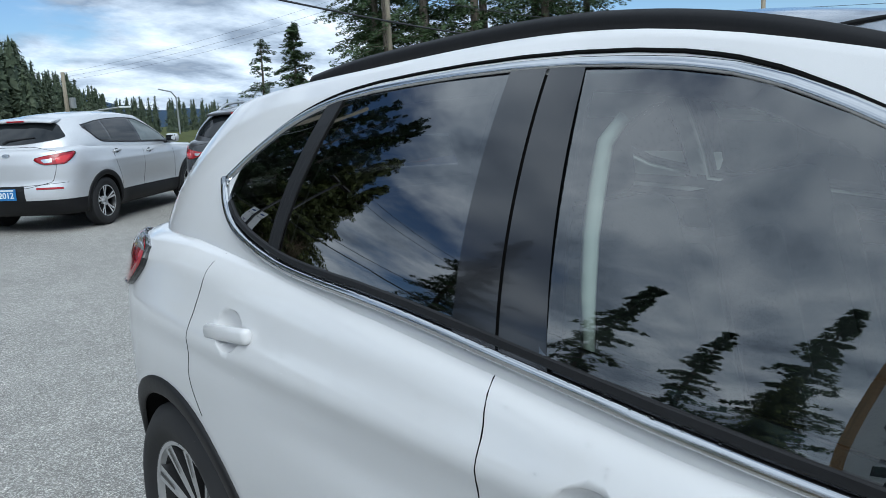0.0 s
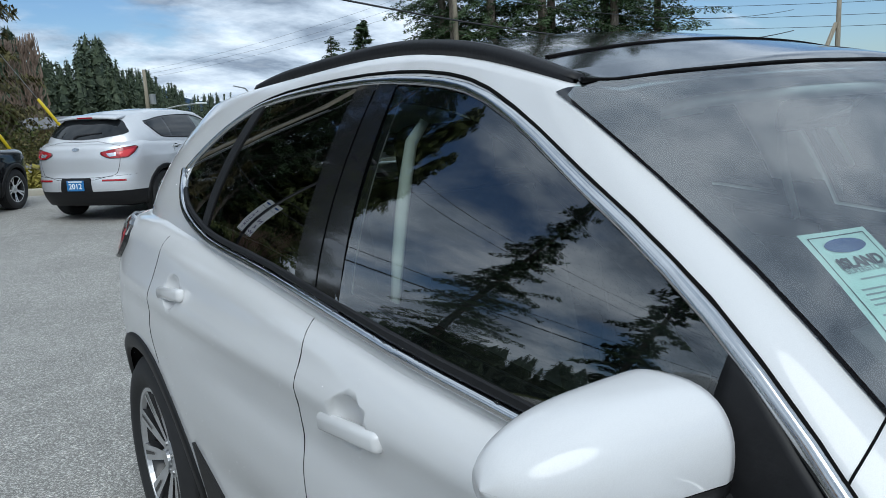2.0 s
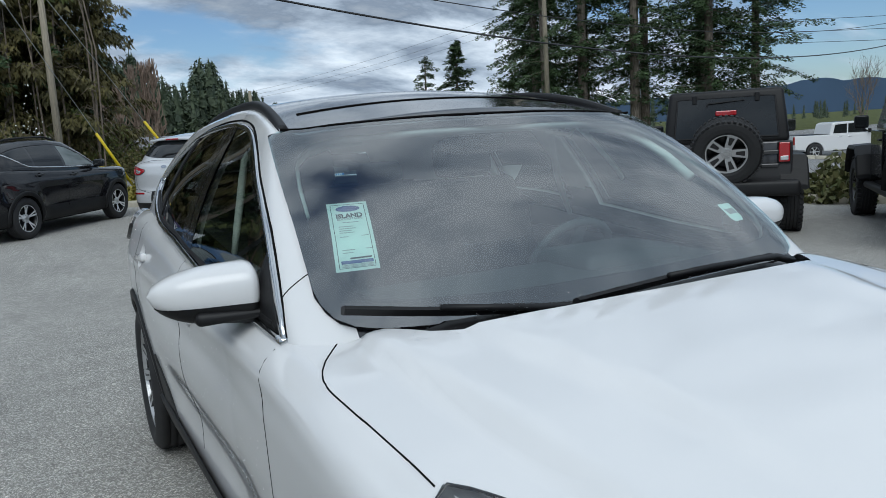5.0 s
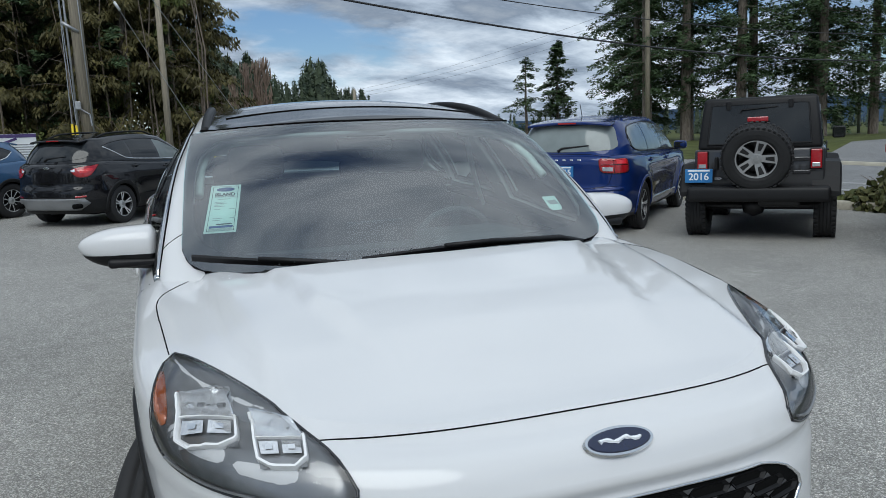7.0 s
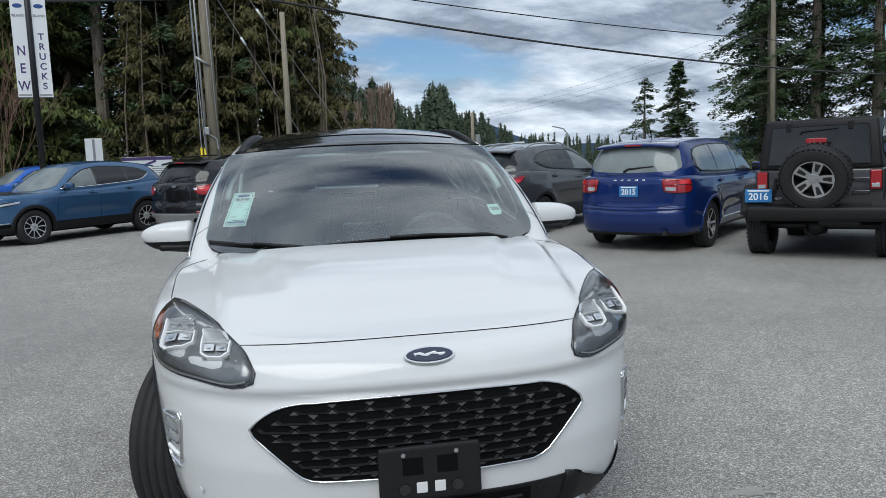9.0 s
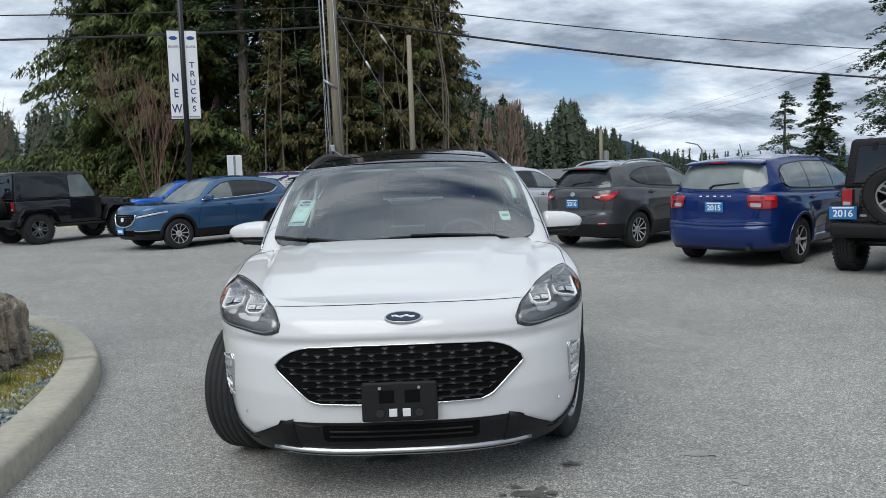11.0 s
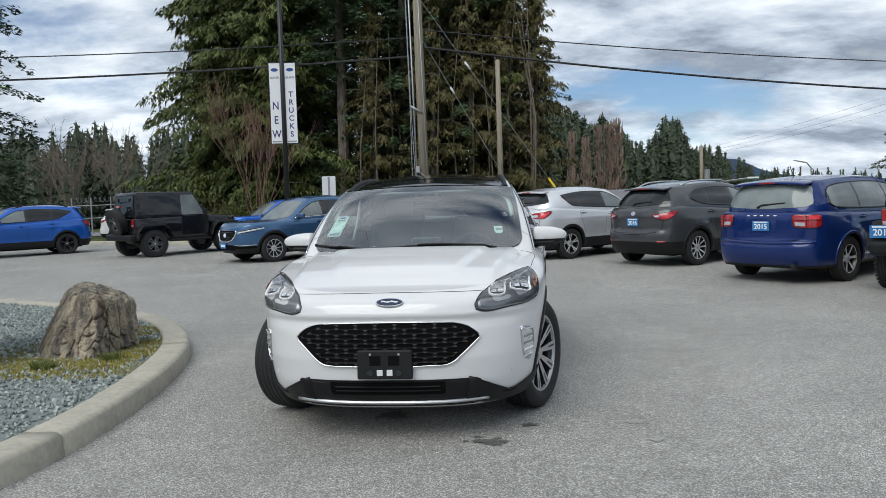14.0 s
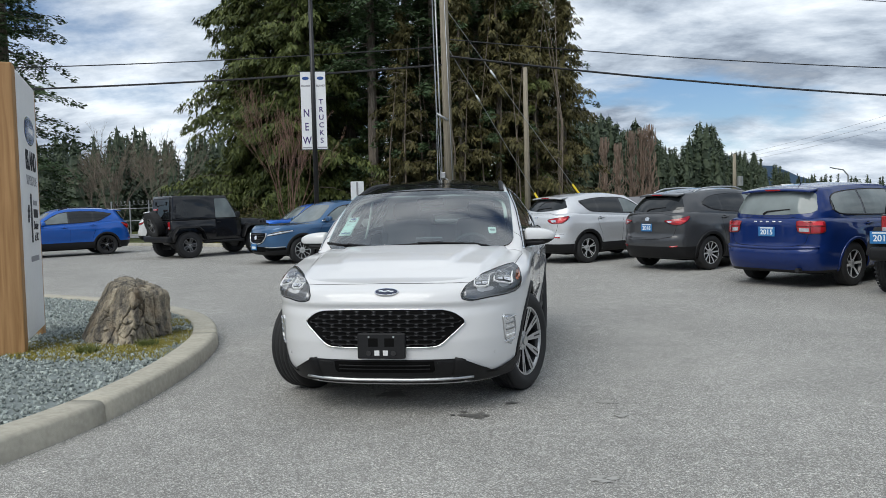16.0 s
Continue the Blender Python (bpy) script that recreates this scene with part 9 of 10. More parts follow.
# ---- boulder ----
def build_boulder():
    """A split block: one smooth sloping side, a broken corner towards the lot with upright cracks, a steep end."""
    bm = bmesh.new()
    bmesh.ops.create_icosphere(bm, subdivisions=7, radius=1)
    noise.seed_set(7)
    planes = [((-0.90, -0.15, 0.42), 0.305), ((-0.66, -0.66, 0.30), 0.315), ((0.80, -0.55, 0.12), 0.262), ((-0.26, -0.10, 0.96), 0.375), ((0.34, -0.10, 0.93), 0.335), ((0.97, 0.22, 0.06), 0.40), ((0.1, 0.97, 0.2), 0.46), ((-0.5, 0.8, 0.3), 0.50), ((-0.10, -0.96, 0.18), 0.47), ((0, 0, -1), 0.42)]
    planes = [(Vector(n).normalized(), d) for n, d in planes]
    for v in bm.verts:
        u = v.co.normalized()
        hit = sorted((d / max(1e-3, u.dot(n)), i) for i, (n, d) in enumerate(planes) if u.dot(n) > 0.02) + [(9.0, -1)]
        r = hit[0][0]
        r -= 0.014 * max(0.0, 1 - (hit[1][0] - r) / 0.05) ** 2
        p = u * r
        rough = 0.22 if hit[0][1] == 0 else (0.75 if hit[0][1] in (1, 3) else 1.0)
        # upright blocks broken off at different depths, with open cracks between
        q = Vector((p.x * 6.5 + noise.noise(p * 4) * 0.9, p.y * 6.5, p.z * 3.0 + noise.noise(p * 5) * 0.5))
        dist, pts = noise.voronoi(q)
        block = noise.noise(pts[0] * 2.3) * 0.044
        crack = max(0.0, 1 - (dist[1] - dist[0]) / 0.10)
        q2 = Vector((p.x * 21 + noise.noise(p * 9), p.y * 21, p.z * 12 + noise.noise(p * 7))) + Vector((3, 1, 7))
        d2, pt2 = noise.voronoi(q2)
        chip = noise.noise(pt2[0] * 3.1) * 0.012 - 0.006 * max(0.0, 1 - (d2[1] - d2[0]) / 0.2)
        fine = noise.fractal(p * 30, 0.8, 2.0, 5) * 0.009
        lumps = noise.fractal(p * 4, 1.0, 2.0, 3) * 0.016
        v.co = p + u * (rough * (block - 0.045 * crack + chip) + lumps + fine)
    ob = part("boulder", bm, STONE, None, smooth=True)
    ob.matrix_world = pose(-3.27, 0.21, 0.33, 0, 0, 32)
    tagged(ob, "large rough grey brown boulder on the gravel island", "boulder")


build_boulder()

# ---- timber framed dealer sign ----
sg = thing("dealer_sign", "white dealer sign between golden timber posts", "sign", m=pose(0, 0, 0))
a, b = Vector((-4.01, -0.61, 0)), Vector((-4.67, 0.53, 0))
d = (b - a).normalized()
ang = math.degrees(math.atan2(d.y, d.x))
for p, hgt in ((a, 2.83), (b, 2.80)):
    part("post", box(0.20, 0.24, hgt + 0.2, (0, 0, hgt / 2 - 0.1), 0.014, 3), TIMBER, sg, "golden timber post", m=Matrix.Translation(p) @ Matrix.Rotation(radians(ang), 4, "Z"))
mid = (a + b) / 2 + Vector((d.y, -d.x, 0)) * 0.086 + d * 0.05
bd = part("sign_panel", box((b - a).length - 0.10, 0.08, 2.60, (0, 0, 1.50), 0.012, 2), WHITE_SHEET, sg, "white printed panel", m=Matrix.Translation(mid) @ Matrix.Rotation(radians(ang), 4, "Z"))
# words on the face that looks over the lot
face = Matrix.Rotation(radians(180), 4, "Z") @ Matrix.Rotation(radians(90), 4, "X")
face = Matrix.Rotation(radians(90), 4, "X") if d.cross(Vector((0, 0, 1))).dot(Vector((1, 0, 0))) > 0 else face


SH = 0.10  # the print sits off the panel's middle


def on_sign(u, z, lift=0.043):
    return Matrix.Translation((0, 0, z + 0.07)) @ face @ Matrix.Translation((u, 0, lift))


part("oval_mark", disc(0.36, 0.15, 0.004), CHROME, bd, "blue oval mark", m=on_sign(SH, 2.22, 0.041))
part("oval_field", disc(0.335, 0.13, 0.004), NAVY_INK, bd, m=on_sign(SH, 2.22, 0.045))
part("oval_stroke", box(0.34, 0.05, 0.002, (0, 0, 0), 0.0), WHITE_SHEET, bd, m=on_sign(SH, 2.22, 0.051))
lettering("ISLAND", 0.27, INK, bd, on_sign(SH, 1.90), "lettering", "black name", 0.008, 0.001, 0.80)
lettering("SUPERSTORE", 0.15, GREY_INK, bd, on_sign(SH, 1.70), "lettering", "thin grey word", -0.003, 0.001, 0.84)
lettering("#", 0.24, INK, bd, on_sign(SH - 0.31, 1.37), "lettering", "black number sign", 0.004)
lettering("1", 0.70, INK, bd, on_sign(SH - 0.12, 1.29), "lettering", "black figure one", 0.012)
part("text_bar", box(0.26, 0.05, 0.002, (0, 0, 0), 0.0), GREY_INK, bd, m=on_sign(SH + 0.17, 1.48))
part("text_bar", box(0.30, 0.09, 0.002, (0, 0, 0), 0.0), INK, bd, m=on_sign(SH + 0.18, 1.37))
lettering("Dealer", 0.12, INK, bd, on_sign(SH + 0.18, 1.24), "lettering", "black word", 0.003)
lettering("in BC", 0.12, INK, bd, on_sign(SH + 0.18, 1.12), "lettering", "black words", 0.002)
part("text_bar", box(0.56, 0.055, 0.002, (0, 0, 0), 0.0), GREY_INK, bd, m=on_sign(SH, 0.90))

# ---- banner pole ----
bp = thing("banner_pole", "black steel lamp pole with two white vertical banners", "lamp pole", m=pose(-7.07, 17.77, 0) @ Matrix.Scale(1.145, 4))
part("pole", tube([(0, 0, -0.1), (0, 0, 8.4)], [0.075, 0.06], 12), BLACK_STEEL, bp, smooth=True)
part("base", box(0.4, 0.4, 0.5, (0, 0, 0.2), 0.03), CONCRETE, bp)
for s in (-1, 1):
    hd = part("lamp_head", box(0.55, 0.30, 0.10, (s * 0.42, 0, 8.38), 0.03, 2), BLACK_STEEL, bp)
    z0, z1 = (2.96, 5.24)
    ban = part("banner", box(0.30, 0.012, z1 - z0, (s * 0.215, 0, (z0 + z1) / 2), 0.0), BANNER, bp, "white banner with dark vertical letters", m=Matrix.Rotation(radians(12), 4, "Z"))
    for z in (z0, z1):
        part("banner_arm", tube([(0, 0, z), (s * 0.43, 0, z)], 0.014, 6), BLACK_STEEL, ban)
    word = "NEW" if s < 0 else "TRUCKS"
    n = len(word)
    for k, ch in enumerate(word):
        zz = z0 + 0.26 + (n - 1 - k) * (0.40 if n == 3 else 0.225)
        mm = Matrix.Translation((s * 0.215, -0.008, zz)) @ Matrix.Rotation(radians(90), 4, "X")
        lettering(ch, 0.24 if n == 3 else 0.21, PURPLE, ban, mm @ Matrix.Diagonal((1, 1.3 if n == 3 else 1, 1, 1)), "letter", "", 0.004)
    part("oval_mark", disc(0.10, 0.05, 0.003, 24), NAVY_INK, ban, m=Matrix.Translation((s * 0.215, -0.007, z1 - 0.20)) @ Matrix.Rotation(radians(90), 4, "X"))
    lettering("ISLAND", 0.075, GREY_INK, ban, Matrix.Translation((s * 0.215, -0.008, z1 - 0.42)) @ Matrix.Rotation(radians(90), 4, "X"), "banner_word", "", 0.004)
    part("text_bar", box(0.26, 0.004, 0.04, (s * 0.215, -0.008, z0 + 0.06), 0.0), GREY_INK, ban)

# ---- utility poles, guys and cables ----
def pole(name, label, x, y, hgt, r, lean=(0, 0), size=1.0):
    t = thing(name, label, "utility pole", m=pose(x, y, 0) @ Matrix.Scale(size, 4))
    part("pole", tube([(0, 0, -0.2), (lean[0] * 0.5, lean[1] * 0.5, hgt * 0.5), (lean[0], lean[1], hgt)], [r, r * 0.88, r * 0.72], 14), POLE_WOOD, t, "weathered round timber", True)
    return t


BIGP = (-2.66, 18.83)
big = pole("utility_pole", "thick weathered timber pole with conduits and guys", *BIGP, 11.0, 0.145, (-0.10, 0.1), 1.17)
part("conduit", tube([(-0.19, -0.08, 0.2), (-0.24, -0.06, 4), (-0.32, -0.02, 8.5)], 0.024, 8), STEEL, big, "grey conduit", True)
part("conduit", tube([(0.13, -0.13, 0.2), (0.05, -0.12, 4), (-0.05, -0.1, 8.5)], 0.012, 8), STEEL, big, "", True)
part("strut", tube([(0.0, -0.1, 3.65), (-0.32, -0.14, 3.85)], 0.035, 8), STEEL, big, "galvanised guy strut", True)
part("switch_box", box(0.12, 0.10, 0.18, (-0.16, -0.18, 2.05), 0.015), STEEL, big)
part("bracket", tube([(-0.16, -0.16, 2.0), (0.06, -0.17, 1.85), (0.08, -0.17, 1.6)], 0.018, 6), STEEL, big)
for k, (x0, x1, yy) in enumerate(((-0.33, -0.30, -0.35), (-0.31, -0.16, -0.30))):
    part("guy_wire", tube([(x1, yy, 0.0), (x0, -0.14, 3.85), (-0.42, -0.05, 9.6)], 0.010, 5), STEEL, big)
    part("guy_guard", tube([(x1, yy, 0.0), (lerp(x1, x0, 0.5), lerp(yy, -0.14, 0.5), 1.64 - 0.02 * k)], 0.026, 8), YELLOW, big, "yellow guy guard", True)
pole("utility_pole", "slim weathered timber pole", -0.62, 31.7, 7.0, 0.13, (0, 0), 1.19)
# two long guys with yellow guards running down towards the east
for tx, ty, top_ in ((1.12, 21.7, (-2.85, 18.85, 7.4)), (2.95, 22.6, (-2.85, 18.85, 8.6))):
    g = thing("guy_wire", "steel guy wire with a yellow plastic guard", "guy wire", "guy wires")
    base, top3 = Vector((tx, ty, 0.25)), Vector(top_)
    part("wire", tube([base, top3], 0.010, 5), STEEL, g)
    part("guard", tube([base.lerp(top3, 0.004), base.lerp(top3, 0.25)], 0.040, 8), YELLOW, g, "yellow guard", True)
    part("insulator", tube([base.lerp(top3, 0.70), base.lerp(top3, 0.73)], 0.035, 8), PLATE_PALE, g, "white insulator", True)


def cable(name, label, a, b, sag, r, n=24):
    a, b = Vector(a), Vector(b)
    pts = [a.lerp(b, k / n) - Vector((0, 0, sag * 4 * (k / n) * (1 - k / n))) for k in range(n + 1)]
    ob = part(name, tube(pts, r, 5, None, False), WIRE, None)
    return tagged(ob, label, "cable", "overhead cables")


PX, PY = -2.80, 18.83
RP1, RP2 = (41.8, 58.0), (55.5, 60.0)
cable("overhead_cable", "thick black overhead cable over the lot", (PX, PY, 6.74), (61.7, 36.6, 6.71), 1.99, 0.036, 40)
cable("overhead_cable", "thin black overhead cable over the lot", (PX, PY, 7.30), (61.7, 36.6, 8.43), 1.8, 0.019, 40)
cable("overhead_cable", "thin black overhead wire high up", (PX, PY, 10.1), (61.8, 36.6, 10.94), 2.28, 0.012, 40)
cable("overhead_cable", "thick black overhead cable over the lot", (PX, PY, 6.43), (-42.9, 14.0, 7.1), 0.66, 0.034)
cable("overhead_cable", "thin black overhead cable over the lot", (PX, PY, 7.04), (-42.9, 14.0, 8.11), 0.66, 0.019)
cable("overhead_cable", "thin black overhead wire high up", (PX, PY, 10.81), (-42.9, 17.6, 10.41), 0.6, 0.011)
cable("overhead_cable", "thin black overhead wire high up", (PX, PY, 11.28), (-42.9, 17.6, 11.29), 0.6, 0.011)
for dz in (0, 1.0, 2.1):
    cable("overhead_cable", "thin distant overhead wire", (RP2[0], RP2[1], 15.9 + dz), (27.6, 129, 8.7 + dz * 0.5), 1.4, 0.012)
    cable("overhead_cable", "thin distant overhead wire", (RP2[0], RP2[1], 9.5 + dz), (83.9, 15.2, 6.7 + dz), 0.8, 0.022)
for (x, y), hgt in ((RP1, 21.5), (RP2, 22.5)):
    q = pole("utility_pole", "timber utility pole across the road", x, y, hgt, 0.24)
    part("crossarm", box(2.6, 0.12, 0.14, (0, 0, hgt - 1.2), 0.01), POLE_WOOD, q)
# street lamp across the road
sl = thing("street_lamp", "curved grey steel street lamp", "street lamp", m=pose(66.4, 56.7, 0) @ Matrix.Scale(1.80, 4))
part("pole", tube([(0, 0, 0), (0, 0, 5.0), (-0.15, 0.1, 5.35), (-0.5, 0.35, 5.55), (-0.9, 0.6, 5.6)], [0.09, 0.07, 0.05, 0.045, 0.04], 8), STEEL, sl, smooth=True)
part("lamp_head", box(0.5, 0.2, 0.1, (-1.05, 0.7, 5.58), 0.03), STEEL, sl)
rp = thing("road_marker", "leaning white road marker post", "post", m=pose(52.8, 40.9, 0, 0, 6, 0) @ Matrix.Scale(1.5, 4))
part("post", box(0.12, 0.03, 1.3, (0, 0, 0.6), 0.01), PLATE_PALE, rp)
# orange topped pole, lamp with arm, far poles
orp = thing("orange_pole", "tall orange pole with a thin dark mast", "pole", m=pose(34.1, 172.9, 0) @ Matrix.Scale(2.35, 4))
part("pole", tube([(0, 0, 0), (0, 0, 4.6)], 0.11, 8), ORANGE, orp)
part("fitting", box(0.34, 0.3, 0.22, (0.12, 0, 3.9), 0.05), ORANGE, orp)
part("mast", tube([(0, 0, 4.6), (0, 0, 6.6)], 0.06, 6), BLACK_STEEL, orp)
fp = pole("utility_pole", "timber pole with a transformer and lamp arm", 22.8, 95.3, 5.35, 0.18, (0, 0), 1.48)
part("transformer", lathe([(0.001, 0), (0.25, 0.0), (0.25, 0.8), (0.001, 0.82)], "z", 14), STEEL, fp, m=pose(0.45, 0, 2.6))
part("lamp_arm", tube([(0, 0, 1.9), (2.2, -0.5, 2.35), (3.6, -1, 2.5)], 0.07, 6), STEEL, fp)
part("lamp_head", box(0.9, 0.3, 0.15, (4.0, -1.1, 2.52), 0.04), PLATE_PALE, fp)
fl = thing("street_lamp", "distant curved street lamp", "street lamp", m=pose(42.0, 111.7, 0) @ Matrix.Scale(1.66, 4))
part("pole", tube([(0, 0, 0), (0, 0, 3.2), (-0.4, 0, 3.7), (-1.5, 0, 3.95)], [0.08, 0.07, 0.06, 0.05], 6), STEEL, fl)

# ---- signs and sheds round the lot ----
wb = thing("white_marker_board", "plain white narrow board behind the parked cars", "board", m=pose(-6.53, 21.0, -0.03, 0, 0, 14) @ Matrix.Scale(1.07, 4))
part("board", box(0.46, 0.05, 1.05, (0, 0, 1.75), 0.01), PLATE_PALE, wb)
part("post", tube([(0, 0.05, 0), (0, 0.05, 1.9)], 0.035, 8), STEEL, wb)
part("stripe", box(0.07, 0.006, 1.0, (0.0, -0.028, 1.75), 0.0), GREY_INK, wb)
ib = thing("notice_board", "white notice board with a purple header", "board", m=pose(-5.22, 22.3, 0, 0, 0, 8) @ Matrix.Scale(1.05, 4))
part("board", box(1.5, 0.05, 0.95, (0, 0, 1.25), 0.01), PLATE_PALE, ib)
part("header", box(1.5, 0.006, 0.10, (0, -0.03, 1.67), 0.0), PURPLE, ib)
part("arrow", box(0.55, 0.006, 0.07, (0.0, -0.03, 1.50), 0.0, rot=(0, -20, 0)), PURPLE, ib)
for k in range(7):
    part("text_bar", box(0.55, 0.005, 0.025, (0.40, -0.03, 1.42 - 0.07 * k), 0.0), GREY_INK, ib)
for x in (-0.65, 0.65):
    part("post", tube([(x, 0.05, 0), (x, 0.05, 1.6)], 0.035, 8), STEEL, ib)
sh = thing("low_house", "low brown house with a pale gable and grey roof", "house", m=pose(14.7, 112.3, 0, 0, 0, -16) @ Matrix.Scale(1.62, 4))
part("wall", box(9, 5, 1.1, (0, 0, 0.55), 0.02), BROWN_WALL, sh, "brown siding")
part("end_wall", box(2.2, 5.1, 1.15, (-4.2, 0, 0.575), 0.02), PALE_WALL, sh, "pale blue siding")
part("window", box(1.2, 0.05, 0.5, (-1.5, -2.52, 0.7), 0.01), GLASS_FAR, sh)
part("roof", slab([(-5.4, -3.2, 1.05), (-5.4, 0, 1.95), (-5.4, 3.2, 1.05), (-5.4, 3.2, 0.95), (-5.4, 0, 1.82), (-5.4, -3.2, 0.95)], 10.8, "x", 0.02), ROOF_GREY, sh, "grey shingle roof")
# fence with barbed coil far left
fe = thing("chain_fence", "galvanised fence with coiled wire on top", "fence", m=pose(-29.8, 49.3, -0.25, 0, 0, -14) @ Matrix.Scale(1.25, 4))
for k in range(7):
    part("post", tube([(k * 1.6 - 4.8, 0, 0), (k * 1.6 - 4.8, 0, 2.5)], 0.04, 6), STEEL, fe)
part("coil", tube([(k * 0.045 - 4.8, 0.15 * math.cos(k * 0.75), 2.35 + 0.15 * math.sin(k * 0.75)) for k in range(214)], 0.008, 4, None, False), STEEL, fe, "coiled wire")
for z in (0.3, 1.2, 2.0):
    part("rail", tube([(-4.8, 0, z), (4.8, 0, z)], 0.025, 6), STEEL, fe)
# stop sign and a white pickup on the road
ss = thing("stop_sign", "red octagonal stop sign on a steel post", "sign", m=pose(37.0, 21.45, 0, 0, 0, -58) @ Matrix.Scale(0.9, 4))
part("post", tube([(0, 0.03, 0), (0, 0.03, 2.35)], 0.03, 6), STEEL, ss)
ov = lathe([(0.001, -0.012), (0.36, -0.012), (0.36, 0.0), (0.001, 0.0)], "z", 8)
part("plate", ov, STOP_RED, ss, "red octagon", m=Matrix.Translation((0, 0, 1.96)) @ Matrix.Rotation(radians(90), 4, "X") @ Matrix.Rotation(radians(22.5), 4, "Z"))
lettering("STOP", 0.26, PLATE_PALE, ss, Matrix.Translation((0, -0.016, 1.96)) @ Matrix.Rotation(radians(90), 4, "X"), "lettering", "white word", 0.006, 0.001, 0.9)


def pickup(x, y, turn):
    """A white crew cab pickup: arched flanks, cab, bed, glass, lamps and wheels. Front towards +x."""
    t = thing("white_pickup", "white crew cab pickup truck waiting on the side road", "pickup", m=pose(x, y, 0, 0, 0, turn))
    arch = lambda c: [(c + 0.48 * math.cos(radians(a)), 0.0, 0.42 + 0.48 * math.sin(radians(a))) for a in range(180, -1, -15)]
    low = [(-2.90, 0, 0.55), (-2.36, 0, 0.50)] + arch(-1.85) + [(1.35, 0, 0.42)] + arch(1.85) + [(2.75, 0, 0.48), (2.92, 0, 0.62), (2.90, 0, 1.05), (2.72, 0, 1.17), (1.32, 0, 1.25), (-0.98, 0, 1.24), (-2.92, 0, 1.27)]
    body = part("body", slab(low, 1.96, "y", 0.03), WHITE_PAINT, t, m=pose(0, -0.98, 0))
    cab = [(-1.0, 0, 1.22), (-0.86, 0, 1.80), (-0.65, 0, 1.88), (0.45, 0, 1.89), (0.68, 0, 1.82), (1.36, 0, 1.22)]
    part("cab", slab(cab, 1.62, "y", 0.05), WHITE_PAINT, t, m=pose(0, -0.81, 0))
    for s in (-1, 1):
        for pane in ([(-0.80, 1.30), (-0.70, 1.74), (-0.08, 1.78), (-0.08, 1.30)], [(0.0, 1.30), (0.0, 1.78), (0.50, 1.78), (1.12, 1.30)]):
            part("side_window", slab([(a, 0, b) for a, b in pane], 0.012, "y", 0.002), GLASS_FAR, t, "dark side glass", m=pose(0, s * 0.818 - 0.006, 0))
        part("door_mirror", box(0.10, 0.20, 0.22, (1.0, s * 1.06, 1.36), 0.03), BLACK_PLASTIC, t)
        part("running_board", box(2.2, 0.12, 0.06, (0.2, s * 0.98, 0.42), 0.02), BLACK_PLASTIC, t)
        part("head_lamp", box(0.12, 0.36, 0.26, (2.86, s * 0.76, 0.98), 0.03), CLEAR_LAMP, t)
        part("tail_lamp", box(0.06, 0.16, 0.42, (-2.91, s * 0.88, 1.02), 0.02), RED_LAMP, t)
        for ya in (0.10, 0.62):
            part("door_handle", box(0.18, 0.03, 0.03, (ya - 0.62, s * 0.99, 1.12), 0.01), CHROME, t)
        for xa in (-1.85, 1.85):
            add_wheel(t, PICKUP_WHEEL, pose(xa, s * 0.86, 0.41, 0, 0, 90 if s > 0 else -90))
    part("windscreen", slab([(0.72, 0, 1.79), (1.34, 0, 1.25), (1.36, 0, 1.27), (0.74, 0, 1.81)], 1.40, "y", 0.002), GLASS_FAR, t, m=pose(0, -0.70, 0))
    part("grille", box(0.08, 1.05, 0.36, (2.90, 0, 0.95), 0.03), BLACK_GLOSS, t)
    part("bumper", box(0.16, 1.90, 0.24, (2.90, 0, 0.58), 0.05), CHROME, t)
    part("bed_floor", box(1.80, 1.66, 0.02, (-1.95, 0, 1.285), 0.004), BLACK_PLASTIC, t, "black bed cover")
    return t


PICKUP_WHEEL = wheel_meshes(0.41, 0.255, 0.27, 6, "star", RIM_SILVER, RIM_DARK)
pickup(36.4, 24.0, -25)
lp = thing("leaning_pole", "leaning timber brace pole beside the side road", "utility pole", m=pose(36.9, 21.9, 0))
part("pole", tube([(0, 0, -0.2), (3.15, -0.65, 6.0)], [0.13, 0.11], 10), POLE_WOOD, lp, "", True)
up = thing("utility_pole", "upright timber pole beside the side road", "utility pole", m=pose(40.2, 21.2, 0))
part("pole", tube([(0, 0, -0.2), (0, 0, 9.5)], [0.15, 0.11], 10), POLE_WOOD, up, "", True)

# partly hidden vehicles behind the row
suv("blue_car", "bright blue car mostly hidden behind the parked row", BRIGHT_BLUE, compact_P, HEAD + 180, {"r": 0.35, "mesh": SPOKE_BLACK}, ("FL", -9.3, 20.6), group="cars on the lot")
suv("white_car", "white car partly hidden behind the fence line", WHITE_PAINT, compact_P, HEAD + 20, {"r": 0.35, "mesh": SPOKE_BLACK}, ("RR", -18.0, 26.6), group="cars on the lot",
    tails=[{"pts": [(0.55, 1.02), (0.95, 1.10), (1.3, 1.12), (0.98, 0.94)]}])

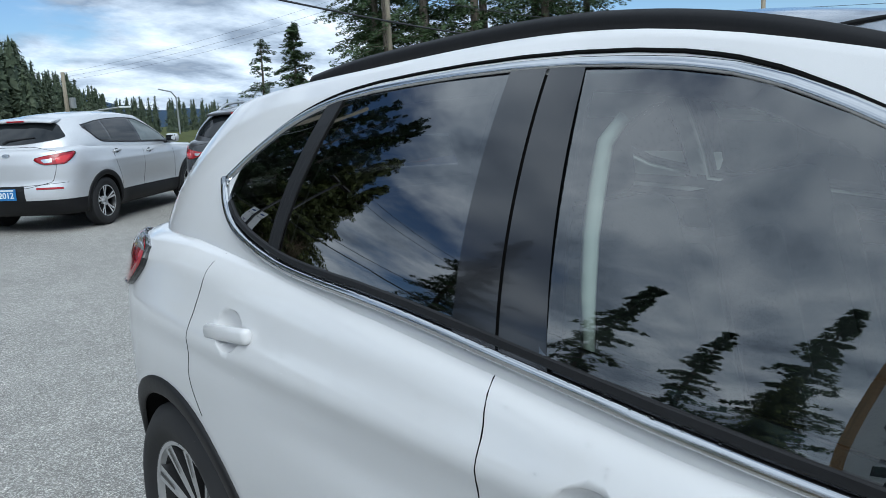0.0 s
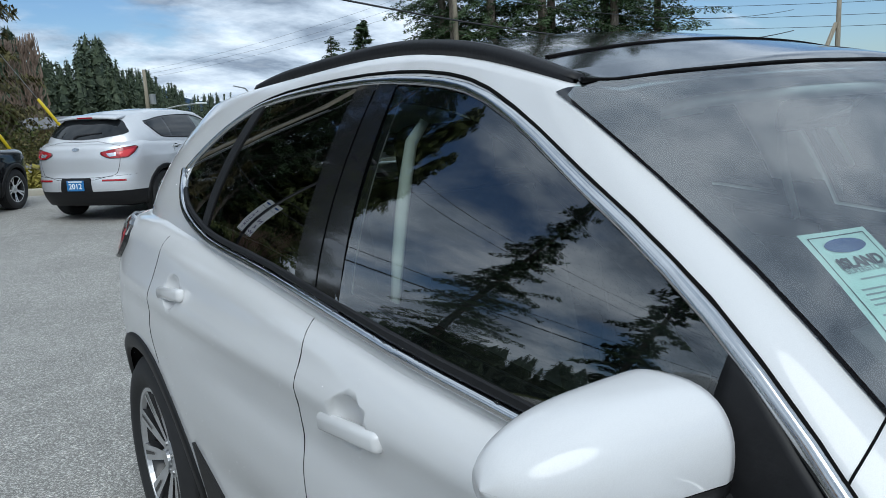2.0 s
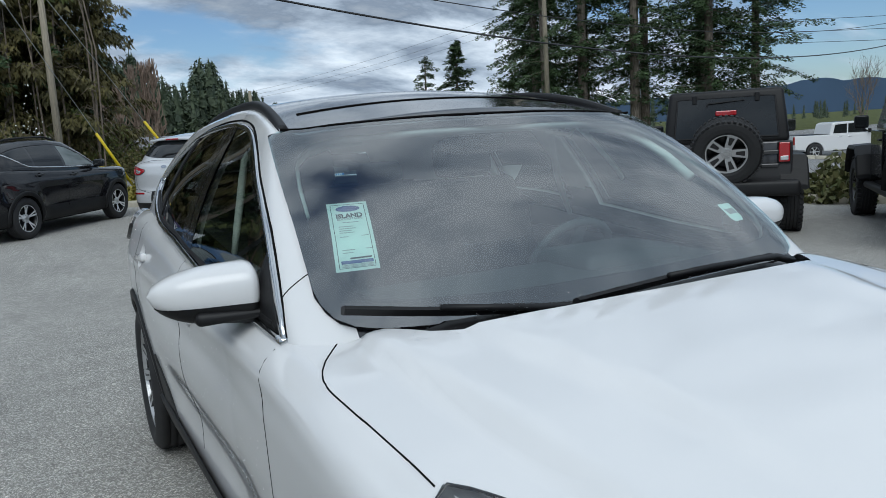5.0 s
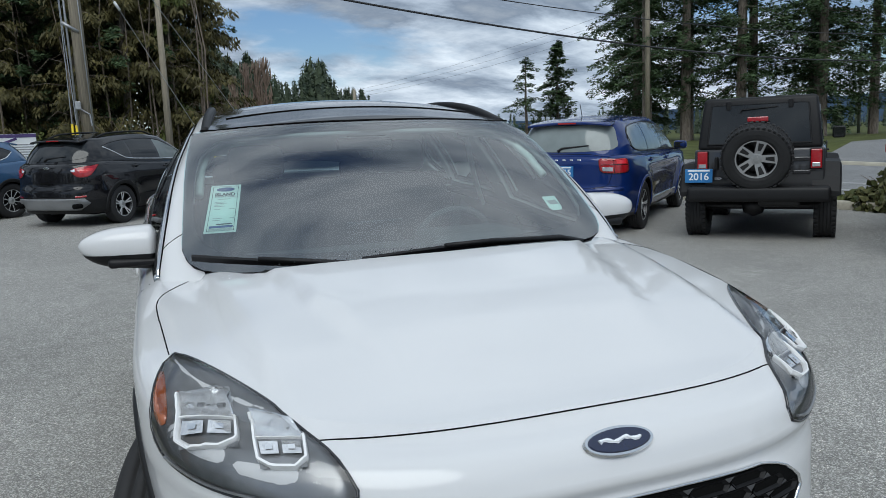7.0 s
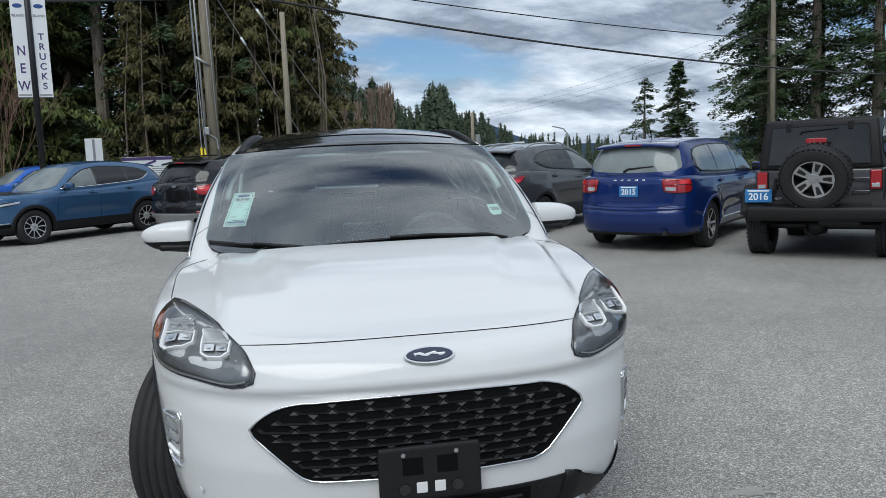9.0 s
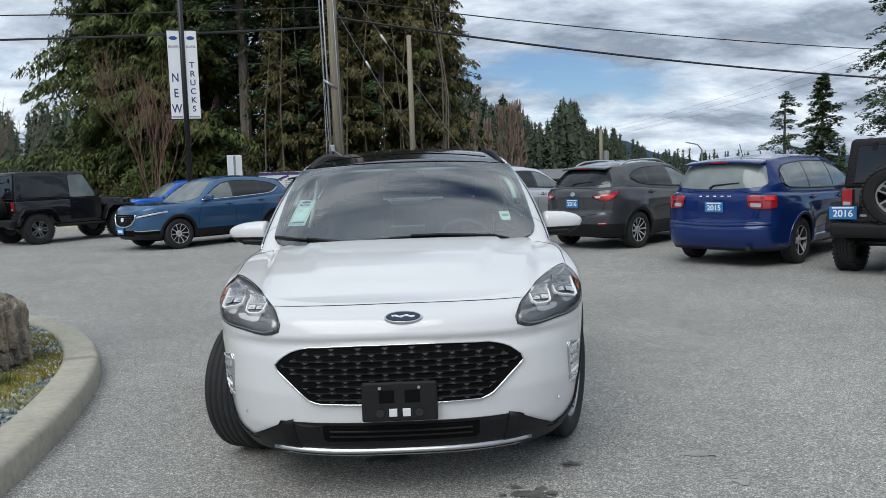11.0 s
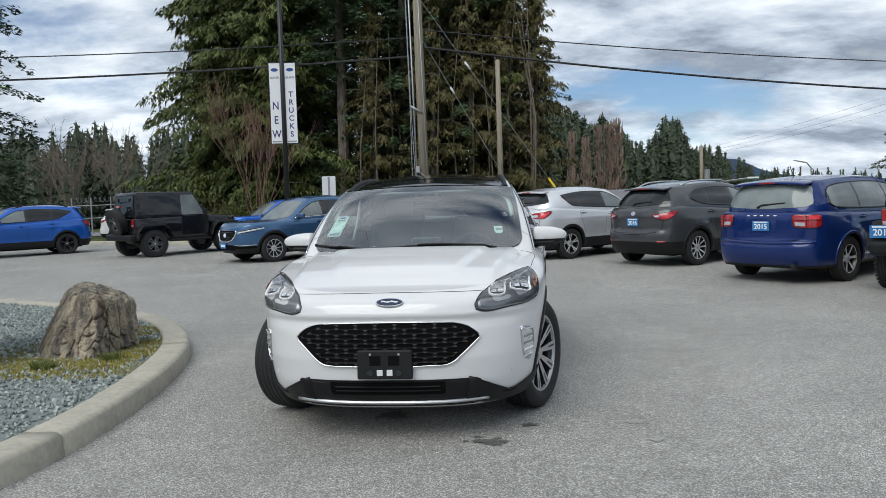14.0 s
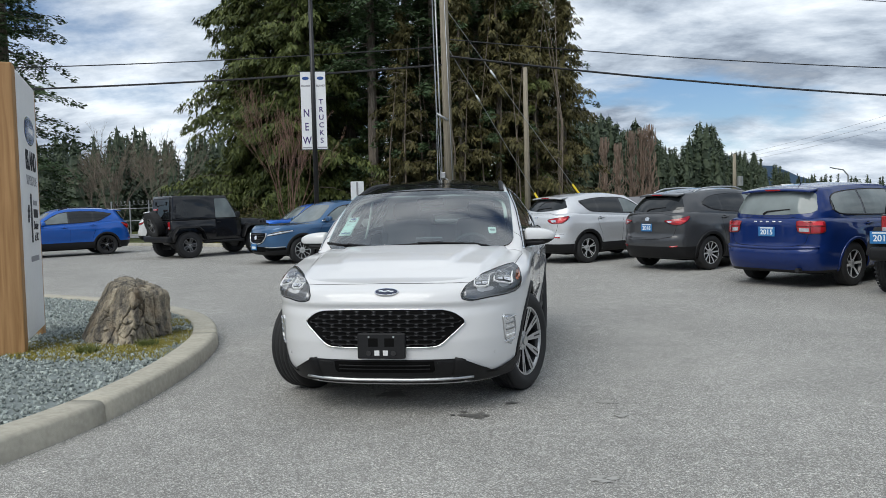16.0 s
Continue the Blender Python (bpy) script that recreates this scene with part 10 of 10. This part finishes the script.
# ---- far hills ----
def hill(name, label, pts, dist):
    V, Fc = [], []
    for az, el in pts:
        x, y = dist * math.sin(radians(az)), dist * math.cos(radians(az))
        V += [(x, y, -5), (x, y, dist * math.tan(radians(el)))]
    for i in range(len(pts) - 1):
        Fc.append((2 * i, 2 * i + 2, 2 * i + 3, 2 * i + 1))
    return tagged(link(name, to_mesh(name, V, Fc, HAZY_HILL, False)), label, "hill", "", "structure")


hr = random.Random(3)
hill("backdrop_hill", "distant forested hills with blue haze in their colour", [(k * 0.5, along([(-10.3, 1.25), (6.4, 2.57), (11.1, 3.76), (13.7, 3.0), (15.7, 2.24), (18.8, 1.27), (26.5, 1.05), (48.5, 1.84), (53.7, 2.24), (58.8, 1.81), (71, 2.08), (86, 1.1)], k * 0.5) * (1 + 0.05 * math.sin(k * 0.9) + hr.uniform(-.03, .03))) for k in range(-20, 172)], 1800)

# ---- small things on the asphalt ----
def stain(x, y, rx, ry, seed, mat, label, n=16):
    """A blotchy stain: small ragged patches crowding towards the middle, one sheet each side by side."""
    rng = random.Random(seed)
    bm = bmesh.new()
    for k in range(n):
        a, r = rng.uniform(0, 6.283), rng.random()
        cx, cy = x + rx * r * math.cos(a), y + ry * r * math.sin(a)
        w = (rx + ry) * rng.uniform(0.10, 0.24) * (1.15 - 0.7 * r)
        z = 0.003 + 0.0003 * k + lot_z(cy, cx)
        bm.faces.new([bm.verts.new((cx + w * 1.3 * math.cos(6.283 * j / 13) * rng.uniform(0.55, 1.2), cy + w * math.sin(6.283 * j / 13) * rng.uniform(0.55, 1.2), z)) for j in range(13)])
    tagged(part("stain", bm, mat, None), label, "stain", "", "structure")


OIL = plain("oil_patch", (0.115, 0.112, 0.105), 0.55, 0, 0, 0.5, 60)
PALE_STAIN = plain("pale_patch", (0.335, 0.328, 0.308), 0.9, 0, 0, 0.2, 40)
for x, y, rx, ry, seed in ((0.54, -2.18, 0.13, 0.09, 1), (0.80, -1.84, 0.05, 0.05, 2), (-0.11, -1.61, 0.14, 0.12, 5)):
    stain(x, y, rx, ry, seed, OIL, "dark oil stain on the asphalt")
for x, y, rx, ry, seed in ((1.42, -1.77, 0.11, 0.05, 11), (1.50, -2.13, 0.08, 0.05, 12), (1.33, -3.32, 0.09, 0.06, 13)):
    stain(x, y, rx, ry, seed, PALE_STAIN, "pale worn patch of asphalt", 9)
